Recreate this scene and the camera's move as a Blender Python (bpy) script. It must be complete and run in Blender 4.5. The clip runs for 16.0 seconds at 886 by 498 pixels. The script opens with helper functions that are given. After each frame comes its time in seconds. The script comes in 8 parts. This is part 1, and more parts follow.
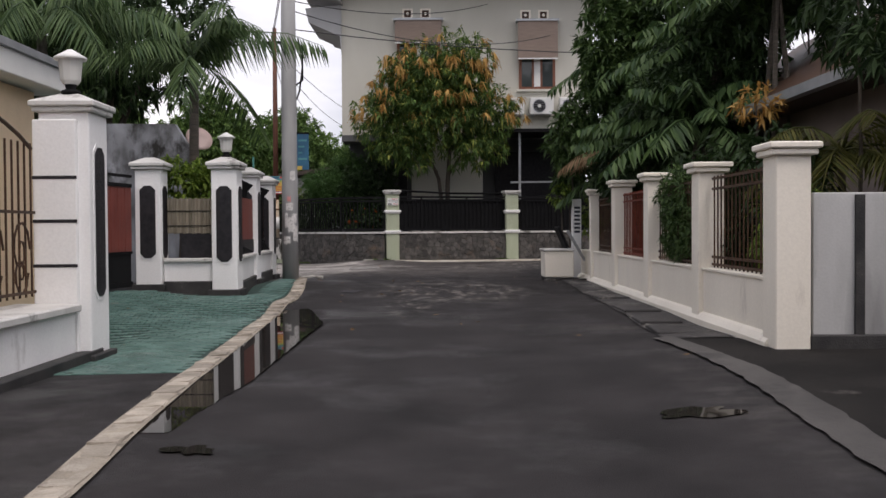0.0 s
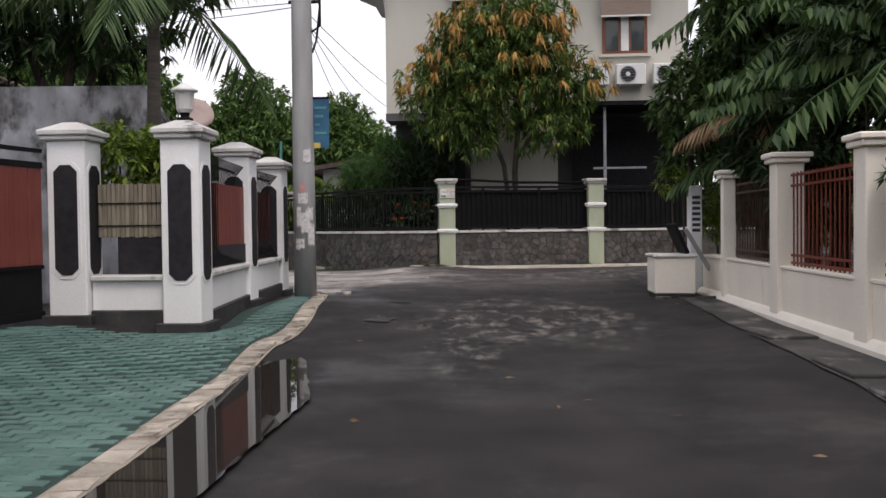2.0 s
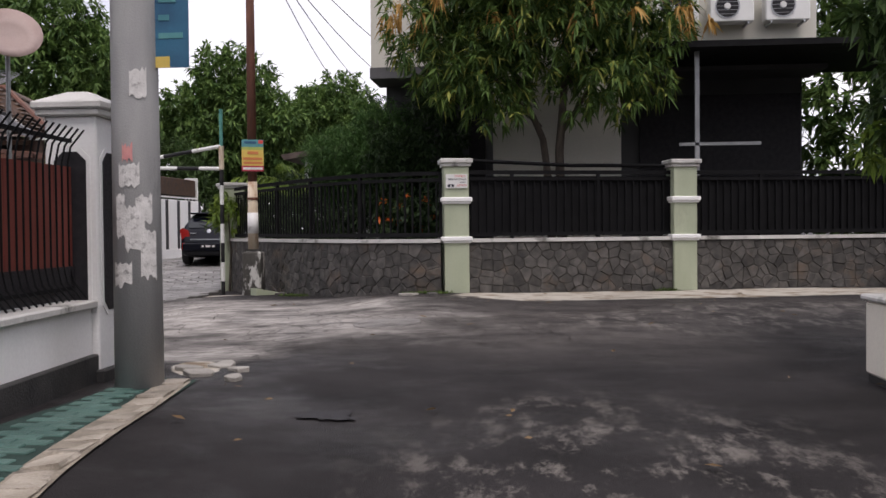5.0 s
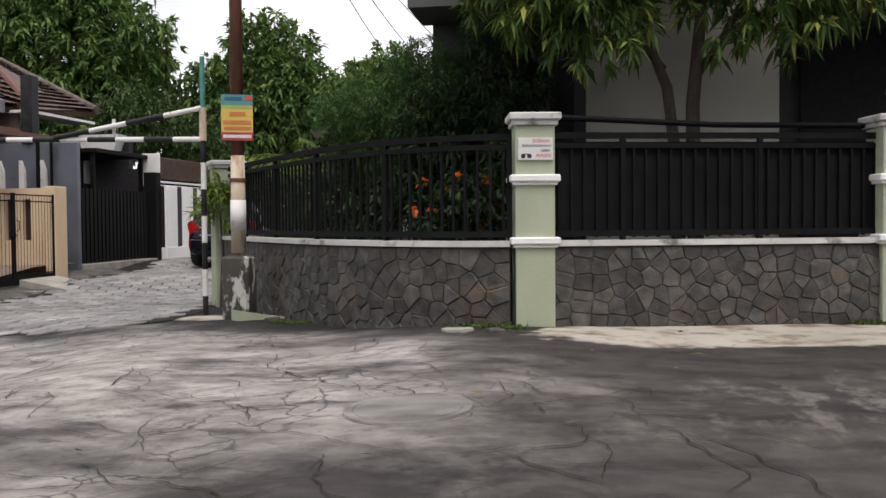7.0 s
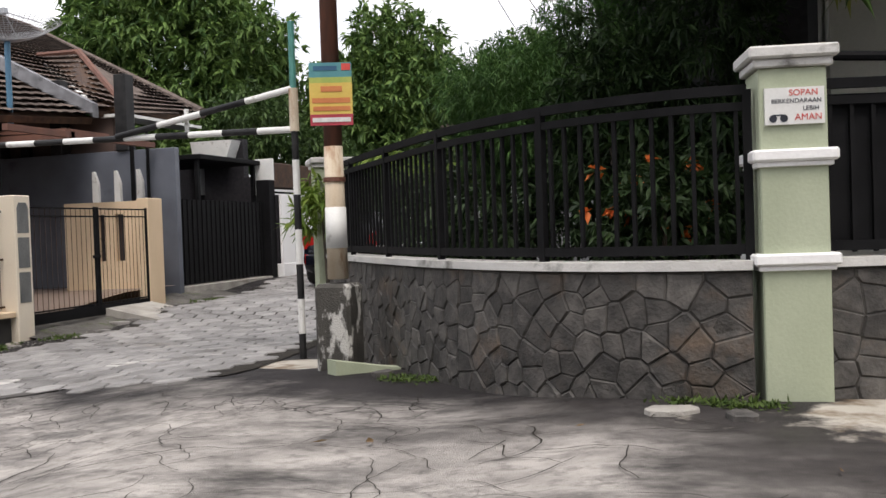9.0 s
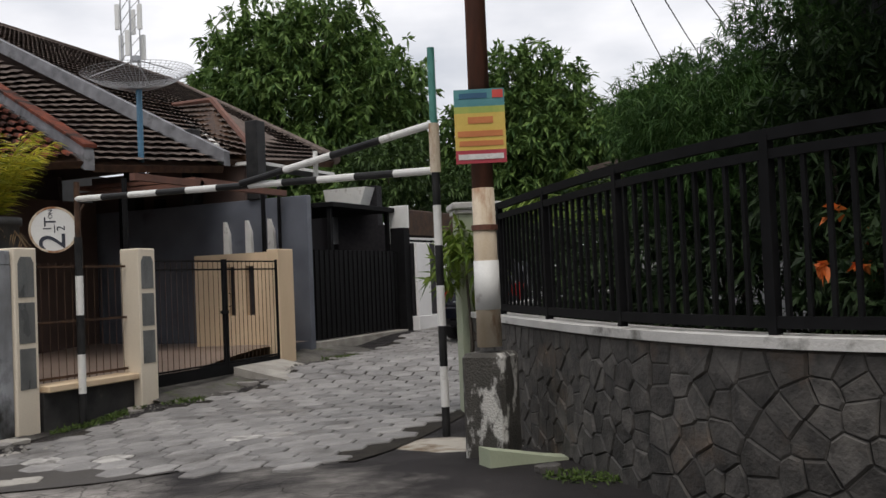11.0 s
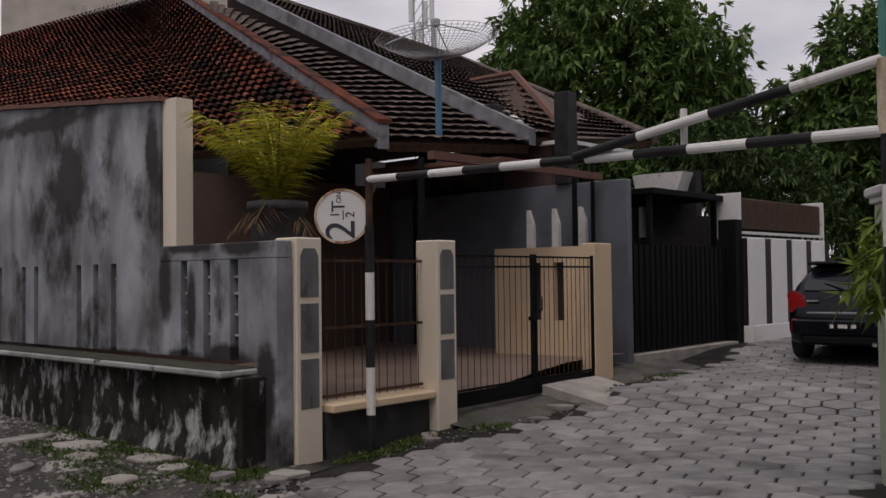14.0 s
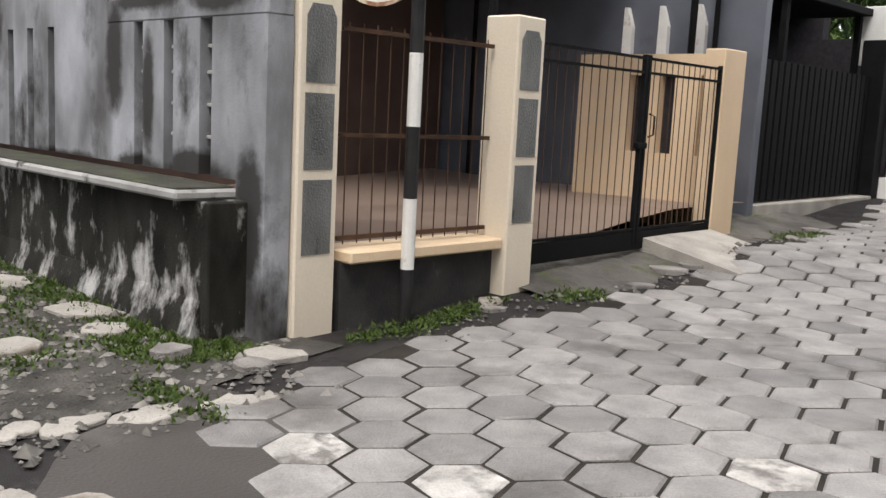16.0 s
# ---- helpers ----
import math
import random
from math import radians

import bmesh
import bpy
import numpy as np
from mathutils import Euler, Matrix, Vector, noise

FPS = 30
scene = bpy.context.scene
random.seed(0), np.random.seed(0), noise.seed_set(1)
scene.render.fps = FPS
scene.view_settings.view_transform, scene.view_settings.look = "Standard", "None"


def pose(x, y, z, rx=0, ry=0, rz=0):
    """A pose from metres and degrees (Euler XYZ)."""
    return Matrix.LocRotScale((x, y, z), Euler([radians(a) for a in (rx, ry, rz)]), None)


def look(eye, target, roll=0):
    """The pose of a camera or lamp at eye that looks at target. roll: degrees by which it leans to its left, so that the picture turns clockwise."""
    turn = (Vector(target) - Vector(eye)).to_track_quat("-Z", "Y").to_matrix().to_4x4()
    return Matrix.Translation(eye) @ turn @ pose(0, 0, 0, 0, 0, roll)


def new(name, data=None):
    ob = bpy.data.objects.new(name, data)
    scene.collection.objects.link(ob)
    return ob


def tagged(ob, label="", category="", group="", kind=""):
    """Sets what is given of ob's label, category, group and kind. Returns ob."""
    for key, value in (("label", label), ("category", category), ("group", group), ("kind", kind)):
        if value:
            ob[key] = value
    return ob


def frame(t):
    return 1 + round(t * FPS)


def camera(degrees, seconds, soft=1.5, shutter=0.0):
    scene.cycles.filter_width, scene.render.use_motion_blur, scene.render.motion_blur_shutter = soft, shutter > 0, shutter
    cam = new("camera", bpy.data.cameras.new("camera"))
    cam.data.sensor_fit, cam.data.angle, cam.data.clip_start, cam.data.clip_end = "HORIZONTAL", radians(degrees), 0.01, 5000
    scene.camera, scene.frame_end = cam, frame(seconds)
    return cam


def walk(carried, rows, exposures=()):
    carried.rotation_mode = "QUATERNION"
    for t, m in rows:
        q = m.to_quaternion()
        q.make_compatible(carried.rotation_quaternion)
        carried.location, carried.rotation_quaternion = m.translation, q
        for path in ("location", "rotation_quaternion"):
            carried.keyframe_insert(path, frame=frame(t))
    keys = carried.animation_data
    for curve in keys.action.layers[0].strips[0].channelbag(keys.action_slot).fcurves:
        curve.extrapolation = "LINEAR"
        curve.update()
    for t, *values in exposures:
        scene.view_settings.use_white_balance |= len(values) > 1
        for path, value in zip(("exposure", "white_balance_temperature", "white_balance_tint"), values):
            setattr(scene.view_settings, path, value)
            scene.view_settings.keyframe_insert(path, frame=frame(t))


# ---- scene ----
cam = camera(50.5, 16.0)
METRES, EYE, TILT, LEAN, TURN = 29.348, 1.35, 0.0, 0.0, 0.0
ROWS = [
    (0.0, 0.0, 0.0, 0.0, -0.01, -1.23, 0.37),
    (0.5, 0.0005, 0.0429, 0.0003, 0.72, -1.38, 0.48),
    (1.0, -0.0004, 0.0925, 0.0004, 1.79, -1.58, 0.54),
    (1.5, -0.0021, 0.1381, 0.0007, 2.79, -1.56, 0.59),
    (2.0, -0.0045, 0.1856, 0.0011, 3.72, -1.4, 0.68),
    (2.5, -0.0065, 0.2288, 0.0015, 4.09, -1.34, 0.79),
    (3.0, -0.0081, 0.273, 0.002, 4.03, -1.33, 0.86),
    (3.5, -0.009, 0.3123, 0.0024, 3.96, -1.24, 0.89),
    (6.0, -0.0207, 0.5484, 0.0036, 6.6, -1.35, 0.39),
    (6.5, -0.0254, 0.5903, 0.004, 7.58, -1.59, 0.43),
    (7.0, -0.0318, 0.6334, 0.0042, 9.0, -1.71, 0.46),
    (7.5, -0.0381, 0.6656, 0.0049, 10.68, -1.74, 0.63),
    (8.0, -0.0456, 0.6959, 0.0051, 12.62, -1.64, 0.83),
    (8.5, -0.0531, 0.7198, 0.0049, 14.69, -1.64, 0.9),
    (9.0, -0.0613, 0.7443, 0.0059, 17.3, -1.25, 2.01),
    (11.5, -0.0921, 0.7961, 0.0101, 27.58, 2.36, 2.91),
    (12.0, -0.0998, 0.8071, 0.0111, 30.46, 2.31, 4.07),
    (12.5, -0.1098, 0.816, 0.0126, 33.48, 2.95, 4.31),
    (13.0, -0.122, 0.8281, 0.0141, 36.78, 3.53, 3.47),
    (13.5, -0.1348, 0.838, 0.0152, 39.27, 3.32, 2.0),
    (14.0, -0.1517, 0.8513, 0.0148, 42.09, 1.73, 0.7),
    (14.5, -0.1685, 0.8671, 0.0125, 44.37, -1.13, 0.72),
    (15.0, -0.1899, 0.8853, 0.0103, 45.75, -4.81, -0.16),
    (15.5, -0.2094, 0.9039, 0.0078, 45.94, -7.66, -1.54),
    (16.0, -0.2297, 0.9251, 0.0048, 44.79, -8.39, -2.84),
]
walk(cam, [(t, pose(0, 0, EYE, TILT, LEAN, TURN) @ pose(METRES * x, METRES * y, METRES * z, 90 + pitch, roll, yaw)) for t, x, y, z, yaw, pitch, roll in ROWS],
     [(0.0, 0.26, 6600, 18), (1.5, 0.4, 6600, 18), (3.5, 0.52, 6600, 19), (6.0, 0.4, 6550, 20), (7.5, 0.78, 6750, 13), (9.0, 0.85, 6700, 14), (11.5, 0.0, 6650, 12), (12.5, -0.06, 6700, 15), (13.5, -0.24, 6750, 19), (14.0, -0.46, 6750, 21), (14.5, 0.54, 6850, 18), (15.0, 0.88, 6800, 14), (16.0, 1.04, 6750, 13)])

# ---- world, sun, exposure ----
world = bpy.data.worlds.new("overcast_sky")
scene.world = world
world.use_nodes = True
wn, wl = world.node_tree.nodes, world.node_tree.links
wn.clear()
w_out, w_bg = wn.new("ShaderNodeOutputWorld"), wn.new("ShaderNodeBackground")
w_sky = wn.new("ShaderNodeTexSky")
w_sky.sky_type, w_sky.sun_disc = "NISHITA", False
w_sky.sun_elevation, w_sky.sun_rotation = radians(62), radians(152)
w_sky.air_density, w_sky.dust_density = 1.0, 3.0
w_coord, w_noise, w_ramp, w_mix = wn.new("ShaderNodeTexCoord"), wn.new("ShaderNodeTexNoise"), wn.new("ShaderNodeValToRGB"), wn.new("ShaderNodeMixRGB")
w_map = wn.new("ShaderNodeMapping")
w_map.inputs["Scale"].default_value = (1.0, 1.0, 2.6)
w_noise.inputs["Scale"].default_value, w_noise.inputs["Detail"].default_value = 2.6, 7.0
w_ramp.color_ramp.elements[0].position, w_ramp.color_ramp.elements[0].color = 0.36, (6.0, 6.4, 7.0, 1)
w_ramp.color_ramp.elements[1].position, w_ramp.color_ramp.elements[1].color = 0.66, (11.5, 11.6, 11.8, 1)
w_mix.inputs[0].default_value = 0.88
wl.new(w_coord.outputs["Generated"], w_map.inputs["Vector"])
wl.new(w_map.outputs["Vector"], w_noise.inputs["Vector"])
wl.new(w_noise.outputs["Fac"], w_ramp.inputs["Fac"])
wl.new(w_sky.outputs["Color"], w_mix.inputs[1])
wl.new(w_ramp.outputs["Color"], w_mix.inputs[2])
wl.new(w_mix.outputs["Color"], w_bg.inputs["Color"])
w_bg.inputs["Strength"].default_value = 0.1
wl.new(w_bg.outputs["Background"], w_out.inputs["Surface"])

sun = new("sun", bpy.data.lights.new("sun", "SUN"))
sun.data.energy, sun.data.angle, sun.data.color = 1.2, radians(25), (1.0, 0.96, 0.9)
sun.matrix_world = look((0, 0, 30), (-6.6, 12.4, 4), 0)


# ---- materials ----
def mat(name, a, b, scale=6.0, rough=0.7, bump=0.15, grain=90.0, metal=0.0, stain=None, stain_scale=0.8, stain_at=0.55, stretch=(1, 1, 1), island=0.0, obj=0.0, spec=0.5, soft=0.12, ga=0.08, streak=None):
    """Two mixed tones, a fine grain, optional stains; relief from both."""
    m = bpy.data.materials.new(name)
    m.use_nodes = True
    n, l = m.node_tree.nodes, m.node_tree.links
    bs = n["Principled BSDF"]
    geo = n.new("ShaderNodeNewGeometry")
    mp = n.new("ShaderNodeMapping")
    mp.inputs["Scale"].default_value = stretch
    l.new(geo.outputs["Position"], mp.inputs["Vector"])
    n1, n2 = n.new("ShaderNodeTexNoise"), n.new("ShaderNodeTexNoise")
    n1.inputs["Scale"].default_value, n1.inputs["Detail"].default_value = scale, 6
    n2.inputs["Scale"].default_value, n2.inputs["Detail"].default_value = grain, 3
    l.new(mp.outputs["Vector"], n1.inputs["Vector"])
    l.new(geo.outputs["Position"], n2.inputs["Vector"])
    r1 = n.new("ShaderNodeMapRange")
    r1.inputs["From Min"].default_value, r1.inputs["From Max"].default_value = 0.3, 0.7
    l.new(n1.outputs["Fac"], r1.inputs["Value"])
    mx = n.new("ShaderNodeMixRGB")
    mx.inputs[1].default_value, mx.inputs[2].default_value = (*a, 1), (*b, 1)
    l.new(r1.outputs["Result"], mx.inputs[0])
    col = mx.outputs["Color"]
    gr = n.new("ShaderNodeMapRange")
    gr.inputs["To Min"].default_value, gr.inputs["To Max"].default_value = 1 - ga, 1 + ga
    l.new(n2.outputs["Fac"], gr.inputs["Value"])
    hv = n.new("ShaderNodeHueSaturation")
    l.new(gr.outputs["Result"], hv.inputs["Value"])
    l.new(col, hv.inputs["Color"])
    col = hv.outputs["Color"]
    if stain:
        n3 = n.new("ShaderNodeTexNoise")
        n3.inputs["Scale"].default_value, n3.inputs["Detail"].default_value, n3.inputs["Roughness"].default_value = stain_scale, 8, 0.65
        l.new(mp.outputs["Vector"], n3.inputs["Vector"])
        r3 = n.new("ShaderNodeMapRange")
        r3.inputs["From Min"].default_value, r3.inputs["From Max"].default_value = stain_at, stain_at + soft
        l.new(n3.outputs["Fac"], r3.inputs["Value"])
        m3 = n.new("ShaderNodeMixRGB")
        m3.inputs[2].default_value = (*stain, 1)
        l.new(r3.outputs["Result"], m3.inputs[0])
        l.new(col, m3.inputs[1])
        col = m3.outputs["Color"]
    if streak:
        ms, n4, r4, m4 = n.new("ShaderNodeMapping"), n.new("ShaderNodeTexNoise"), n.new("ShaderNodeMapRange"), n.new("ShaderNodeMixRGB")
        ms.inputs["Scale"].default_value = (2.4, 2.4, 0.4)
        n4.inputs["Scale"].default_value, n4.inputs["Detail"].default_value = 1.0, 7
        r4.inputs["From Min"].default_value, r4.inputs["From Max"].default_value, r4.inputs["To Max"].default_value = 0.5, 0.72, 0.75
        l.new(geo.outputs["Position"], ms.inputs["Vector"])
        l.new(ms.outputs["Vector"], n4.inputs["Vector"])
        l.new(n4.outputs["Fac"], r4.inputs["Value"])
        l.new(r4.outputs["Result"], m4.inputs[0])
        l.new(col, m4.inputs[1])
        m4.inputs[2].default_value = (*streak, 1)
        col = m4.outputs["Color"]
    for amount, sock in ((island, geo.outputs["Random Per Island"]), (obj, n.new("ShaderNodeObjectInfo").outputs["Random"])):
        if amount:
            rr, hs = n.new("ShaderNodeMapRange"), n.new("ShaderNodeHueSaturation")
            rr.inputs["To Min"].default_value, rr.inputs["To Max"].default_value = 1 - amount, 1 + amount
            l.new(sock, rr.inputs["Value"])
            l.new(rr.outputs["Result"], hs.inputs["Value"])
            l.new(col, hs.inputs["Color"])
            col = hs.outputs["Color"]
    l.new(col, bs.inputs["Base Color"])
    rv = n.new("ShaderNodeMapRange")
    rv.inputs["To Min"].default_value, rv.inputs["To Max"].default_value = max(0.03, rough - 0.12), min(1, rough + 0.12)
    l.new(n1.outputs["Fac"], rv.inputs["Value"])
    l.new(rv.outputs["Result"], bs.inputs["Roughness"])
    bs.inputs["Metallic"].default_value = metal
    bs.inputs["Specular IOR Level"].default_value = spec
    if bump:
        ad, bp = n.new("ShaderNodeMath"), n.new("ShaderNodeBump")
        ad.operation = "ADD"
        l.new(n1.outputs["Fac"], ad.inputs[0])
        l.new(n2.outputs["Fac"], ad.inputs[1])
        l.new(ad.outputs["Value"], bp.inputs["Height"])
        bp.inputs["Strength"].default_value, bp.inputs["Distance"].default_value = bump, 0.02
        l.new(bp.outputs["Normal"], bs.inputs["Normal"])
    return m


def leaf_mat(name, a, b, c=None, at=0.8, trans=0.25):
    """Foliage: a tone for each leaf, some light through it."""
    m = bpy.data.materials.new(name)
    m.use_nodes = True
    n, l = m.node_tree.nodes, m.node_tree.links
    bs = n["Principled BSDF"]
    geo, rp = n.new("ShaderNodeNewGeometry"), n.new("ShaderNodeValToRGB")
    rp.color_ramp.elements[0].color, rp.color_ramp.elements[1].color = (*a, 1), (*b, 1)
    if c:
        rp.color_ramp.elements[1].position = at
        e = rp.color_ramp.elements.new(min(0.99, at + 0.08))
        e.color = (*c, 1)
    l.new(geo.outputs["Random Per Island"], rp.inputs["Fac"])
    l.new(rp.outputs["Color"], bs.inputs["Base Color"])
    bs.inputs["Roughness"].default_value, bs.inputs["Specular IOR Level"].default_value = 0.55, 0.25
    tr, mx = n.new("ShaderNodeBsdfTranslucent"), n.new("ShaderNodeMixShader")
    l.new(rp.outputs["Color"], tr.inputs["Color"])
    mx.inputs[0].default_value = trans
    l.new(bs.outputs["BSDF"], mx.inputs[1])
    l.new(tr.outputs["BSDF"], mx.inputs[2])
    l.new(mx.outputs["Shader"], n["Material Output"].inputs["Surface"])
    return m


def wet(m, lo, hi, scale, at):
    """Lets patches of a ground material lie wet and smooth."""
    n, l = m.node_tree.nodes, m.node_tree.links
    bs = n["Principled BSDF"]
    geo, nz, r = n.new("ShaderNodeNewGeometry"), n.new("ShaderNodeTexNoise"), n.new("ShaderNodeMapRange")
    nz.inputs["Scale"].default_value, nz.inputs["Detail"].default_value = scale, 5
    l.new(geo.outputs["Position"], nz.inputs["Vector"])
    r.inputs["From Min"].default_value, r.inputs["From Max"].default_value = at, at + 0.15
    r.inputs["To Min"].default_value, r.inputs["To Max"].default_value = hi, lo
    l.new(nz.outputs["Fac"], r.inputs["Value"])
    l.new(r.outputs["Result"], bs.inputs["Roughness"])
    return m


M_SCUFF = wet(mat("scuffed_asphalt", (0.030, 0.028, 0.028), (0.06, 0.056, 0.054), 2.0, 0.6, 0.6, 120, ga=0.25, stain=(0.20, 0.185, 0.17), stain_scale=3.2, stain_at=0.56, stretch=(1, 0.55, 1), spec=0.3), 0.35, 0.65, 0.8, 0.5)
M_CONC = wet(mat("worn_concrete", (0.14, 0.131, 0.124), (0.36, 0.34, 0.32), 2.6, 0.6, 0.7, 90, ga=0.25, stain=(0.055, 0.052, 0.05), stain_scale=0.75, stain_at=0.5, stretch=(0.8, 1.7, 1), soft=0.2), 0.3, 0.6, 0.9, 0.52)
M_CEMENT = mat("pale_cement", (0.26, 0.245, 0.22), (0.42, 0.40, 0.36), 3.5, 0.8, 0.5, 60, ga=0.25, stain=(0.12, 0.09, 0.06), stain_scale=1.5, stain_at=0.56)
M_KERB = mat("kerb_concrete", (0.26, 0.228, 0.182), (0.46, 0.41, 0.345), 5, 0.85, 0.6, 60, ga=0.25, stain=(0.07, 0.06, 0.05), stain_scale=3, stain_at=0.56, obj=0.2)
M_KERBBED = mat("kerb_mortar", (0.19, 0.165, 0.13), (0.38, 0.335, 0.27), 4, 0.85, 0.6, 60, ga=0.25, stain=(0.06, 0.052, 0.042), stain_scale=2.2, stain_at=0.55)
M_KERBLOW = mat("worn_low_kerb", (0.034, 0.031, 0.029), (0.08, 0.074, 0.069), 3.5, 0.7, 0.6, 70, ga=0.25, stain=(0.03, 0.028, 0.026), stain_scale=1.6, stain_at=0.54)
M_APRON = mat("dark_apron", (0.009, 0.0085, 0.008), (0.024, 0.022, 0.0205), 1.6, 0.85, 0.5, 90, ga=0.25, stain=(0.10, 0.092, 0.085), stain_scale=1.2, stain_at=0.62, soft=0.1, spec=0.12)
M_GREENBED = mat("green_paver_bed", (0.022, 0.042, 0.036), (0.04, 0.07, 0.06), 5, 0.8, 0.4, 80, spec=0.2)
M_GREEN = wet(mat("green_paver", (0.046, 0.108, 0.092), (0.095, 0.178, 0.152), 3, 0.5, 0.4, 90, stain=(0.19, 0.20, 0.18), stain_scale=1.6, stain_at=0.62, obj=0.16), 0.3, 0.6, 0.7, 0.45)
M_JOINT = mat("joint_dirt", (0.015, 0.013, 0.011), (0.042, 0.037, 0.030), 5, 0.85, 0.5, 80, spec=0.2)
M_HEX = wet(mat("hex_paver", (0.185, 0.179, 0.174), (0.30, 0.29, 0.28), 4.5, 0.55, 0.45, 80, ga=0.3, stain=(0.085, 0.078, 0.071), stain_scale=1.3, stain_at=0.51, soft=0.2, obj=0.26), 0.32, 0.6, 1.2, 0.5)
M_HEX2 = wet(mat("hex_paver_field", (0.185, 0.179, 0.174), (0.30, 0.29, 0.28), 4.5, 0.55, 0.45, 80, ga=0.3, stain=(0.085, 0.078, 0.071), stain_scale=1.3, stain_at=0.51, soft=0.2, island=0.26), 0.32, 0.6, 1.2, 0.5)
M_GREEN2 = wet(mat("green_paver_field", (0.046, 0.108, 0.092), (0.095, 0.178, 0.152), 3, 0.5, 0.4, 90, stain=(0.19, 0.20, 0.18), stain_scale=1.6, stain_at=0.62, island=0.16), 0.3, 0.6, 0.7, 0.45)
M_VERGE = mat("gravel_verge", (0.020, 0.0185, 0.015), (0.085, 0.079, 0.069), 4, 0.85, 0.9, 50, ga=0.3, stain=(0.34, 0.325, 0.295), stain_scale=1.5, stain_at=0.575, soft=0.04)
M_HEXW = mat("whitewashed_paver", (0.32, 0.31, 0.29), (0.62, 0.6, 0.57), 7, 0.7, 0.5, 80, ga=0.25, stain=(0.16, 0.15, 0.14), stain_scale=5, stain_at=0.5)
M_WHITE = mat("white_paint", (0.82, 0.815, 0.805), (0.89, 0.885, 0.87), 1.2, 0.6, 0.1, 40, stain=(0.50, 0.48, 0.45), stain_scale=1.2, stain_at=0.65, stretch=(1.5, 1.5, 0.5))
M_CREAM = mat("cream_paint", (0.80, 0.745, 0.645), (0.87, 0.815, 0.71), 1.2, 0.6, 0.1, 40, stain=(0.50, 0.45, 0.38), stain_scale=1.1, stain_at=0.62, stretch=(1.5, 1.5, 0.4))
M_CAP = mat("weathered_cap", (0.50, 0.49, 0.47), (0.66, 0.65, 0.62), 3, 0.7, 0.2, 50, stain=(0.16, 0.155, 0.14), stain_scale=2.5, stain_at=0.55)
# Black panels and sheets; also the dark that stands for shade in openings.
M_PANEL_SHADE = mat("dark_panel", (0.018, 0.017, 0.02), (0.035, 0.033, 0.036), 12, 0.5, 0.3, 120, spec=0.2)
M_PLINTH = mat("black_plinth", (0.028, 0.028, 0.029), (0.065, 0.063, 0.061), 4, 0.7, 0.4, 60, spec=0.2, stain=(0.12, 0.11, 0.1), stain_scale=4, stain_at=0.62)
M_SAGE = mat("sage_paint", (0.36, 0.40, 0.28), (0.43, 0.47, 0.34), 2, 0.6, 0.12, 50, stain=(0.26, 0.28, 0.2), stain_scale=1.6, stain_at=0.6, stretch=(1.5, 1.5, 0.5))
M_BLACK = mat("black_iron", (0.005, 0.005, 0.0055), (0.010, 0.010, 0.011), 6, 0.7, 0.05, 90, spec=0.12)
M_RUSTRED = mat("red_oxide_iron", (0.12, 0.028, 0.018), (0.20, 0.05, 0.03), 6, 0.55, 0.1, 90, spec=0.2)
M_BROWNIRON = mat("brown_iron", (0.035, 0.02, 0.014), (0.09, 0.05, 0.03), 8, 0.5, 0.1, 90, spec=0.2)
M_REDGATE = mat("red_gate_sheet", (0.15, 0.030, 0.022), (0.21, 0.05, 0.036), 3, 0.55, 0.08, 60)
M_STONE = mat("dark_field_stone", (0.030, 0.0285, 0.027), (0.095, 0.088, 0.080), 9, 0.75, 0.4, 45, ga=0.25, stain=(0.125, 0.088, 0.06), stain_scale=1.8, stain_at=0.55, soft=0.2, obj=0.35, island=0.3)
M_MORTAR = mat("mortar", (0.038, 0.036, 0.033), (0.075, 0.07, 0.064), 9, 0.9, 0.5, 70, spec=0.2)
M_POLE = mat("spun_concrete", (0.30, 0.30, 0.30), (0.40, 0.40, 0.39), 2.5, 0.7, 0.2, 80, stain=(0.2, 0.2, 0.19), stain_scale=2, stain_at=0.6, stretch=(2, 2, 0.4))
M_PAPER = mat("torn_paper", (0.55, 0.54, 0.52), (0.75, 0.73, 0.71), 14, 0.8, 0.2, 60, stain=(0.3, 0.29, 0.28), stain_scale=18, stain_at=0.55)
M_PINK = mat("pink_paper", (0.6, 0.25, 0.25), (0.7, 0.33, 0.3), 14, 0.8, 0.1, 60)
M_RUSTPOLE = mat("rusted_pole", (0.085, 0.035, 0.022), (0.16, 0.06, 0.035), 5, 0.7, 0.3, 80, stretch=(3, 3, 0.6))
M_PEEL = mat("peeling_paint", (0.50, 0.40, 0.28), (0.64, 0.56, 0.44), 6, 0.7, 0.3, 70, stain=(0.26, 0.11, 0.045), stain_scale=3.2, stain_at=0.5, stretch=(1, 1, 0.35))
M_MOLD = mat("mouldy_plaster", (0.088, 0.09, 0.093), (0.37, 0.386, 0.414), 1.8, 0.75, 0.1, 60, stain=(0.018, 0.017, 0.014), stain_scale=1.25, stain_at=0.515, stretch=(1.2, 1.2, 0.7), soft=0.13, streak=(0.07, 0.068, 0.062))
# Real black mould of the base; its black also gives the slots their shade.
M_MOLD_SLOT = mat("black_mould_and_slot_shade", (0.008, 0.008, 0.0065), (0.035, 0.034, 0.029), 3.5, 0.9, 0.3, 60, spec=0.15, stain=(0.42, 0.42, 0.41), stain_scale=2.6, stain_at=0.52, stretch=(1.5, 1.5, 0.7), soft=0.12, ga=0.2)
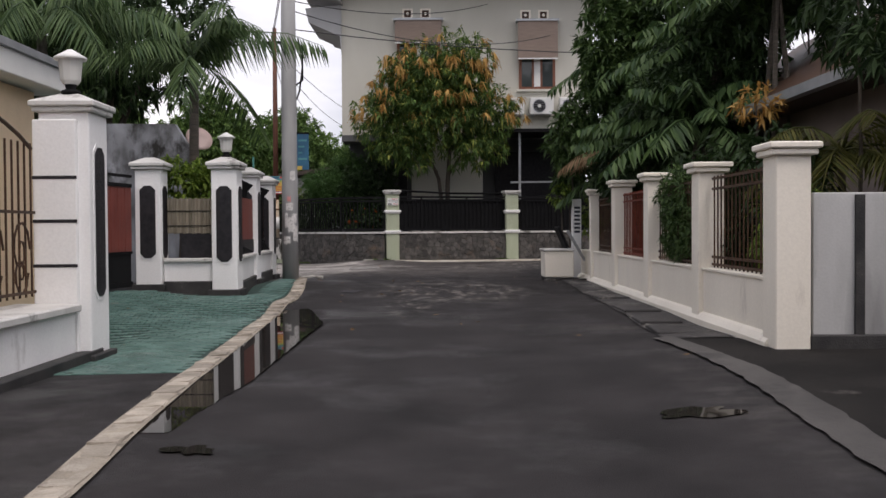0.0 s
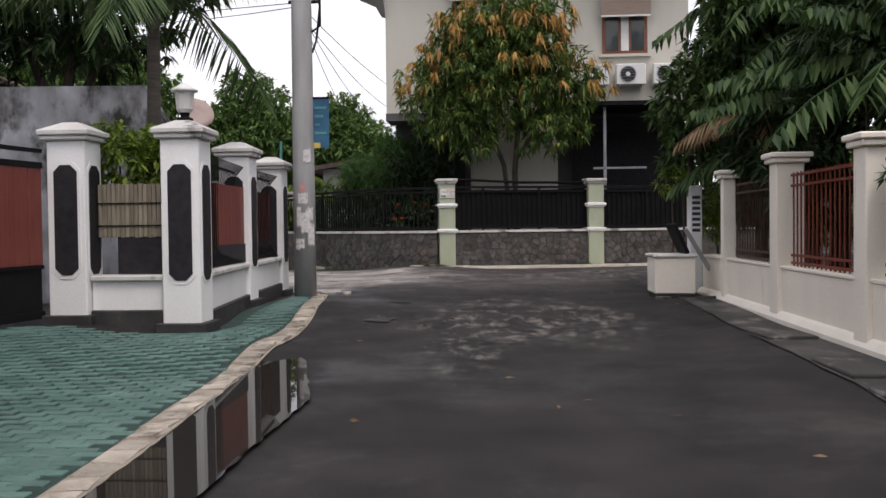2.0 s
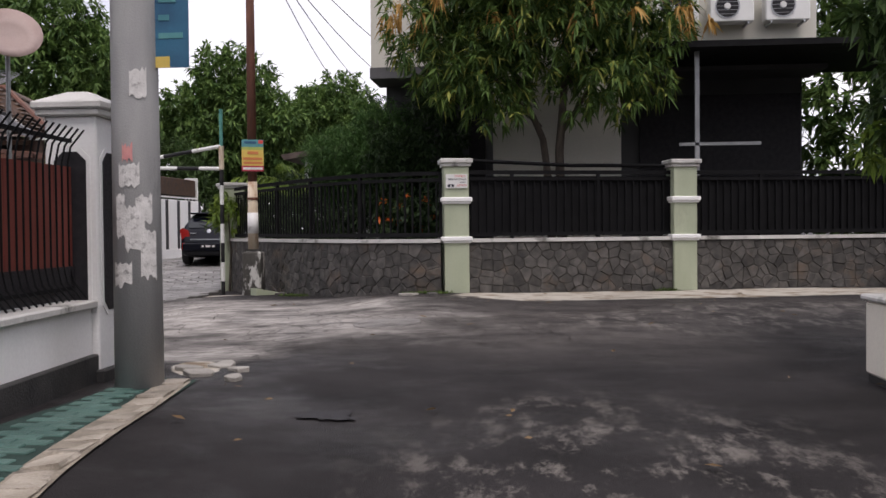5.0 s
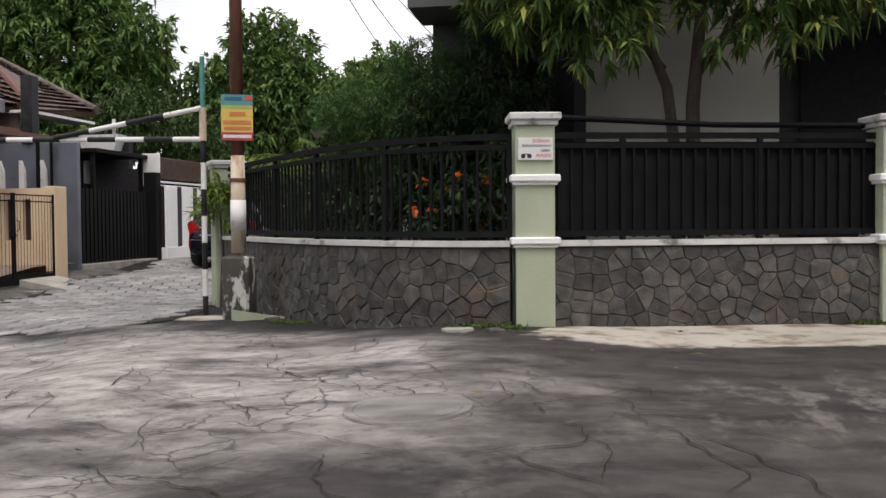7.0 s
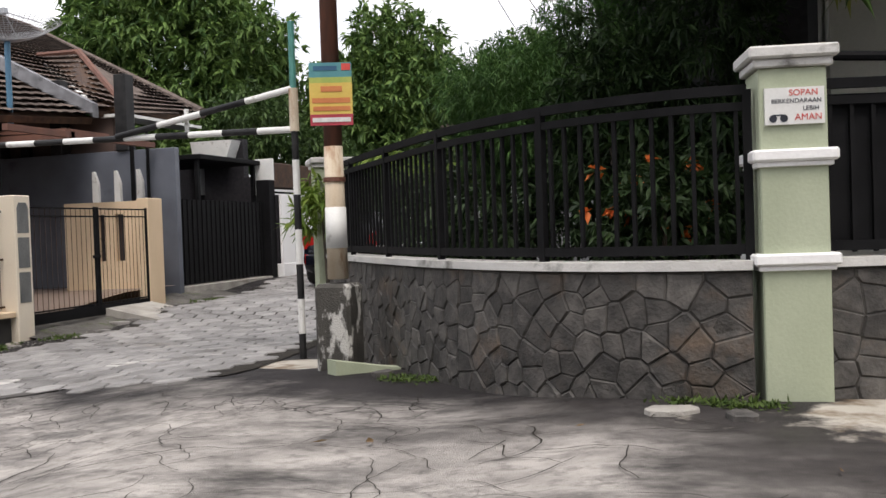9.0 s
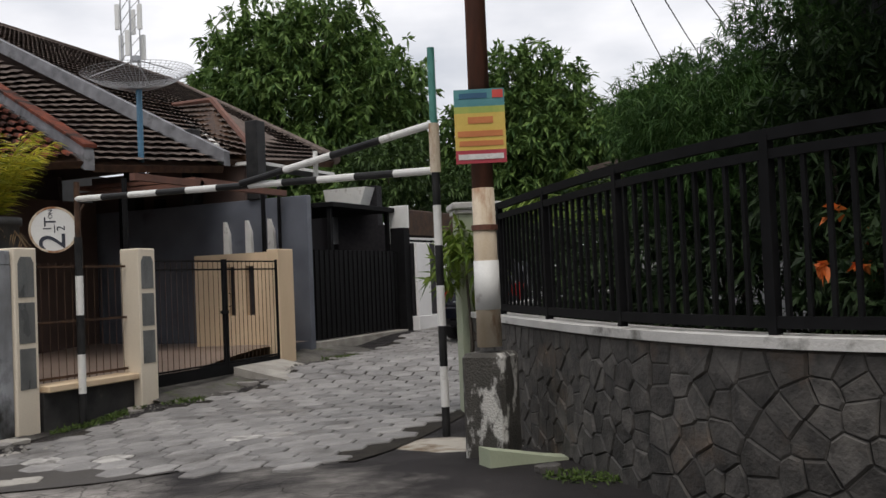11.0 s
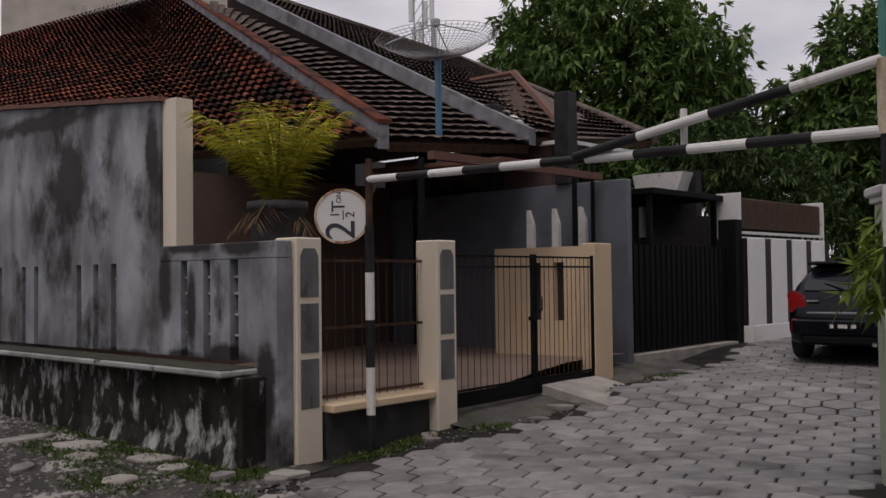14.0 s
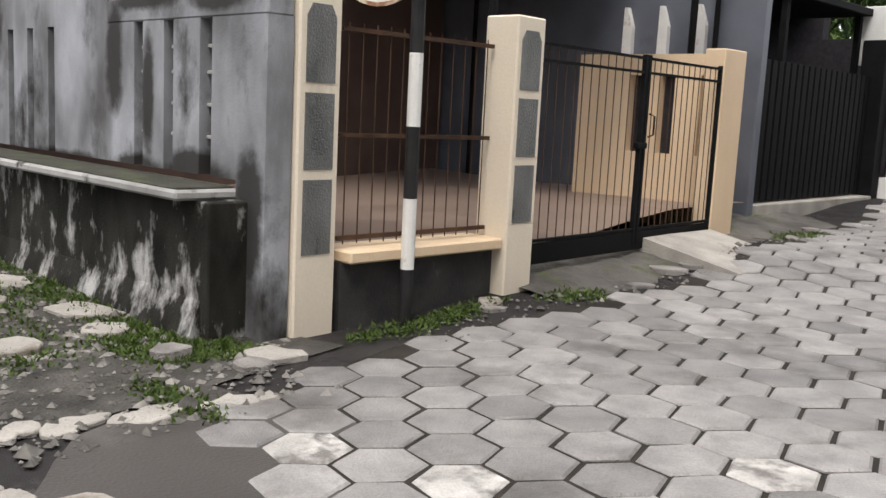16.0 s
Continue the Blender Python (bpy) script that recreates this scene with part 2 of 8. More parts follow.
M_LEDGETOP = mat("mossy_ledge", (0.022, 0.024, 0.014), (0.06, 0.058, 0.045), 5, 0.9, 0.4, 60, stain=(0.06, 0.085, 0.018), stain_scale=2.5, stain_at=0.56)
M_LEDGE = mat("ledge_edge", (0.22, 0.22, 0.21), (0.40, 0.40, 0.39), 3, 0.85, 0.2, 60, stain=(0.035, 0.034, 0.03), stain_scale=2.2, stain_at=0.57, soft=0.06)
M_SOIL = mat("damp_soil_bank", (0.035, 0.032, 0.027), (0.13, 0.122, 0.11), 2.2, 0.85, 0.9, 40, ga=0.25, stain=(0.06, 0.075, 0.022), stain_scale=2.0, stain_at=0.57, soft=0.08)
M_MUD = mat("smooth_damp_mud", (0.045, 0.04, 0.036), (0.075, 0.068, 0.061), 1.4, 0.6, 0.25, 60, ga=0.15, stain=(0.10, 0.092, 0.083), stain_scale=1.0, stain_at=0.6)
M_FOOT = mat("mouldy_footing", (0.03, 0.028, 0.024), (0.08, 0.075, 0.065), 5, 0.85, 0.6, 60, stain=(0.5, 0.49, 0.46), stain_scale=3.4, stain_at=0.53, stretch=(1.4, 1.4, 0.7), soft=0.06)
M_YEL = mat("buff_paint", (0.62, 0.47, 0.31), (0.72, 0.56, 0.38), 1.5, 0.6, 0.1, 50, stain=(0.45, 0.32, 0.2), stain_scale=1.6, stain_at=0.62, stretch=(1.5, 1.5, 0.5))
M_CREAMY = mat("pale_cream_paint", (0.70, 0.62, 0.50), (0.78, 0.70, 0.57), 1.5, 0.6, 0.1, 50, stain=(0.5, 0.42, 0.32), stain_scale=1.6, stain_at=0.62, stretch=(1.5, 1.5, 0.5))
M_SLATE = mat("slate_render", (0.085, 0.094, 0.114), (0.14, 0.154, 0.184), 1.2, 0.34, 0.15, 60, spec=0.5, stain=(0.06, 0.065, 0.078), stain_scale=1.0, stain_at=0.58)
M_ROOFTILE = mat("clay_tile", (0.085, 0.027, 0.018), (0.24, 0.066, 0.036), 6, 0.9, 0.3, 60, spec=0.15, stain=(0.03, 0.022, 0.019), stain_scale=1.6, stain_at=0.48, island=0.7)
M_ROOFDARK = mat("dark_tile", (0.085, 0.066, 0.058), (0.16, 0.128, 0.11), 5, 0.9, 0.3, 60, spec=0.15, stain=(0.06, 0.05, 0.045), stain_scale=1.5, stain_at=0.54, island=0.3)
M_RIDGE = mat("ridge_mortar", (0.12, 0.12, 0.13), (0.24, 0.245, 0.26), 4, 0.8, 0.3, 60, stain=(0.08, 0.08, 0.08), stain_scale=3, stain_at=0.55)
M_HOUSE = mat("house_cream", (0.50, 0.485, 0.42), (0.57, 0.555, 0.485), 0.8, 0.7, 0.08, 40, stain=(0.55, 0.53, 0.46), stain_scale=0.5, stain_at=0.58, stretch=(1.5, 1.5, 0.4))
# Grey darkened for shade under the house slab; also on the added closing walls.
M_SHADEGREY = mat("dark_grey_for_shade", (0.07, 0.07, 0.072), (0.11, 0.11, 0.112), 0.8, 0.8, 0.08, 40, spec=0.2)
M_HGREY = mat("shaded_grey_render", (0.34, 0.34, 0.34), (0.42, 0.42, 0.42), 0.8, 0.7, 0.08, 40)
M_WOOD = mat("brown_wood", (0.15, 0.05, 0.025), (0.24, 0.09, 0.045), 8, 0.5, 0.1, 60, stretch=(1, 1, 6))
M_BLIND = mat("bamboo_blind", (0.20, 0.15, 0.12), (0.30, 0.23, 0.19), 10, 0.8, 0.3, 60, stretch=(0.3, 0.3, 12))
M_BAMBOO = mat("bamboo_split", (0.15, 0.125, 0.09), (0.27, 0.235, 0.175), 6, 0.75, 0.3, 60, stretch=(5, 5, 0.4), obj=0.2)
M_BARK = mat("bark", (0.045, 0.036, 0.028), (0.10, 0.08, 0.06), 9, 0.9, 0.7, 50, stretch=(2, 2, 0.5))
M_PALMBARK = mat("palm_bark", (0.05, 0.042, 0.034), (0.10, 0.085, 0.068), 6, 0.9, 0.6, 50, stretch=(0.6, 0.6, 4))
M_ACW = mat("appliance_white", (0.66, 0.66, 0.64), (0.74, 0.74, 0.71), 2, 0.4, 0.03, 60)
M_GREYMETAL = mat("galvanised", (0.30, 0.31, 0.32), (0.42, 0.43, 0.44), 4, 0.4, 0.05, 60, metal=0.7)
M_TEALPIPE = mat("teal_pipe", (0.05, 0.2, 0.17), (0.08, 0.27, 0.23), 5, 0.5, 0.05, 60)
M_BLUEPIPE = mat("blue_pipe", (0.06, 0.16, 0.26), (0.09, 0.22, 0.33), 5, 0.5, 0.05, 60)
M_BWHITE = mat("barrier_white", (0.66, 0.66, 0.64), (0.76, 0.76, 0.73), 5, 0.5, 0.08, 60, stain=(0.35, 0.33, 0.3), stain_scale=5, stain_at=0.6)
M_BBLACK = mat("barrier_black", (0.012, 0.012, 0.013), (0.03, 0.03, 0.03), 5, 0.5, 0.08, 60, spec=0.2)
M_CARBODY = mat("navy_black_car_paint", (0.004, 0.005, 0.009), (0.005, 0.006, 0.011), 1, 0.1, 0, 90, spec=0.3)
M_TYRE = mat("tyre_rubber", (0.015, 0.015, 0.015), (0.028, 0.028, 0.028), 8, 0.85, 0.2, 90)
M_ALLOY = mat("alloy", (0.5, 0.5, 0.52), (0.6, 0.6, 0.62), 4, 0.3, 0, 90, metal=0.9)
M_REDLENS = mat("red_lens", (0.26, 0.008, 0.006), (0.32, 0.012, 0.01), 8, 0.12, 0, 90)
M_RED = mat("sign_red", (0.55, 0.05, 0.04), (0.62, 0.08, 0.06), 6, 0.5, 0, 60)
M_INK = mat("sign_ink", (0.02, 0.025, 0.04), (0.04, 0.045, 0.06), 6, 0.5, 0, 60)
M_YSIGN = mat("banner_yellow", (0.58, 0.40, 0.07), (0.66, 0.49, 0.12), 6, 0.6, 0.05, 60)
M_OSIGN = mat("banner_orange", (0.5, 0.16, 0.05), (0.6, 0.22, 0.07), 6, 0.6, 0.05, 60)
M_MAROON = mat("banner_maroon", (0.35, 0.03, 0.05), (0.42, 0.05, 0.07), 6, 0.6, 0.05, 60)
M_TSIGN = mat("banner_teal", (0.05, 0.2, 0.24), (0.1, 0.3, 0.3), 6, 0.6, 0.05, 60)
M_GSIGN = mat("banner_green", (0.25, 0.36, 0.08), (0.42, 0.45, 0.10), 6, 0.6, 0.05, 60)
M_BLUES = mat("banner_blue", (0.015, 0.05, 0.12), (0.03, 0.14, 0.24), 3, 0.5, 0.05, 60)
M_TERRACOTTA = mat("grey_pot", (0.035, 0.035, 0.035), (0.08, 0.08, 0.078), 6, 0.8, 0.3, 60)
M_FLOOR = mat("porch_tile", (0.18, 0.135, 0.11), (0.25, 0.19, 0.155), 2, 0.4, 0.08, 60)
# Brown darkened so that the indoor shade sits in the colour.
M_ROOMSHADE = mat("interior_shade", (0.08, 0.055, 0.047), (0.13, 0.09, 0.077), 1.5, 0.8, 0.05, 60, spec=0.2)
M_RUSTSHEET = mat("rusted_sheet", (0.10, 0.045, 0.032), (0.17, 0.075, 0.05), 4, 0.7, 0.2, 60)
M_MOSS = leaf_mat("moss_green", (0.04, 0.07, 0.018), (0.10, 0.15, 0.035))
M_MANGO = leaf_mat("mango_leaf", (0.036, 0.078, 0.02), (0.115, 0.19, 0.042), (0.28, 0.30, 0.065), 0.85)
M_FLUSH = leaf_mat("mango_flush", (0.34, 0.18, 0.045), (0.50, 0.32, 0.10))
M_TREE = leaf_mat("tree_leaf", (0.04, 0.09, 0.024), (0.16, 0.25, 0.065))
# Darker copy of tree_leaf; the shade on the foliage is in the colour.
M_SHADETREE = leaf_mat("shaded_tree_leaf", (0.025, 0.055, 0.016), (0.085, 0.14, 0.04))
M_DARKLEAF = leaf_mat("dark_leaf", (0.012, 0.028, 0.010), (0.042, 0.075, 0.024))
M_BRIGHT = leaf_mat("bright_leaf", (0.08, 0.145, 0.02), (0.21, 0.29, 0.045))
M_PALM = leaf_mat("palm_leaflet", (0.030, 0.065, 0.022), (0.10, 0.155, 0.055))
M_PALMB = leaf_mat("broad_palm_leaflet", (0.02, 0.05, 0.016), (0.085, 0.14, 0.045))
M_PALMO = leaf_mat("olive_palm_leaflet", (0.05, 0.065, 0.012), (0.14, 0.13, 0.03))
M_PALMY = leaf_mat("yellowed_palm_leaflet", (0.24, 0.29, 0.03), (0.62, 0.54, 0.06))
M_DRY = leaf_mat("dry_frond", (0.16, 0.10, 0.05), (0.26, 0.18, 0.10))
M_TOPIARY = leaf_mat("fine_needle", (0.03, 0.08, 0.02), (0.08, 0.16, 0.04))
M_FLOWER = leaf_mat("orange_flower", (0.6, 0.12, 0.03), (0.75, 0.22, 0.05))


def plain(name, colour, rough=0.3, **extra):
    m = bpy.data.materials.new(name)
    m.use_nodes = True
    bs = m.node_tree.nodes["Principled BSDF"]
    bs.inputs["Base Color"].default_value, bs.inputs["Roughness"].default_value = (*colour, 1), rough
    for key, value in extra.items():
        bs.inputs[key.replace("_", " ")].default_value = value
    return m


M_GLASS = plain("car_glass", (0.02, 0.025, 0.028), 0.04)
M_PANE = plain("window_glass", (0.05, 0.06, 0.06), 0.05)
M_WATER = plain("puddle_water", (0.020, 0.018, 0.016), 0.015, IOR=1.33)
M_LAMPGLASS = plain("frosted_glass", (0.75, 0.74, 0.70), 0.35, Transmission_Weight=0.3)
M_FROST = mat("ribbed_glass_panel", (0.07, 0.075, 0.075), (0.19, 0.195, 0.19), 4, 0.3, 0.5, 70, ga=0.4, stretch=(1, 1, 0.4))
M_CABLE = plain("cable", (0.02, 0.02, 0.022), 0.6)


def street_mat():
    """Damp asphalt that wears into old concrete at the junction, with pale scuffs where tyres turn and some painted wet
    sheen.
    """
    m = mat("street", (0.0125, 0.0112, 0.0114), (0.034, 0.0305, 0.031), 1.3, 0.6, 0.6, 120, stain=(0.05, 0.047, 0.045), stain_scale=0.5, stain_at=0.6, spec=0.22, ga=0.25)
    n, l = m.node_tree.nodes, m.node_tree.links
    bs = n["Principled BSDF"]
    geo = n.new("ShaderNodeNewGeometry")
    def noise_at(scale, detail, sx=1.0, sy=1.0, rough=0.6):
        mp, nz = n.new("ShaderNodeMapping"), n.new("ShaderNodeTexNoise")
        mp.inputs["Scale"].default_value = (sx, sy, 1)
        nz.inputs["Scale"].default_value, nz.inputs["Detail"].default_value, nz.inputs["Roughness"].default_value = scale, detail, rough
        l.new(geo.outputs["Position"], mp.inputs["Vector"])
        l.new(mp.outputs["Vector"], nz.inputs["Vector"])
        return nz.outputs["Fac"]
    def ramp(sock, a, b, lo=0.0, hi=1.0):
        r = n.new("ShaderNodeMapRange")
        for key, value in (("From Min", a), ("From Max", b), ("To Min", lo), ("To Max", hi)):
            r.inputs[key].default_value = value
        l.new(sock, r.inputs["Value"])
        return r.outputs["Result"]
    def op(kind, a, b):
        x = n.new("ShaderNodeMath")
        x.operation = kind
        for k, v in enumerate((a, b)):
            if hasattr(v, "links"):
                l.new(v, x.inputs[k])
            else:
                x.inputs[k].default_value = v
        return x.outputs["Value"]
    def field(cx, cy, rx, ry, turn):
        """1 in the middle of an ellipse, 0 at its rim, negative outside."""
        mp, ln = n.new("ShaderNodeMapping"), n.new("ShaderNodeVectorMath")
        mp.vector_type = "TEXTURE"
        mp.inputs["Location"].default_value, mp.inputs["Rotation"].default_value, mp.inputs["Scale"].default_value = (cx, cy, 0), (0, 0, radians(turn)), (rx, ry, 1000)
        ln.operation = "LENGTH"
        l.new(geo.outputs["Position"], mp.inputs["Vector"])
        l.new(mp.outputs["Vector"], ln.inputs[0])
        return op("SUBTRACT", 1.0, ln.outputs["Value"])
    def area(fields, noise_sock, amount, soft):
        f = fields[0]
        for g in fields[1:]:
            f = op("MAXIMUM", f, g)
        return ramp(op("ADD", f, op("MULTIPLY", op("SUBTRACT", noise_sock, 0.5), amount)), 0.0, soft)
    def blend(fac, a, b):
        x = n.new("ShaderNodeMixRGB")
        l.new(fac, x.inputs[0])
        for k, v in ((1, a), (2, b)):
            if hasattr(v, "links"):
                l.new(v, x.inputs[k])
            else:
                x.inputs[k].default_value = (*v, 1)
        return x.outputs["Color"]
    base = bs.inputs["Base Color"].links[0].from_socket
    old = blend(ramp(noise_at(2.2, 7, 0.8, 1.3), 0.3, 0.7), (0.20, 0.186, 0.173), (0.54, 0.505, 0.468))
    old = blend(ramp(noise_at(0.8, 8, 0.8, 1.8, 0.68), 0.50, 0.66), old, (0.05, 0.047, 0.045))
    old = blend(ramp(noise_at(6, 9, 1, 1.2, 0.75), 0.50, 0.66, 0, 0.65), old, (0.095, 0.088, 0.081))
    old = blend(ramp(noise_at(40, 3), 0.62, 0.8, 0, 0.6), old, (0.08, 0.075, 0.07))
    warp, cell = n.new("ShaderNodeVectorMath"), n.new("ShaderNodeTexVoronoi")
    warp.operation, cell.feature = "MULTIPLY_ADD", "DISTANCE_TO_EDGE"
    bend = n.new("ShaderNodeTexNoise")
    bend.inputs["Scale"].default_value, bend.inputs["Detail"].default_value = 2.5, 5
    l.new(geo.outputs["Position"], bend.inputs["Vector"])
    l.new(bend.outputs["Color"], warp.inputs[0])
    warp.inputs[1].default_value = (0.55, 0.55, 0.0)
    l.new(geo.outputs["Position"], warp.inputs[2])
    l.new(warp.outputs["Vector"], cell.inputs["Vector"])
    cell.inputs["Scale"].default_value = 2.6
    crazed = op("MULTIPLY", ramp(cell.outputs["Distance"], 0.0, 0.035, 1.0, 0.0), ramp(noise_at(0.55, 4), 0.47, 0.56))
    old = blend(op("MULTIPLY", crazed, 0.85), old, (0.03, 0.027, 0.025))
    f_old = area([field(-4.8, 25.9, 4.6, 2.5, -38), field(-2.9, 26.0, 1.5, 1.2, 0), field(-7.2, 27.0, 3.2, 1.8, 150), field(-11, 24.2, 9.5, 3.4, 0), field(-3.5, 22.0, 0.9, 1.2, 0)], noise_at(0.9, 9, 1, 1, 0.66), 1.3, 0.5)
    worn = area([field(-0.6, 24.6, 5.5, 3.6, 5), field(2.5, 25.0, 4.5, 2.4, 8)], noise_at(0.7, 6), 0.9, 0.6)
    col = blend(op("MULTIPLY", worn, ramp(noise_at(1.7, 9, 0.7, 1.5, 0.7), 0.38, 0.62, 0.25, 0.95)), base, (0.098, 0.088, 0.082))
    col = blend(f_old, col, old)
    # Pale scuffs; the last field also paints wet sheen into the colour.
    f_scuff_sheen = area([field(0.2, 17.2, 1.7, 3.0, 8), field(2.6, 25.6, 2.6, 0.8, 10), field(-0.6, 14.6, 0.5, 1.6, 0), field(1.6, 24.6, 3.2, 1.6, 12)], noise_at(0.8, 6), 0.8, 0.5)
    grit = ramp(noise_at(3.4, 10, 1.3, 0.6, 0.75), 0.50, 0.62)
    col = blend(op("MULTIPLY", f_scuff_sheen, op("MULTIPLY", grit, 0.65)), col, (0.25, 0.228, 0.205))
    smear = area([field(2.2, 6.6, 0.5, 3.0, 5), field(3.6, 6.4, 2.6, 1.2, 0)], noise_at(1.1, 8), 1.2, 0.5)
    col = blend(op("MULTIPLY", smear, ramp(noise_at(2.6, 9, 0.7, 1.4), 0.48, 0.62, 0, 0.2)), col, (0.13, 0.12, 0.11))
    pale = area([field(0.7, 27.5, 2.5, 0.85, 11), field(3.2, 27.95, 2.9, 0.9, 11), field(-5.9, 30.45, 0.6, 0.4, 0), field(-3.15, 20.9, 0.2, 0.5, 20)], noise_at(1.6, 8, 1, 1, 0.65), 1.0, 0.12)
    col = blend(pale, col, blend(ramp(noise_at(3.0, 8), 0.48, 0.64), (0.52, 0.485, 0.42), (0.22, 0.165, 0.11)))
    l.new(col, bs.inputs["Base Color"])
    wetness = ramp(noise_at(0.5, 6), 0.50, 0.64)
    l.new(op("SUBTRACT", 0.78, op("MULTIPLY", wetness, 0.44)), bs.inputs["Roughness"])
    return m


M_STREET = street_mat()


def spots(m, places, colour, noise_scale, amount, soft):
    """Grown stains of one colour round given places of a surface: (x, z, half width, half height)."""
    n, l = m.node_tree.nodes, m.node_tree.links
    bs, geo, nz = n["Principled BSDF"], n.new("ShaderNodeNewGeometry"), n.new("ShaderNodeTexNoise")
    nz.inputs["Scale"].default_value, nz.inputs["Detail"].default_value, nz.inputs["Roughness"].default_value = noise_scale, 9, 0.68
    l.new(geo.outputs["Position"], nz.inputs["Vector"])
    def op(kind, a, b):
        x = n.new("ShaderNodeMath")
        x.operation = kind
        for k, v in enumerate((a, b)):
            if hasattr(v, "links"):
                l.new(v, x.inputs[k])
            else:
                x.inputs[k].default_value = v
        return x.outputs["Value"]
    total = None
    for px, pz, rx, rz in places:
        mp, ln = n.new("ShaderNodeMapping"), n.new("ShaderNodeVectorMath")
        mp.vector_type, ln.operation = "TEXTURE", "LENGTH"
        mp.inputs["Location"].default_value, mp.inputs["Scale"].default_value = (px, 30, pz), (rx, 1000, rz)
        l.new(geo.outputs["Position"], mp.inputs["Vector"])
        l.new(mp.outputs["Vector"], ln.inputs[0])
        f = op("SUBTRACT", 1.0, ln.outputs["Value"])
        total = f if total is None else op("MAXIMUM", total, f)
    r, mx = n.new("ShaderNodeMapRange"), n.new("ShaderNodeMixRGB")
    r.inputs["From Max"].default_value, r.inputs["To Max"].default_value = soft, 0.93
    l.new(op("ADD", total, op("MULTIPLY", op("SUBTRACT", nz.outputs["Fac"], 0.5), amount)), r.inputs["Value"])
    l.new(r.outputs["Result"], mx.inputs[0])
    l.new(bs.inputs["Base Color"].links[0].from_socket, mx.inputs[1])
    mx.inputs[2].default_value = (*colour, 1)
    l.new(mx.outputs["Color"], bs.inputs["Base Color"])


spots(M_MOLD, [(-11.42, 0.75, 0.17, 0.55), (-12.0, 1.02, 0.45, 0.16), (-12.8, 1.0, 0.5, 0.12), (-13.9, 0.98, 0.8, 0.09), (-11.75, 2.1, 0.4, 0.10), (-12.7, 2.12, 0.5, 0.09), (-12.62, 1.5, 0.1, 0.5), (-13.35, 3.2, 0.16, 0.6), (-13.1, 1.75, 0.14, 0.45), (-15.8, 3.75, 1.6, 0.14), (-15.2, 2.9, 0.5, 0.7), (-17.6, 2.4, 0.4, 1.0)], (0.014, 0.013, 0.011), 2.6, 1.5, 0.4)


# ---- mesh helpers ----
def thing(name, label, category, group="", kind="", m=None):
    ob = new(name)
    ob.empty_display_size = 0.2
    if m is not None:
        ob.matrix_world = m
    return tagged(ob, label, category, group, kind)


def part(name, bm, material, parent=None, label="", smooth=False):
    me = bpy.data.meshes.new(name)
    if smooth:
        for f in bm.faces:
            f.smooth = True
    bm.to_mesh(me)
    bm.free()
    me.materials.append(material)
    ob = new(name, me)
    if parent is not None:
        ob.parent = parent
    if label:
        ob["label"] = label
    return ob


def raw(name, verts, faces, material, parent=None, label=""):
    me = bpy.data.meshes.new(name)
    me.from_pydata(verts, [], faces)
    me.update()
    me.materials.append(material)
    ob = new(name, me)
    if parent is not None:
        ob.parent = parent
    if label:
        ob["label"] = label
    return ob


def piece(name, me, parent, m):
    """One more object on a shared mesh."""
    ob = new(name, me)
    ob.parent = parent
    ob.matrix_basis = m
    return ob


def box(bm, x0, x1, y0, y1, z0, z1, bevel=0.0, m=None):
    r = bmesh.ops.create_cube(bm, size=1.0)
    vs = r["verts"]
    for v in vs:
        v.co = Vector(((x0 + x1) / 2 + v.co.x * (x1 - x0), (y0 + y1) / 2 + v.co.y * (y1 - y0), (z0 + z1) / 2 + v.co.z * (z1 - z0)))
    if bevel:
        es = {e for v in vs for e in v.link_edges}
        vs = list({v for f in bmesh.ops.bevel(bm, geom=list(es), offset=bevel, segments=1, affect="EDGES")["faces"] for v in f.verts} | {v for v in vs if v.is_valid})
    if m is not None:
        bmesh.ops.transform(bm, matrix=m, verts=vs)
    return bm


def bx(x0, x1, y0, y1, z0, z1, bevel=0.0, m=None):
    return box(bmesh.new(), x0, x1, y0, y1, z0, z1, bevel, m)


def prism(poly, axis, lo, hi, bm=None):
    """A prism over a closed outline given in the other two axes."""
    bm = bm or bmesh.new()
    def at(p, h):
        return {"x": (h, p[0], p[1]), "y": (p[0], h, p[1]), "z": (p[0], p[1], h)}[axis]
    a, b = [bm.verts.new(at(p, lo)) for p in poly], [bm.verts.new(at(p, hi)) for p in poly]
    fs = [bm.faces.new(a), bm.faces.new(b)]
    for i in range(len(poly)):
        j = (i + 1) % len(poly)
        fs.append(bm.faces.new((a[i], a[j], b[j], b[i])))
    bmesh.ops.recalc_face_normals(bm, faces=fs)
    return bm


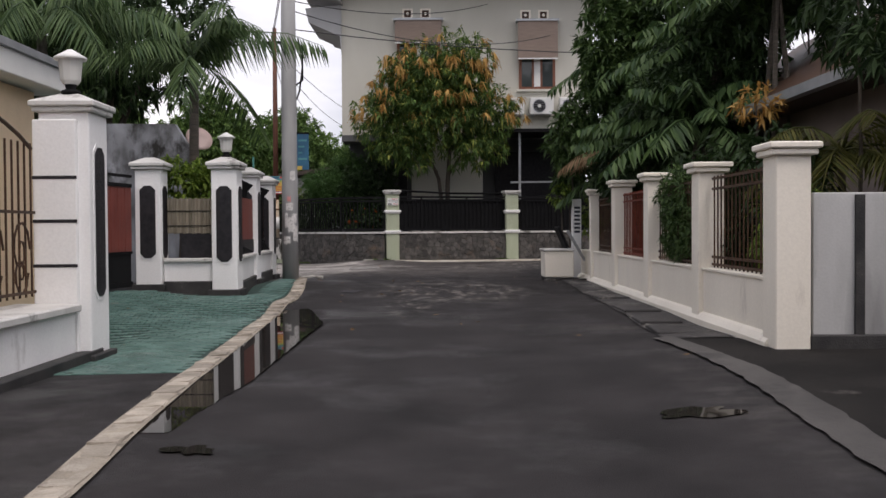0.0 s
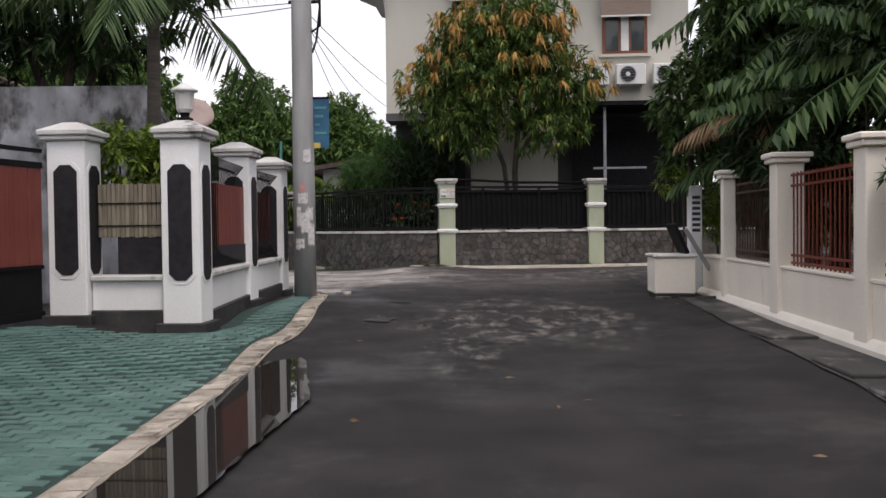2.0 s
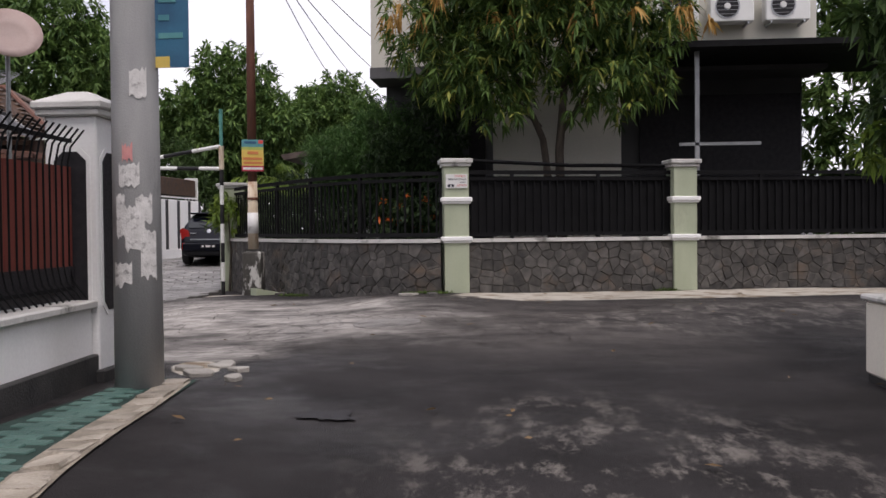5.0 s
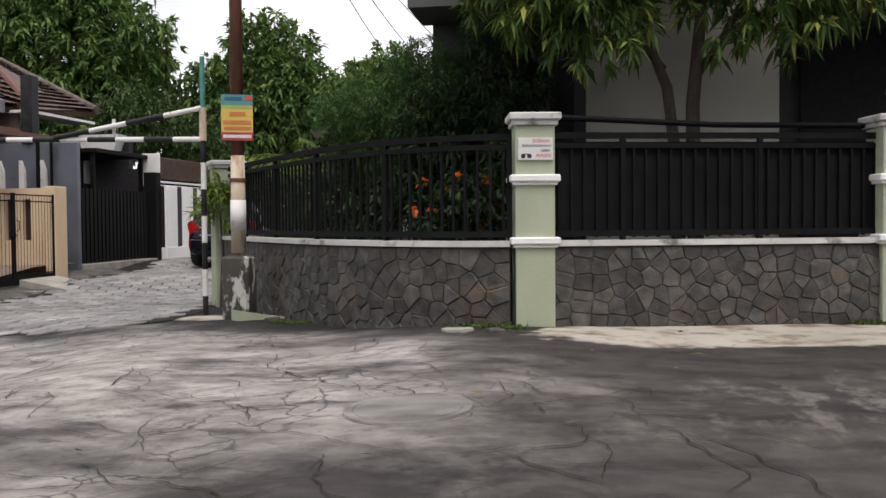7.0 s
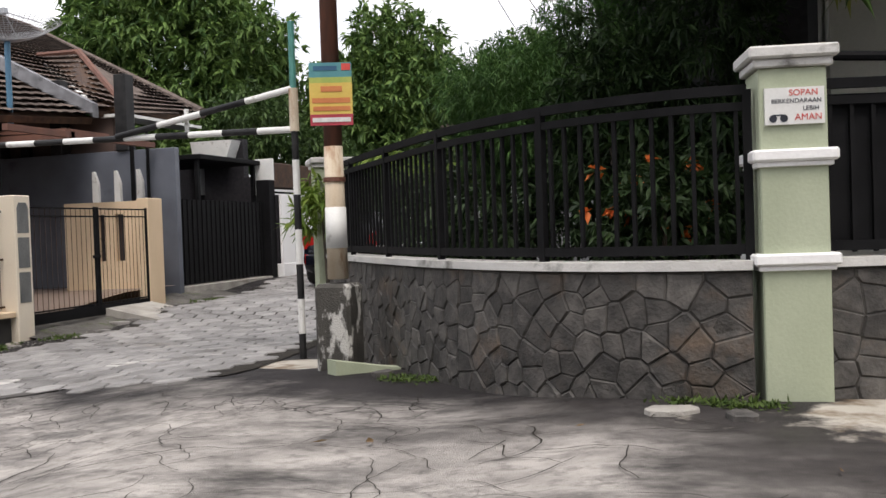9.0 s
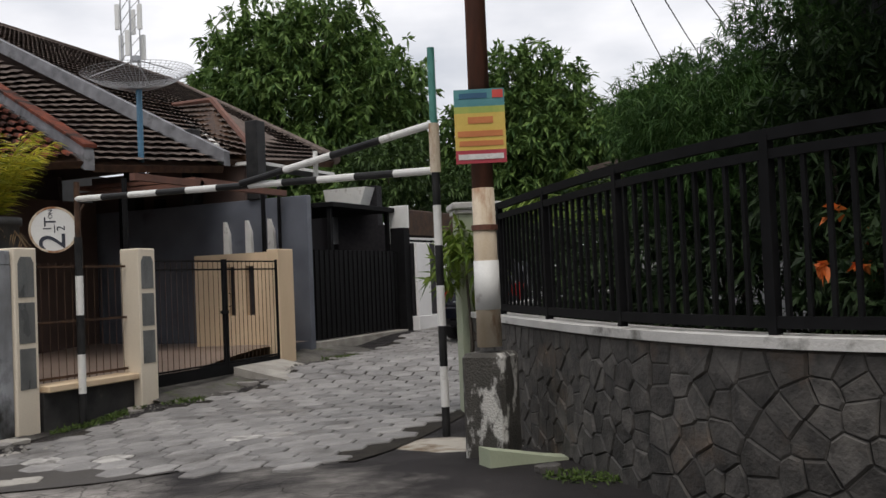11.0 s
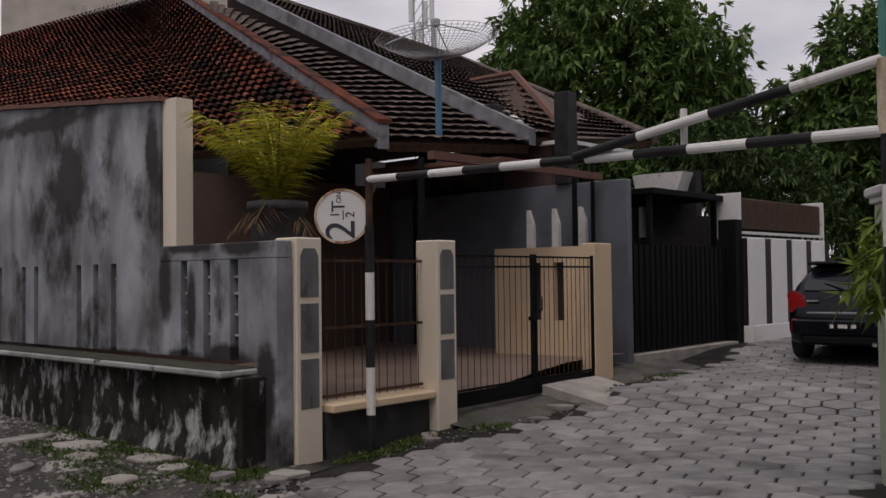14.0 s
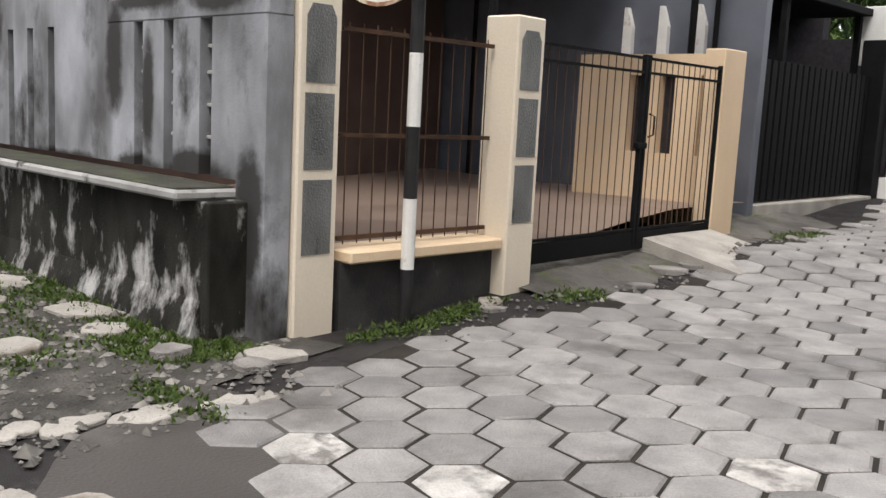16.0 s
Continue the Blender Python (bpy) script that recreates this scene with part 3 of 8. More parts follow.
def tube(points, radii, sides=8, bm=None):
    """A round bar along points, with a radius at each."""
    bm = bm or bmesh.new()
    pts = [Vector(p) for p in points]
    if not hasattr(radii, "__len__"):
        radii = [radii] * len(pts)
    rings = []
    for i, p in enumerate(pts):
        d = (pts[min(i + 1, len(pts) - 1)] - pts[max(i - 1, 0)]).normalized()
        u = d.cross(Vector((0.3, 0.95, 0.1)) if abs(d.z) > 0.9 else Vector((0, 0, 1))).normalized()
        w = d.cross(u)
        rings.append([bm.verts.new(p + (u * math.cos(2 * math.pi * k / sides) + w * math.sin(2 * math.pi * k / sides)) * radii[i]) for k in range(sides)])
    fs = []
    for a, b in zip(rings, rings[1:]):
        for k in range(sides):
            fs.append(bm.faces.new((a[k], a[(k + 1) % sides], b[(k + 1) % sides], b[k])))
    fs += [bm.faces.new(rings[0]), bm.faces.new(rings[-1])]
    bmesh.ops.recalc_face_normals(bm, faces=fs)
    return bm


def lathe(profile, sides=20, bm=None, centre=(0, 0, 0)):
    bm = bm or bmesh.new()
    cx, cy, cz = centre
    rings = [[bm.verts.new((cx + r * math.cos(2 * math.pi * k / sides), cy + r * math.sin(2 * math.pi * k / sides), cz + z)) for k in range(sides)] for r, z in profile]
    fs = []
    for a, b in zip(rings, rings[1:]):
        for k in range(sides):
            fs.append(bm.faces.new((a[k], a[(k + 1) % sides], b[(k + 1) % sides], b[k])))
    fs += [bm.faces.new(rings[0]), bm.faces.new(rings[-1])]
    bmesh.ops.recalc_face_normals(bm, faces=fs)
    return bm


def words(name, text, size, material, m, parent=None):
    """Lettering as a thin mesh from the built-in font."""
    cu = bpy.data.curves.new(name, "FONT")
    cu.body, cu.size, cu.extrude, cu.align_x, cu.align_y = text, size, 0.001, "CENTER", "CENTER"
    tmp = new(name, cu)
    me = bpy.data.meshes.new_from_object(tmp.evaluated_get(bpy.context.evaluated_depsgraph_get()))
    bpy.data.objects.remove(tmp)
    me.materials.clear()
    me.materials.append(material)
    ob = new(name, me)
    if parent is not None:
        ob.parent = parent
    ob.matrix_basis = m
    return ob


# ---- the lie of the land ----
LEVELS = np.array([
    (-2, -8, 0), (3, -8, .08), (0, 0, 0), (-3, 3, 0), (3, 3, .12), (0, 5, .02), (-3.5, 9.5, .04), (-2, 7, .08),
    (-1.9, 10, .085), (-1.9, 13, .10), (-2.0, 15.5, .13), (3, 8.5, .22), (3, 13.7, .21), (3, 20.8, .24), (0, 10, .10), (0, 15, .17), (0, 20, .25),
    (-3.4, 15, .29), (-3.5, 18, .33), (-3.3, 20, .30), (-5, 15, .42), (-5.5, 11, .3), (0, 25, .36), (0, 27.5, .42),
    (3.5, 28, .42), (9, 24, .4), (-1.7, 27, .46), (-4, 26, .32), (-5, 23, .2), (-5, 28.6, .32), (-6.2, 30.8, .2),
    (-7, 26, .1), (-9, 28, .06)])
LEVELS2 = np.array([
    (-10.9, 29.4, .06), (-11.2, 30.7, .08), (-9.6, 32.2, .14), (-11.1, 32.6, .19), (-8, 34, .17), (-11.3, 36, .38),
    (-9, 38, .4), (-12, 41.5, .56), (-9, 44, .62), (-10, 54, .8), (-14, 29, .12), (-16, 25, .12), (12, 5, .3), (12, 32, .4), (-20, 12, .4), (-20, 40, .5)])
LEV = np.concatenate([LEVELS, LEVELS2])


def gz(x, y):
    """Height of the ground."""
    w = 1.0 / ((x - LEV[:, 0]) ** 2 + (y - LEV[:, 1]) ** 2 + 0.6) ** 2
    return float((w * LEV[:, 2]).sum() / w.sum())


def strip(name, left, right, material, off, n=24, k=4, parent=None, jag=0.0, seed=0):
    """A sheet on the ground between two edges."""
    rnd = random.Random(seed)
    def along(pts, f):
        pts = [Vector((p[0], p[1])) for p in pts]
        ls = [(b - a).length for a, b in zip(pts, pts[1:])]
        d = f * sum(ls)
        for a, b, s in zip(pts, pts[1:], ls):
            if d <= s or b is pts[-1]:
                return a.lerp(b, min(1, d / s))
            d -= s
    vs, fs = [], []
    for i in range(n + 1):
        a, b = along(left, i / n), along(right, i / n)
        ja, jb = rnd.uniform(-jag, jag), rnd.uniform(-jag, jag)
        d = (b - a).normalized() if (b - a).length else Vector((1, 0))
        a, b = a + d * ja, b + d * jb
        for j in range(k + 1):
            p = a.lerp(b, j / k)
            vs.append((p.x, p.y, gz(p.x, p.y) + off))
    for i in range(n):
        for j in range(k):
            q = i * (k + 1) + j
            fs.append((q, q + 1, q + k + 2, q + k + 1))
    ob = raw(name, vs, fs, material, parent)
    if Vector(ob.data.polygons[0].normal).z < 0:
        ob.data.flip_normals()
    return ob


def blob(name, cx, cy, rx, ry, material, off, seed=0, wob=0.35, turn=0.0, flat=None, n=40):
    """An irregular patch on the ground; flat gives it one level."""
    rnd = random.Random(seed)
    ph = [(rnd.uniform(0, 6.3), rnd.uniform(0.3, 1) * wob / (h ** 0.7)) for h in range(1, 9)]
    vs, fs = [], []
    for ring in (0.0, 0.35, 0.7, 1.0):
        for k in range(n if ring else 1):
            a = 2 * math.pi * k / n
            r = ring * (1 + sum(am * math.sin((h + 1) * a + p) for h, (p, am) in enumerate(ph, 1)))
            u, v = rx * r * math.cos(a), ry * r * math.sin(a)
            x, y = cx + u * math.cos(turn) - v * math.sin(turn), cy + u * math.sin(turn) + v * math.cos(turn)
            vs.append((x, y, (gz(x, y) if flat is None else flat) + off))
    for k in range(n):
        fs.append((0, 1 + k, 1 + (k + 1) % n))
    for r in (0, 1):
        for k in range(n):
            a, b = 1 + r * n, 1 + (r + 1) * n
            fs.append((a + k, b + k, b + (k + 1) % n, a + (k + 1) % n))
    return raw(name, vs, fs, material)


# ---- foliage helpers ----
def leaves_mesh(name, P, D, L, W, droop, material, parent, rng):
    """Folded leaves: base P, direction D, length L, width W."""
    n = len(P)
    up = np.tile(np.array([0.0, 0, 1]), (n, 1)) + rng.normal(0, 0.35, (n, 3))
    S = np.cross(D, up)
    S /= np.linalg.norm(S, axis=1)[:, None] + 1e-9
    N = np.cross(S, D)
    L, W = L[:, None], W[:, None]
    dz = np.zeros((n, 3))
    dz[:, 2] = -(droop * L[:, 0])
    V = np.empty((n, 6, 3))
    V[:, 0] = P
    V[:, 1] = P + D * L * 0.42 + S * W * 0.5 + N * W * 0.12 + dz * 0.25
    V[:, 2] = P + D * L * 0.42 - S * W * 0.5 + N * W * 0.12 + dz * 0.25
    V[:, 3] = P + D * L * 0.45 + dz * 0.25 - N * W * 0.1
    V[:, 4] = P + D * L + dz
    V = V[:, :5].reshape(-1, 3)
    i = np.arange(n)[:, None] * 5
    F = np.concatenate([i + np.array([[0, 3, 1]]), i + np.array([[1, 3, 4]]), i + np.array([[0, 2, 3]]), i + np.array([[2, 4, 3]])])
    me = bpy.data.meshes.new(name)
    me.from_pydata(V.tolist(), [], F.tolist())
    me.materials.append(material)
    ob = new(name, me)
    if parent is not None:
        ob.parent = parent
    return ob


def unit(v):
    return v / (np.linalg.norm(v, axis=-1, keepdims=True) + 1e-9)


def crown(name, lobes, clumps, per, length, width, material, parent, seed, droop=0.35, shell=0.45, top=-1.0, limp=0.2):
    """Rosettes of leaves in and on a few overlapping lobes."""
    rng = np.random.default_rng(seed)
    lobes = np.array(lobes, float)
    vol = lobes[:, 3] * lobes[:, 4] * lobes[:, 5]
    pick = rng.choice(len(lobes), clumps, p=vol / vol.sum())
    d = unit(rng.normal(0, 1, (clumps, 3)))
    d[:, 2] = np.maximum(d[:, 2], top)
    r = rng.uniform(shell, 1.05, clumps)[:, None]
    C = lobes[pick, :3] + d * r * lobes[pick, 3:6]
    P = np.repeat(C, per, 0) + rng.normal(0, length * 0.12, (clumps * per, 3))
    D = unit(rng.normal(0, 1, (clumps * per, 3)) + np.repeat(d, per, 0) * 0.7 + np.array([0, 0, -limp]))
    n = clumps * per
    return leaves_mesh(name, P, D, length * rng.uniform(0.6, 1.25, n), width * rng.uniform(0.7, 1.2, n), droop * rng.uniform(0.4, 1.4, n), material, parent, rng)


def fronds(name, base, count, length, material, parent, seed, rise=(20, 75), sag=0.9, leaflets=46, llen=0.42, lwid=0.035, spread=360, face=0, hang=0.5, fwd=0.52):
    """Feather fronds that rise from base, bow outwards and carry drooping leaflets."""
    rng = np.random.default_rng(seed)
    PP, DD, LL, WW = [], [], [], []
    bm = bmesh.new()
    for i in range(count):
        az = radians(face + spread * (i + rng.uniform(-0.3, 0.3)) / count)
        el = radians(rng.uniform(*rise))
        ln = length * rng.uniform(0.75, 1.1)
        out = np.array([math.cos(az), math.sin(az), 0])
        t = np.linspace(0, 1, leaflets)
        hor, ver = ln * (np.cos(el) * t + 0.25 * t * t * np.sin(el)), ln * (np.sin(el) * t - sag * 0.5 * t * t)
        pts = np.array(base) + hor[:, None] * out + ver[:, None] * np.array([0, 0, 1.0])
        tube([pts[k] for k in (0, leaflets // 4, leaflets // 2, 3 * leaflets // 4, leaflets - 1)], [0.022, 0.017, 0.013, 0.009, 0.004], 5, bm)
        tan = unit(np.gradient(pts, axis=0))
        side = np.array([-math.sin(az), math.cos(az), 0])
        for sgn in (-1, 1):
            s = slice(int(leaflets * 0.1), leaflets)
            PP.append(pts[s])
            DD.append(unit(sgn * side * 0.9 + tan[s] * rng.uniform(fwd - 0.17, fwd + 0.18) + np.array([0, 0, -hang]) + rng.normal(0, 0.1, (leaflets - s.start, 3))))
            LL.append(llen * (0.45 + 0.9 * np.sin(np.pi * (0.12 + 0.8 * t[s]))) * ln / length)
            WW.append(np.full(leaflets - s.start, lwid))
    part("rachis", bm, material, parent)
    P, D, L, W = (np.concatenate(a) for a in (PP, DD, LL, WW))
    return leaves_mesh(name, P, D, L, W, np.full(len(P), 0.25), material, parent, rng)


def trunk(parent, base, tips, r0, material, seed=1, mid=0.55):
    """A tapered trunk that forks to the given tips."""
    rnd = random.Random(seed)
    bm = bmesh.new()
    b = Vector(base)
    c = sum((Vector(t) for t in tips), Vector()) / len(tips)
    fork = b.lerp(c, mid)
    fork.x, fork.y = b.x + (c.x - b.x) * 0.3, b.y + (c.y - b.y) * 0.3
    tube([b - Vector((0, 0, 0.1)), b + Vector((0, 0, 0.15)), b.lerp(fork, 0.5) + Vector((rnd.uniform(-.05, .05), rnd.uniform(-.05, .05), 0)), fork], [r0 * 1.35, r0, r0 * 0.85, r0 * 0.75], 10, bm)
    for t in tips:
        t = Vector(t)
        m1 = fork.lerp(t, 0.5) + Vector((rnd.uniform(-.15, .15), rnd.uniform(-.15, .15), 0.12))
        tube([fork, m1, t], [r0 * 0.55, r0 * 0.34, r0 * 0.12], 7, bm)
    return part("trunk", bm, material, parent, smooth=True)


# ---- ground ----
xs = np.concatenate([[-1500, -500, -200, -90, -50, -32], np.arange(-24, 14.1, 0.4), [20, 30, 60, 150, 500, 1500]])
ys = np.concatenate([[-1500, -400, -120, -50, -24], np.arange(-12, 60.1, 0.4), [66, 80, 120, 250, 600, 1500]])
gv = [(x, y, gz(x, y)) for y in ys for x in xs]
nx = len(xs)
gf = [(j * nx + i, j * nx + i + 1, (j + 1) * nx + i + 1, (j + 1) * nx + i) for j in range(len(ys) - 1) for i in range(nx - 1)]
ground = raw("ground", gv, gf, M_STREET)
tagged(ground, "dark damp worn asphalt of a narrow residential street", "road", kind="structure")
for p in ground.data.polygons:
    p.use_smooth = True


def sheet(ob, label, category):
    return tagged(ob, label, category, kind="structure")


KERB = [(-1.75, -6), (-1.8, 3), (-1.9, 5), (-2.12, 8), (-2.32, 12), (-2.55, 17), (-2.78, 18.9), (-2.95, 20.1)]
WALLX = -3.42
sheet(strip("pavement", [(-3.45, -6), (-3.45, 8.3)], [(-1.8, -6), (-1.8, 3), (-1.95, 6), (-2.15, 8.3)], M_STREET, 0.012, 20, 4), "dark asphalt shoulder beside the kerb line", "pavement")
sheet(strip("pavement", [(-5.6, 8.3), (-5.6, 14.6), (-3.5, 14.7), (-3.4, 20.4)], [(-2.15, 8.3), (-2.32, 12), (-2.55, 17), (-2.9, 20.2)], M_GREENBED, 0.010, 40, 6), "dirt bed under the green pavers", "pavement")
sheet(strip("gutter_cover", [(2.3, 9.6), (2.42, 14), (2.5, 20)], [(3.03, 9.6), (3.03, 14), (3.03, 20)], M_SCUFF, 0.014, 30, 3, jag=0.02, seed=2), "dark concrete gutter cover along the cream wall", "pavement")
sheet(strip("gutter_cover", [(2.36, -6), (2.38, 4), (2.42, 7), (2.3, 9.6)], [(7.5, -6), (7.5, 4), (7.5, 7), (7.5, 9.0)], M_APRON, 0.014, 24, 5), "rough dark driveway apron", "pavement")

# ---- puddles ----
def puddle(cx, cy, rx, ry, seed, label, turn=0.0, wob=0.3, off=0.012):
    z = gz(cx, cy)
    return tagged(blob("puddle", cx, cy, rx, ry, M_WATER, off, seed, wob, turn, flat=z), label, "puddle", kind="structure")


# ---- left frontage: white walls with dark panels ----
def octo(cx, cz, w, h, cut):
    return [(cx - w + cut, cz - h), (cx + w - cut, cz - h), (cx + w, cz - h + cut), (cx + w, cz + h - cut), (cx + w - cut, cz + h), (cx - w + cut, cz + h), (cx - w, cz + h - cut), (cx - w, cz - h + cut)]


def white_pillar(x, y, z0, height, w, label, panels=("south", "east")):
    """A white masonry gate pillar with tall dark panels and a stepped cap. x, y: its middle."""
    t = thing("gate_pillar", label, "pillar", "white gate pillars", m=pose(x, y, z0))
    h = w / 2
    part("shaft", bx(-h, h, -h, h, -0.05, height, 0.012), M_WHITE, t)
    bm = bx(-h - 0.05, h + 0.05, -h - 0.05, h + 0.05, height, height + 0.05, 0.01)
    box(bm, -h - 0.075, h + 0.075, -h - 0.075, h + 0.075, height + 0.05, height + 0.11, 0.012)
    a = h + 0.06
    vs = [bm.verts.new(p) for p in ((-a, -a, height + 0.11), (a, -a, height + 0.11), (a, a, height + 0.11), (-a, a, height + 0.11), (-a * 0.3, -a * 0.3, height + 0.2), (a * 0.3, -a * 0.3, height + 0.2), (a * 0.3, a * 0.3, height + 0.2), (-a * 0.3, a * 0.3, height + 0.2))]
    for q in ((0, 1, 5, 4), (1, 2, 6, 5), (2, 3, 7, 6), (3, 0, 4, 7), (4, 5, 6, 7)):
        bm.faces.new([vs[i] for i in q])
    part("cap", bm, M_CAP, t, "weathered stepped cap")
    ph, pc = height * 0.30, height * 0.565
    for side in panels:
        ax, lo, hi = {"south": ("y", -h - 0.016, -h + 0.02), "east": ("x", h - 0.02, h + 0.016)}[side]
        part("panel_frame", prism(octo(0, pc, 0.155, ph + 0.04, 0.085), ax, lo + (0.008 if side == "south" else 0), hi - (0 if side == "south" else 0.008)), M_WHITE, t)
        part("dark_panel", prism(octo(0, pc, 0.125, ph, 0.07), ax, lo, hi), M_PANEL_SHADE, t, "matt black pebble panel")
    part("plinth", bx(-h - 0.06, h + 0.06, -h - 0.06, h + 0.06, -0.12, 0.09, 0.01), M_PLINTH, t, "black painted plinth")
    return t


PA, PB, PC, PD = (-4.72, 15.25), (-3.5, 15.25), (-3.74, 18.05), (-3.86, 20.4)
for (px, py), z0, ph in ((PA, 0.40, 1.93), (PB, 0.31, 2.02), (PC, 0.33, 2.02), (PD, 0.30, 2.02)):
    white_pillar(px, py, z0, ph, 0.41, "white painted square pillar with tall black panels", ("south", "east"))


def low_wall(a, b, top, w, label):
    """A low white wall between two pillars with a sill and a black plinth."""
    a, b = Vector(a), Vector(b)
    ln, ang = (b - a).length, math.degrees(math.atan2((b - a).y, (b - a).x))
    z0 = gz(*((a + b) / 2))
    t = thing("garden_wall", label, "wall", "low white walls", m=pose(a.x, a.y, 0, 0, 0, ang))
    part("wall_body", bx(0, ln, -w / 2, w / 2, z0 - 0.2, top - 0.06, 0.006), M_WHITE, t)
    part("sill", bx(0, ln, -w / 2 - 0.05, w / 2 + 0.05, top - 0.06, top, 0.012), M_CAP, t, "weathered sill")
    part("plinth", bx(0, ln, -w / 2 - 0.05, w / 2 + 0.05, z0 - 0.2, z0 + 0.2, 0.01), M_PLINTH, t, "black painted plinth")
    return t


low_wall((PA[0] + .22, PA[1]), (PB[0] - .22, PB[1]), 0.90, 0.2, "low white rendered wall with a black plinth")
low_wall((PB[0], PB[1] + .22), (PC[0], PC[1] - .22), 0.92, 0.3, "low white rendered wall with a black plinth")
low_wall((PC[0], PC[1] + .22), (PD[0], PD[1] - .22), 0.92, 0.3, "low white rendered wall with a black plinth")


def railing(a, b, z0, z1, material, label, step=0.11, r=0.009, rails=(0.06, 0.94), bulge=0.0, name="railing", rail_r=0.014, square=False, group="railings"):
    """Bars between two points, on rails; bulge bows the bars outwards at the ends."""
    a, b = Vector(a), Vector(b)
    ln, ang = (b - a).length, math.degrees(math.atan2((b - a).y, (b - a).x))
    t = thing(name, label, "railing", group, m=pose(a.x, a.y, 0, 0, 0, ang))
    for f in rails:
        z = z0 + (z1 - z0) * f
        part("rail", bx(0, ln, -rail_r, rail_r, z - rail_r, z + rail_r), material, t)
    h = z1 - z0
    if bulge:
        bm = tube([(0, -bulge, 0), (0, -bulge * 0.2, h * 0.1), (0, 0, h * 0.2), (0, 0, h * 0.8), (0, -bulge * 0.2, h * 0.9), (0, -bulge, h)], r, 5)
    elif square:
        bm = bx(-r, r, -r, r, 0, h)
    else:
        bm = tube([(0, 0, 0), (0, 0, h)], r, 6)
    first = part("bar", bm, material, t)
    n = max(2, int(ln / step))
    first.matrix_basis = pose(ln * 0.5 / n, 0, z0)
    for i in range(1, n):
        piece("bar", first.data, t, pose(ln * (i + 0.5) / n, 0, z0))
    return t


railing((PB[0] + .02, PB[1] + .25), (PC[0] + .02, PC[1] - .25), 0.94, 2.2, M_BLACK, "black iron window-style grille bowed at top and foot", 0.1, 0.008, bulge=0.13)
railing((PC[0] + .02, PC[1] + .25), (PD[0] + .02, PD[1] - .25), 0.94, 2.2, M_BLACK, "black iron window-style grille bowed at top and foot", 0.1, 0.008, bulge=0.13)
for a, b in ((PB, PC), (PC, PD)):
    t = thing("sheet_screen", "red corrugated screen boards behind the grille", "fence", "red screens", m=pose(0, 0, 0))
    n = 14
    for i in range(n):
        f0 = (i + 0.02) / n
        f1 = (i + 0.98) / n
        y0, y1 = a[1] + .24 + (b[1] - a[1] - .48) * f0, a[1] + .24 + (b[1] - a[1] - .48) * f1
        part("board", bx(a[0] - .12 - 0.006 * (i % 2), a[0] - .10, y0, y1, 1.05, 1.93), M_REDGATE, t)
    part("tarp", bx(a[0] - .10, a[0] - .085, a[1] + .24, b[1] - .24, 0.93, 1.18), M_PANEL_SHADE, t, "black plastic sheet")
# bamboo screen between the two front pillars
t = thing("bamboo_screen", "weathered split bamboo screen tied with wire", "fence")
n = 15
for i in range(n):
    x0 = PA[0] + .24 + (PB[0] - PA[0] - .48) * i / n
    w = (PB[0] - PA[0] - .48) / n
    part("cane", bx(x0 + 0.002, x0 + w - 0.002, PA[1] + .02, PA[1] + .045, 1.30 + 0.006 * math.sin(i * 2.1), 1.87 + 0.006 * math.sin(i * 3.7), 0.006), M_BAMBOO, t)
for z in (1.42, 1.66):
    part("tie", bx(PA[0] + .24, PB[0] - .24, PA[1] + .008, PA[1] + .02, z, z + 0.012), M_BLACK, t)
part("black_sheet", bx(PA[0] + .45, PB[0] - .24, PA[1] + .03, PA[1] + .05, 0.91, 1.32), M_PANEL_SHADE, t, "sagging black plastic sheet")


def lantern(x, y, z, label, s=1.0):
    """A classic post lantern with a fluted glass body."""
    t = thing("post_lantern", label, "lamp", "pillar lanterns", m=Matrix.Translation((x, y, z)) @ Matrix.Scale(s, 4))
    part("base", lathe([(0.10, 0), (0.10, 0.03), (0.05, 0.05), (0.06, 0.10)], 16), M_BLACK, t, smooth=True)
    part("glass", lathe([(0.075, 0.10), (0.105, 0.14), (0.125, 0.34), (0.13, 0.36)], 10), M_LAMPGLASS, t, "milky fluted glass")
    part("lid", lathe([(0.165, 0.36), (0.17, 0.385), (0.11, 0.42), (0.06, 0.45), (0.03, 0.47), (0.0, 0.475)], 16), M_ACW, t, "white cap", smooth=True)
    return t


lantern(PB[0], PB[1], 0.31 + 2.02 + 0.2, "white post lantern on a pillar cap", 0.85)

# near pillar of the driveway with its banded front
t = white_pillar(-3.74, 9.55, 0.03, 2.5, 0.5, "tall white banded gate pillar with a black side panel", ("east",))
for z in (0.55, 0.98, 1.42, 1.85):
    part("groove", bx(-0.292, 0.142, -0.314, -0.3, z - 0.016, z + 0.016), M_PANEL_SHADE, t)
part("pilaster", bx(-0.29, 0.14, -0.31, -0.24, 0.0, 2.42, 0.01), M_WHITE, t)
lantern(-3.74, 9.5, 0.03 + 2.5 + 0.2, "white post lantern on the driveway pillar", 0.95)
t = thing("front_wall", "low white front wall with a black plinth", "wall", m=pose(0, 0, 0))
part("wall_body", bx(-4.15, -3.62, -6, 9.22, -0.2, 0.56, 0.006), M_WHITE, t)
part("sill", bx(-4.2, -3.55, -6, 9.22, 0.56, 0.64, 0.015), M_CAP, t, "stained concrete sill")
part("plinth", bx(-3.95, -3.48, -6, 9.6, -0.3, 0.16, 0.01), M_PLINTH, t, "black painted plinth")
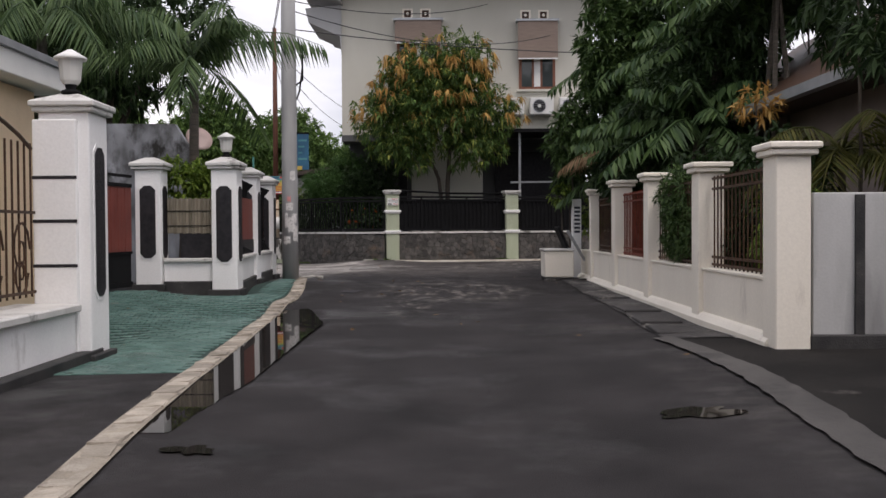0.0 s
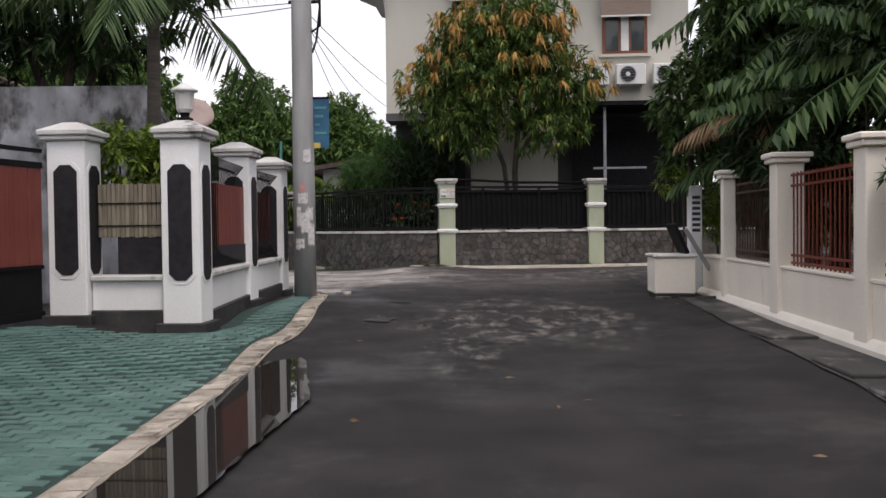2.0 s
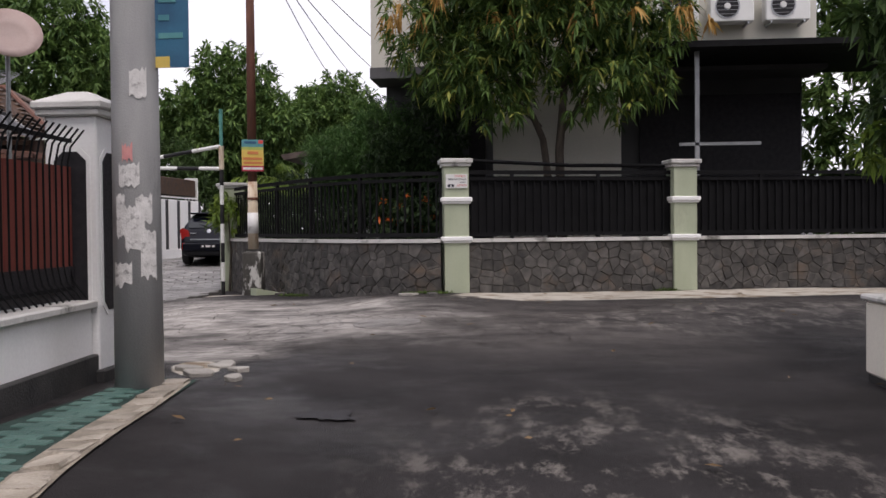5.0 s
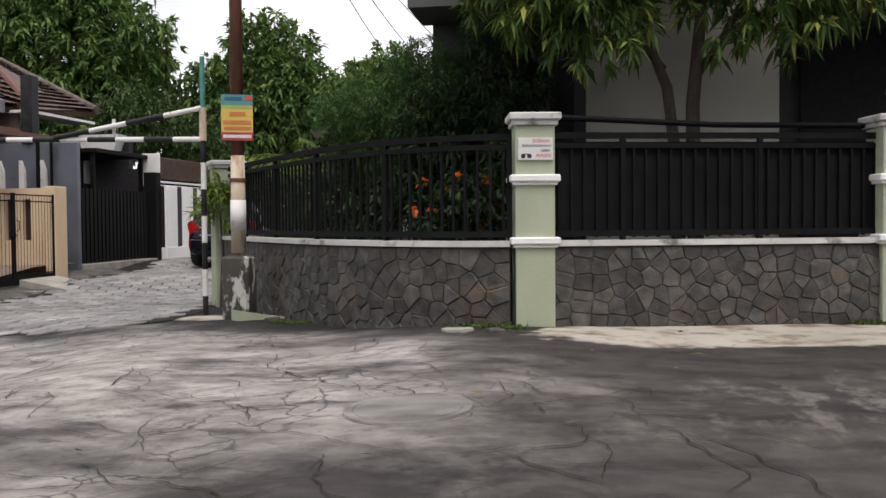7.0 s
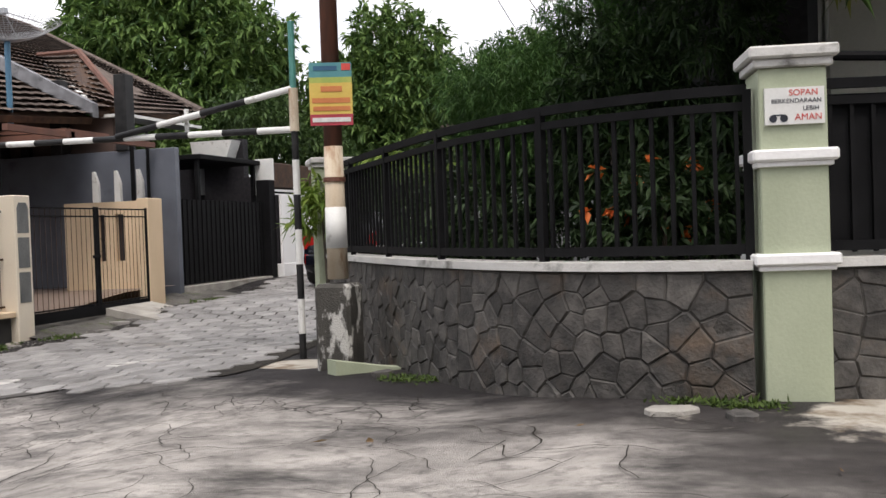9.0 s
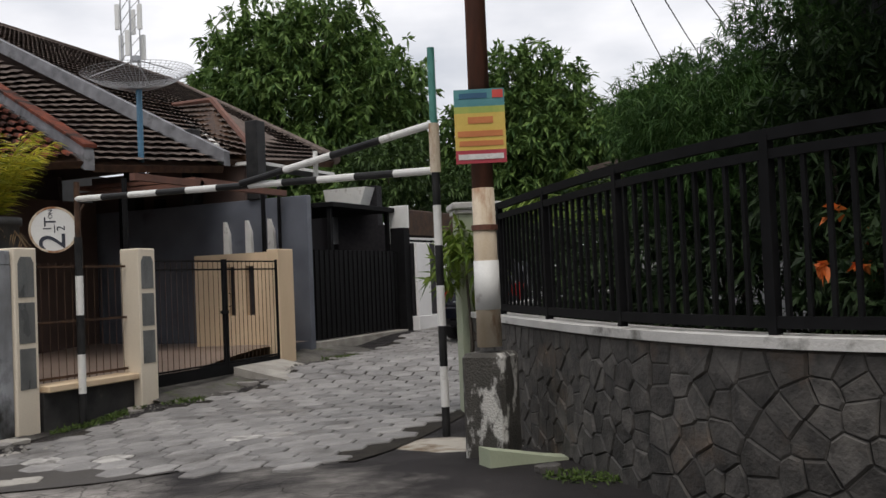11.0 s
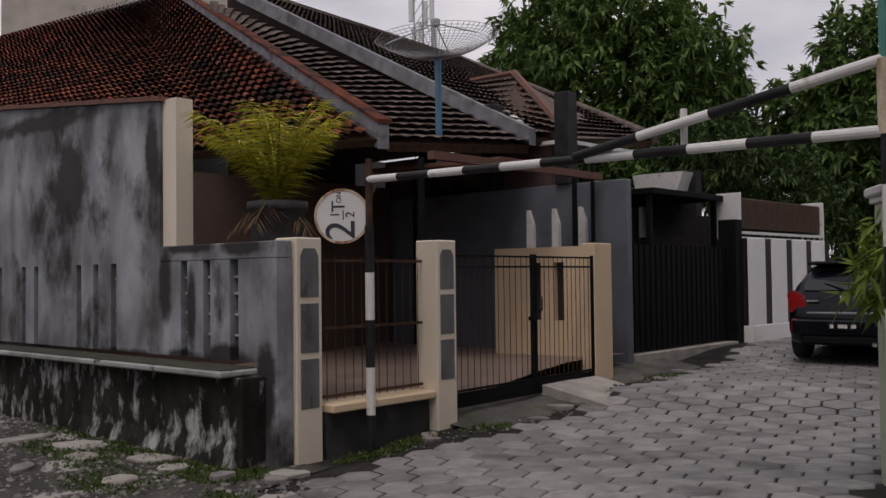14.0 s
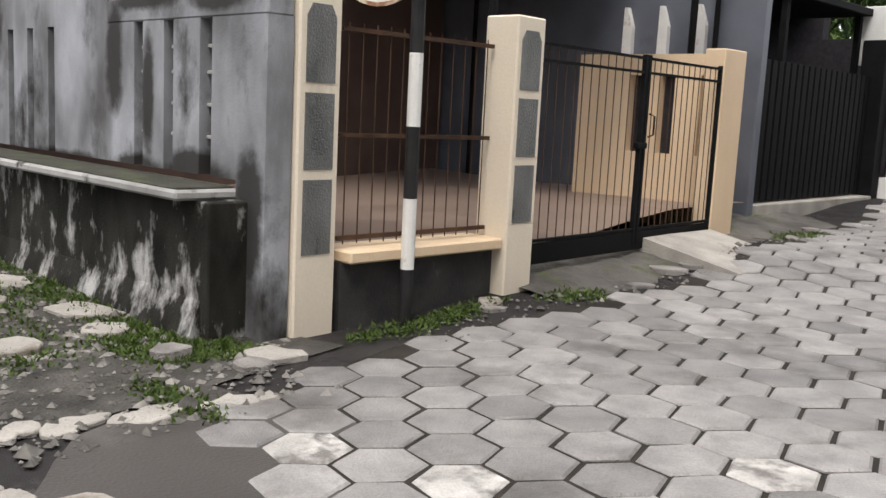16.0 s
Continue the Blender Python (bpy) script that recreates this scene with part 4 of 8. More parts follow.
part("side_pillar", bx(-4.0, -3.5, 5.0, 5.5, -0.2, 2.5, 0.01), M_WHITE, t)
gr = railing((-3.98, 5.6), (-3.98, 9.15), 0.72, 2.2, M_BROWNIRON, "ornate brown iron railing with an arched top rail", 0.13, 0.011, (0.03, 0.55), group="front railing")
bm = bmesh.new()
tube([(3.5 * k / 14, 0, 2.15 + 0.42 * math.sin(math.pi * (k / 14) ** 0.8) ** 0.8) for k in range(15)], 0.02, 6, bm)
part("top_rail", bm, M_BROWNIRON, gr)
for k in range(5):
    cx, bm = 3.25 - 0.55 * k, bmesh.new()
    tube([(cx + 0.2 * (1 - j / 16) * math.cos(j * 0.65), 0, 1.18 + 0.3 * (1 - j / 16) * math.sin(j * 0.65)) for j in range(15)], 0.012, 5, bm)
    tube([(cx + 0.16 * (1 - j / 16) * math.cos(-j * 0.65), 0, 0.95 + 0.22 * (1 - j / 16) * math.sin(-j * 0.65)) for j in range(15)], 0.012, 5, bm)
    part("scroll", bm, M_BROWNIRON, gr)
t = thing("porch_screen", "buff painted house front behind the iron railing", "house", m=pose(0, 0, 0))
part("wall", bx(-4.98, -4.85, -4, 11.2, 0, 3.0), M_YEL, t)
t = thing("carport_eave", "white painted eave of a carport roof", "roof", m=pose(0, 0, 0))
part("fascia", bx(-8.5, -4.55, 3.0, 11.6, 3.02, 3.28, 0.01), M_ACW, t)
part("roof_deck", bx(-8.5, -4.50, 2.9, 11.7, 3.28, 3.36), M_GREYMETAL, t)

# red sliding gate
gx0, gy0, gx1, gy1 = -5.0, 15.05, -5.75, 10.2
ang = math.degrees(math.atan2(gy1 - gy0, gx1 - gx0))
t = thing("sliding_gate", "red sheet metal sliding gate in a black frame", "gate", m=pose(gx0, gy0, 0, 0, 0, ang))
gl = math.hypot(gx1 - gx0, gy1 - gy0)
for z0, z1 in ((0.46, 0.54), (0.98, 1.02), (2.04, 2.10), (2.2, 2.24)):
    part("frame", bx(0, gl, -0.03, 0.03, z0, z1), M_BLACK, t)
part("lower_sheet", bx(0.02, gl, -0.012, 0.012, 0.54, 1.0), M_BLACK, t)
first = part("red_board", bx(0.0, 0.105, -0.016, 0.016, 1.02, 2.04, 0.004), M_REDGATE, t)
for i in range(1, int(gl / 0.11)):
    piece("red_board", first.data, t, pose(i * 0.11, 0.003 * (i % 2), 0))

# ---- utility pole with torn notices ----
t = thing("utility_pole", "tall round grey concrete utility pole with torn notices", "pole", m=pose(-3.24, 19.95, 0.2))
part("shaft", tube([(0, 0, 0), (0, 0, 2), (0, 0, 5), (0, 0, 9)], [0.175, 0.168, 0.155, 0.135], 24), M_POLE, t, smooth=True)
def wrap(name, a0, a1, z0, z1, r, material, seed):
    rnd = random.Random(seed)
    vs, n = [], 8
    for k in range(n + 1):
        a = radians(a0 + (a1 - a0) * k / n)
        for z in (z0 + rnd.uniform(-.02, .03), z1 + rnd.uniform(-.03, .02)):
            vs.append((r * math.cos(a), r * math.sin(a), z))
    return raw(name, vs, [(2 * k, 2 * k + 2, 2 * k + 3, 2 * k + 1) for k in range(n)], material, t)
for i, (a0, a1, z0, z1, mm) in enumerate([(-110, -60, 1.55, 1.72, M_PAPER), (-100, -75, 1.74, 1.86, M_PINK), (-95, -50, 1.1, 1.42, M_PAPER), (-130, -80, 0.85, 1.02, M_PAPER), (-70, -30, 1.3, 1.5, M_PAPER), (-60, -20, 0.9, 1.25, M_PAPER), (-120, -95, 1.2, 1.5, M_PAPER), (-80, -40, 2.2, 2.4, M_PAPER)]):
    wrap("notice", a0, a1, z0, z1, 0.175, mm, i)
bm = tube([(0.13, 0, 4.2), (0.3, -0.05, 4.3), (0.3, -0.05, 4.9)], 0.02, 6)
part("bracket", bm, M_BLACK, t)
ban = part("hanging_banner", bx(0.16, 0.41, -0.012, 0.0, 2.42, 3.18), M_BLUES, t, "blue printed banner strapped to the pole")
for i in range(4):
    part("print_bar", bx(0.19, 0.37 - 0.05 * (i % 3), -0.017, -0.01, 3.02 - 0.13 * i, 3.06 - 0.13 * i), M_TSIGN, ban)
part("lower_print", bx(0.16, 0.27, -0.016, -0.01, 2.42, 2.5), M_YSIGN, ban)
part("batten", bx(0.1, 0.42, -0.02, 0.01, 3.18, 3.21), M_BLACK, ban)
part("cable_drop", tube([(0.16, 0, 3.9), (0.22, 0.05, 4.1), (0.3, -0.05, 4.6), (0.2, 0, 5.2)], 0.02, 6), M_CABLE, t)

M_STAINW = mat("stained_white_paint", (0.40, 0.40, 0.39), (0.54, 0.54, 0.53), 1.5, 0.7, 0.1, 40, stain=(0.25, 0.25, 0.25), stain_scale=1.2, stain_at=0.56, stretch=(1.8, 1.8, 0.5), streak=(0.14, 0.14, 0.14))

# ---- right frontage: cream wall ----
RX = 3.05
t = thing("cream_wall", "low cream rendered wall with a moulded foot", "wall", m=pose(0, 0, 0))
part("wall_body", bx(RX + .04, RX + .24, 8.75, 21.0, 0.0, 0.84, 0.006), M_CREAM, t)
part("sill", bx(RX + .02, RX + .27, 8.75, 21.0, 0.84, 0.875, 0.006), M_CREAM, t)
part("foot", prism([(RX - .05, 0.0), (RX + .06, 0.0), (RX + .06, 0.36), (RX, 0.33), (RX - .05, 0.27)], "y", 8.75, 21.0), M_CREAM, t)


def cream_pillar(y, w, z1, label, x=RX, d=0.3):
    t = thing("wall_pillar", label, "pillar", "cream wall pillars", m=pose(x, y, 0))
    part("shaft", bx(-0.02, d, -w / 2, w / 2, 0.05, z1 - 0.1, 0.01), M_CREAM, t)
    bm = bx(-0.07, d + 0.05, -w / 2 - 0.05, w / 2 + 0.05, z1 - 0.1, z1 - 0.04, 0.012)
    box(bm, -0.1, d + 0.08, -w / 2 - 0.08, w / 2 + 0.08, z1 - 0.04, z1 + 0.02, 0.012)
    part("cap", bm, M_CREAM, t)
    return t


for y, w, z1, d in ((8.72, 0.36, 2.1, 0.3), (11.3, 0.3, 2.1, 0.3), (14.05, 0.3, 2.14, 0.3), (16.75, 0.3, 2.17, 0.3), (19.35, 0.18, 2.12, 0.16)):
    cream_pillar(y, w, z1, "cream rendered wall pillar with a moulded cap", RX, d)
for a, b, mm, lab in ((8.95, 11.1, M_BROWNIRON, "brown iron railing"), (11.5, 13.85, M_BROWNIRON, "brown iron railing overgrown by a creeper"), (14.25, 16.55, M_RUSTRED, "rust red iron railing with rings"), (16.95, 19.15, M_BROWNIRON, "brown iron railing")):
    railing((RX + .14, a), (RX + .14, b), 0.87, 1.95, mm, lab + " between cream pillars", 0.13, 0.011, (0.04, 0.12, 0.86, 0.97))
t = thing("boundary_wall", "grey white rendered wall with a mouldy black foot", "wall", m=pose(0, 0, 0))
part("wall_body", bx(RX + .34, 9.0, 8.6, 8.85, 0, 1.66, 0.008), M_STAINW, t)
part("foot", bx(RX + .3, 9.0, 8.52, 8.9, 0, 0.36, 0.01), M_PLINTH, t, "black mouldy foot")
part("pilaster", bx(RX + .72, RX + .80, 8.56, 8.62, 0.3, 1.64), M_PLINTH, t)
# white end post with a column of dark letters
t = thing("end_post", "white rendered end post with a dark painted notice", "pillar", m=pose(RX + .1, 21.3, 0))
part("shaft", bx(-0.22, -0.03, -0.15, 0.15, 0.1, 2.0, 0.01), M_WHITE, t)
for i in range(7):
    part("writing_bar", bx(-0.19, -0.06, -0.155, -0.149, 1.78 - i * 0.09, 1.83 - i * 0.09), M_INK, t)
# concrete bin with a tilted lid
t = thing("litter_bin", "cream concrete litter bin with an open tilted lid", "bin", m=pose(2.47, 20.35, 0.24))
bm = bx(-0.31, 0.31, -0.38, 0.38, 0.06, 0.62, 0.02)
part("body", bm, M_CREAM, t)
part("rim", bx(-0.34, 0.34, -0.41, 0.41, 0.62, 0.67, 0.015), M_CAP, t)
part("foot", bx(-0.29, 0.29, -0.36, 0.36, -0.1, 0.07), M_PLINTH, t)
part("lid", bx(-0.03, 0.03, -0.36, 0.36, 0, 0.5, 0.01, pose(0.2, 0, 0.68, 0, -24, 0)), M_BLACK, t, "black metal lid tipped open")
part("prop", bx(-0.03, 0.03, -0.03, 0.03, 0, 0.75, 0, pose(0.62, 0.1, 0.4, 0, -30, 0)), M_GREYMETAL, t)

# ---- sage pillars and stone wall ----
FRONT = [(7.5, 29.85), (2.08, 28.72), (-1.5, 27.8)]
CURVE = [(-1.72, 27.7), (-2.15, 27.7), (-2.88, 27.98), (-3.55, 28.5), (-4.16, 29.15), (-4.9, 30.1), (-5.75, 31.25), (-6.35, 32.15)]


def sage_pillar(x, y, z0, z1, w, rot, label, bands=True):
    t = thing("fence_pillar", label, "pillar", "sage fence pillars", m=pose(x, y, 0, 0, 0, rot))
    h = w / 2
    part("shaft", bx(-h, h, -h, h, z0 - 0.1, z1 - 0.12, 0.008), M_SAGE, t)
    bm = bx(-h - 0.03, h + 0.03, -h - 0.03, h + 0.03, z1 - 0.12, z1 - 0.07, 0.008)
    box(bm, -h - 0.06, h + 0.06, -h - 0.06, h + 0.06, z1 - 0.07, z1, 0.012)
    part("cap", bm, M_CAP, t, "pale moulded cap")
    if bands:
        for z in (1.24, 1.84):
            bm = bx(-h - 0.025, h + 0.025, -h - 0.025, h + 0.025, z - 0.03, z, 0.005)
            box(bm, -h - 0.05, h + 0.05, -h - 0.05, h + 0.05, z, z + 0.07, 0.012)
            part("band", bm, M_WHITE, t, "white moulded band")
    return t


g1 = sage_pillar(-1.5, 27.8, 0.42, 2.5, 0.38, 10, "sage green masonry pillar with white bands")
g2 = sage_pillar(2.08, 28.72, 0.38, 2.5, 0.38, 10, "sage green masonry pillar with white bands")
sage_pillar(-6.5, 32.4, 0.1, 2.42, 0.42, -58, "sage green corner pillar overgrown by a shrub", False)


def along_path(pts, d):
    for a, b in zip(pts, pts[1:]):
        a2, b2 = Vector(a), Vector(b)
        s = (b2 - a2).length
        if d <= s or b == pts[-1]:
            u = (b2 - a2) / s
            return a2 + u * d, u
        d -= s


def path_len(pts):
    return sum((Vector(b) - Vector(a)).length for a, b in zip(pts, pts[1:]))


def smooth_path(pts, step=0.25):
    """Catmull-Rom through the corners."""
    v = [Vector(p) for p in pts]
    v = [v[0] * 2 - v[1]] + v + [v[-1] * 2 - v[-2]]
    out = []
    for i in range(1, len(v) - 2):
        n = max(2, int((v[i + 1] - v[i]).length / step))
        for k in range(n):
            t = k / n
            out.append(tuple(0.5 * (2 * v[i] + (v[i + 1] - v[i - 1]) * t + (2 * v[i - 1] - 5 * v[i] + 4 * v[i + 1] - v[i + 2]) * t * t + (3 * v[i] - v[i - 1] - 3 * v[i + 1] + v[i + 2]) * t ** 3)))
    out.append(tuple(v[-2]))
    return out


CURVE = smooth_path(CURVE)


def band(pts, off0, off1, z0, z1, bm=None):
    """A wall of the given offsets along a path; z0, z1 are numbers or functions of x, y."""
    bm = bm or bmesh.new()
    rows = []
    for i, p in enumerate(pts):
        a, b = Vector(pts[max(0, i - 1)]), Vector(pts[min(len(pts) - 1, i + 1)])
        u = (b - a).normalized()
        nrm = Vector((-u.y, u.x))
        rows.append([bm.verts.new((*(Vector(p) + nrm * o), z(*p) if callable(z) else z)) for o, z in ((off0, z0), (off1, z0), (off1, z1), (off0, z1))])
    fs = [bm.faces.new(rows[0]), bm.faces.new(rows[-1])]
    for a, b in zip(rows, rows[1:]):
        for k in range(4):
            fs.append(bm.faces.new((a[k], a[(k + 1) % 4], b[(k + 1) % 4], b[k])))
    bmesh.ops.recalc_face_normals(bm, faces=fs)
    return bm


def voronoi(w, h, sx, sz, seed):
    """Irregular cells that fill a w by h field."""
    rnd = random.Random(seed)
    nxc, nzc = max(1, round(w / sx)), max(1, round(h / sz))
    pts = [((i + 0.5 + rnd.uniform(-.42, .42) + 0.25 * (j % 2)) * w / nxc, (j + 0.5 + rnd.uniform(-.4, .4)) * h / nzc) for j in range(nzc) for i in range(nxc)]
    cells = []
    for p in pts:
        poly = [(0, 0), (w, 0), (w, h), (0, h)]
        for q in pts:
            if q is p or abs(q[0] - p[0]) > 3 * sx:
                continue
            mx, mz, dx, dz = (p[0] + q[0]) / 2, (p[1] + q[1]) / 2, q[0] - p[0], q[1] - p[1]
            out = []
            for a, b in zip(poly, poly[1:] + poly[:1]):
                sa, sb = (a[0] - mx) * dx + (a[1] - mz) * dz, (b[0] - mx) * dx + (b[1] - mz) * dz
                if sa <= 0:
                    out.append(a)
                if (sa < 0 < sb) or (sb < 0 < sa):
                    f = sa / (sa - sb)
                    out.append((a[0] + (b[0] - a[0]) * f, a[1] + (b[1] - a[1]) * f))
            poly = out
            if len(poly) < 3:
                break
        if len(poly) >= 3:
            cells.append(poly)
    return cells


STONE_JOBS = []


def stone_wall(name, pts, side, top, label):
    """Mortared core with a white coping; the stones are set on it later. side: +1 when the street lies left of the path."""
    t = tagged(part(name, band(pts, -0.1, 0.1, lambda x, y: gz(x, y) - 0.25, top - 0.05), M_MORTAR), label, "wall", kind="structure")
    part("coping", band(pts, -0.14, 0.14, top - 0.05, top + 0.005), M_CAP, t, "whitish coping")
    STONE_JOBS.append((t, pts, side, top))
    return t


stone_wall("wall_front", FRONT, 1, 1.27, "dark irregular stone garden wall with a white coping")
stone_wall("wall_corner", CURVE, 1, 1.27, "dark irregular stone wall curving round the corner")


def iron_fence(pts, z0, z1, solid, label):
    t = thing("iron_fence", label, "fence", "black iron fences")
    for f, hh in ((0.04, 0.03), (0.9, 0.025), (1.0, 0.03)):
        z = z0 + (z1 - z0) * f
        part("rail", band(pts, -0.02, 0.02, z - hh, z + hh), M_BLACK, t)
    ln = path_len(pts)
    bar = bx(-0.012, 0.012, -0.012, 0.012, z0, z0 + (z1 - z0) * 0.9)
    first = part("bar", bar, M_BLACK, t)
    step = 0.125
    for i in range(int(ln / step)):
        p, u = along_path(pts, (i + 0.5) * step)
        m = pose(p.x, p.y, 0, 0, 0, math.degrees(math.atan2(u.y, u.x)))
        if i == 0:
            first.matrix_basis = m
        else:
            piece("bar", first.data, t, m)
    post = None
    for k in range(int(ln / 1.4) + 1):
        p, u = along_path(pts, min(ln - 0.02, k * 1.4))
        m = pose(p.x, p.y, 0, 0, 0, math.degrees(math.atan2(u.y, u.x)))
        if post is None:
            post = part("post", bx(-0.025, 0.025, -0.025, 0.025, z0 - 0.03, z1), M_BLACK, t)
            post.matrix_basis = m
        else:
            piece("post", post.data, t, m)
    if solid:
        part("backing", band(pts, -0.034, -0.026, z0 + 0.05, z1 - 0.06), M_BLACK, t, "black sheet backing")
    return t


iron_fence([(2.08, 28.72), (-1.5, 27.8)], 1.3, 2.3, True, "black iron fence with a sheet backing")
iron_fence([(7.5, 29.85), (2.08, 28.72)], 1.3, 2.3, True, "black iron fence with a sheet backing")
iron_fence(CURVE, 1.3, 2.28, False, "black iron fence curving round the corner")
railpipe = tagged(part("guard_pipe", tube([(-1.4, 28.0, 2.5), (0.3, 28.4, 2.42), (2.0, 28.9, 2.42)], 0.03, 8), M_BLACK), "black pipe along the fence top", "pipe")

# notice on the pillar
t = thing("road_notice", "small white traffic notice with red and dark lettering", "sign", m=pose(-1.5, 27.82, 0, 0, 0, 10))
part("board", bx(-0.165, 0.165, -0.232, -0.205, 2.05, 2.26), M_ACW, t)
for txt, z, size, mm, dx in (("SOPAN", 2.228, 0.05, M_RED, 0.05), ("BERKENDARAAN", 2.182, 0.036, M_INK, 0.01), ("LEBIH", 2.138, 0.036, M_INK, 0.09), ("AMAN", 2.088, 0.052, M_RED, 0.075)):
    words("lettering", txt, size, mm, pose(dx, -0.2335, z, 90, 0, 0), t)
bm = lathe([(0.022, 0), (0.022, 0.003), (0.016, 0.003), (0.016, 0)], 14)
bmesh.ops.transform(bm, matrix=pose(-0.12, -0.233, 2.085, 90, 0, 0), verts=bm.verts)
part("pictogram", bm, M_INK, t)
bm = lathe([(0.022, 0), (0.022, 0.003), (0.016, 0.003), (0.016, 0)], 14)
bmesh.ops.transform(bm, matrix=pose(-0.06, -0.233, 2.085, 90, 0, 0), verts=bm.verts)
box(bm, -0.115, -0.065, -0.236, -0.233, 2.1, 2.108)
part("pictogram", bm, M_INK, t)

M_TAUPEL = mat("pale_taupe_render", (0.34, 0.31, 0.27), (0.46, 0.42, 0.37), 1.5, 0.8, 0.1, 50, stain=(0.2, 0.18, 0.16), stain_scale=1.2, stain_at=0.58)
M_DISH = mat("faded_dish", (0.5, 0.36, 0.32), (0.58, 0.44, 0.4), 4, 0.5, 0.03, 60)
M_TAUPE = mat("taupe_render", (0.16, 0.125, 0.11), (0.22, 0.175, 0.155), 1.5, 0.8, 0.1, 50)

# ---- two-storey house behind the fence ----
HY = 30.6
house = thing("house", "two-storey cream rendered house, ground floor coloured dark for shade", "house", m=pose(0, 0, 0))
part("upper_wall", bx(-3.25, 4.75, HY, HY + 9, 4.4, 9.6), M_HOUSE, house)
# Shade of the recessed ground floor is put into the wall and slab colour.
part("lower_wall", bx(-3.1, 4.75, HY + 0.9, HY + 9, 0.3, 4.4), M_SHADEGREY, house, "ground floor wall with its shade put into the grey")
part("white_bay", bx(-1.0, 1.3, HY - 0.16, HY + 0.95, 0.3, 4.4), M_HOUSE, house)
part("slab", bx(-3.25, 4.9, HY - 0.15, HY + 1.0, 4.2, 4.4), M_SHADEGREY, house)
part("column", bx(-1.45, -1.15, HY + 0.1, HY + 0.4, 0.3, 4.2), M_PANEL_SHADE, house, "dark column")
# Flat dark sheet in place of the carport's shade.
part("garage_opening", bx(1.75, 4.7, HY + 0.82, HY + 0.9, 0.3, 3.9), M_PANEL_SHADE, house, "dark sheet standing for shade in the carport")
part("carport_roof", bx(1.6, 7.2, HY - 2.0, HY + 0.9, 4.28, 4.38, 0, pose(0, 0, 0)), M_BLACK, house, "black corrugated canopy")
part("post", bx(2.35, 2.42, HY - 1.6, HY - 1.53, 0.3, 4.3), M_GREYMETAL, house)
part("rail", bx(2.1, 3.4, HY - 1.6, HY - 1.56, 2.75, 2.8), M_GREYMETAL, house)
part("roof", prism([(-4.6, 9.3), (5.9, 9.3), (5.9, 9.5), (0.7, 12.4), (-4.6, 9.5)], "y", HY - 1.2, HY + 10), M_ROOFDARK, house)
part("eave_moulding", prism([(-4.5, 9.0), (-3.2, 8.6), (-3.2, 9.3), (-4.6, 9.3)], "y", HY - 0.6, HY + 9), M_HGREY, house)
part("balcony_moulding", prism([(-4.3, 8.05), (-3.3, 7.6), (-3.24, 7.0), (-3.24, 8.6), (-4.4, 8.5)], "y", HY - 0.1, HY + 2.5), M_HGREY, house)


def vent(x, z):
    v = part("vent_block", bx(x - 0.17, x + 0.17, HY - 0.02, HY + 0.02, z - 0.17, z + 0.17, 0.01), M_CREAM, house)
    part("grille", bx(x - 0.11, x + 0.11, HY - 0.03, HY - 0.02, z - 0.11, z + 0.11), M_BROWNIRON, v)
    part("boss", lathe([(0.05, 0), (0.05, 0.01)], 10, None, (0, 0, 0)), M_CREAM, v).matrix_basis = pose(x, HY - 0.03, z, 90, 0, 0)


for x, z in ((-1.1, 8.32), (-0.52, 8.32), (2.72, 8.25), (3.3, 8.25)):
    vent(x, z)


def shuttered_window(x0, x1, zt, zm, zb):
    w = part("window", bx(x0, x1, HY - 0.03, HY + 0.01, zb, zt), M_WOOD, house, "wooden casement window")
    mid = (x0 + x1) / 2
    for a, b in ((x0 + 0.09, mid - 0.17), (mid - 0.10, mid + 0.10), (mid + 0.17, x1 - 0.09)):
        part("pane", bx(a, b, HY - 0.045, HY - 0.03, zb + 0.09, zt - 0.09), M_PANE if b - a > 0.25 else M_ACW, w)
    part("sill", bx(x0 - 0.08, x1 + 0.08, HY - 0.12, HY, zb - 0.07, zb), M_HOUSE, w)
    bl = part("roller_blind", bx(x0 - 0.05, x1 + 0.05, HY - 0.32, HY - 0.29, zm, zt + 0.05), M_BLIND, house, "brown slatted sun blind")
    part("hem", bx(x0 - 0.05, x1 + 0.05, HY - 0.33, HY - 0.28, zm - 0.04, zm), M_BWHITE, bl)
    part("head_rail", bx(x0 - 0.1, x1 + 0.1, HY - 0.36, HY, zt + 0.05, zt + 0.12), M_GREYMETAL, bl)


shuttered_window(2.5, 3.68, 7.95, 6.82, 5.85)
shuttered_window(-1.45, -0.05, 8.0, 7.35, 5.9)


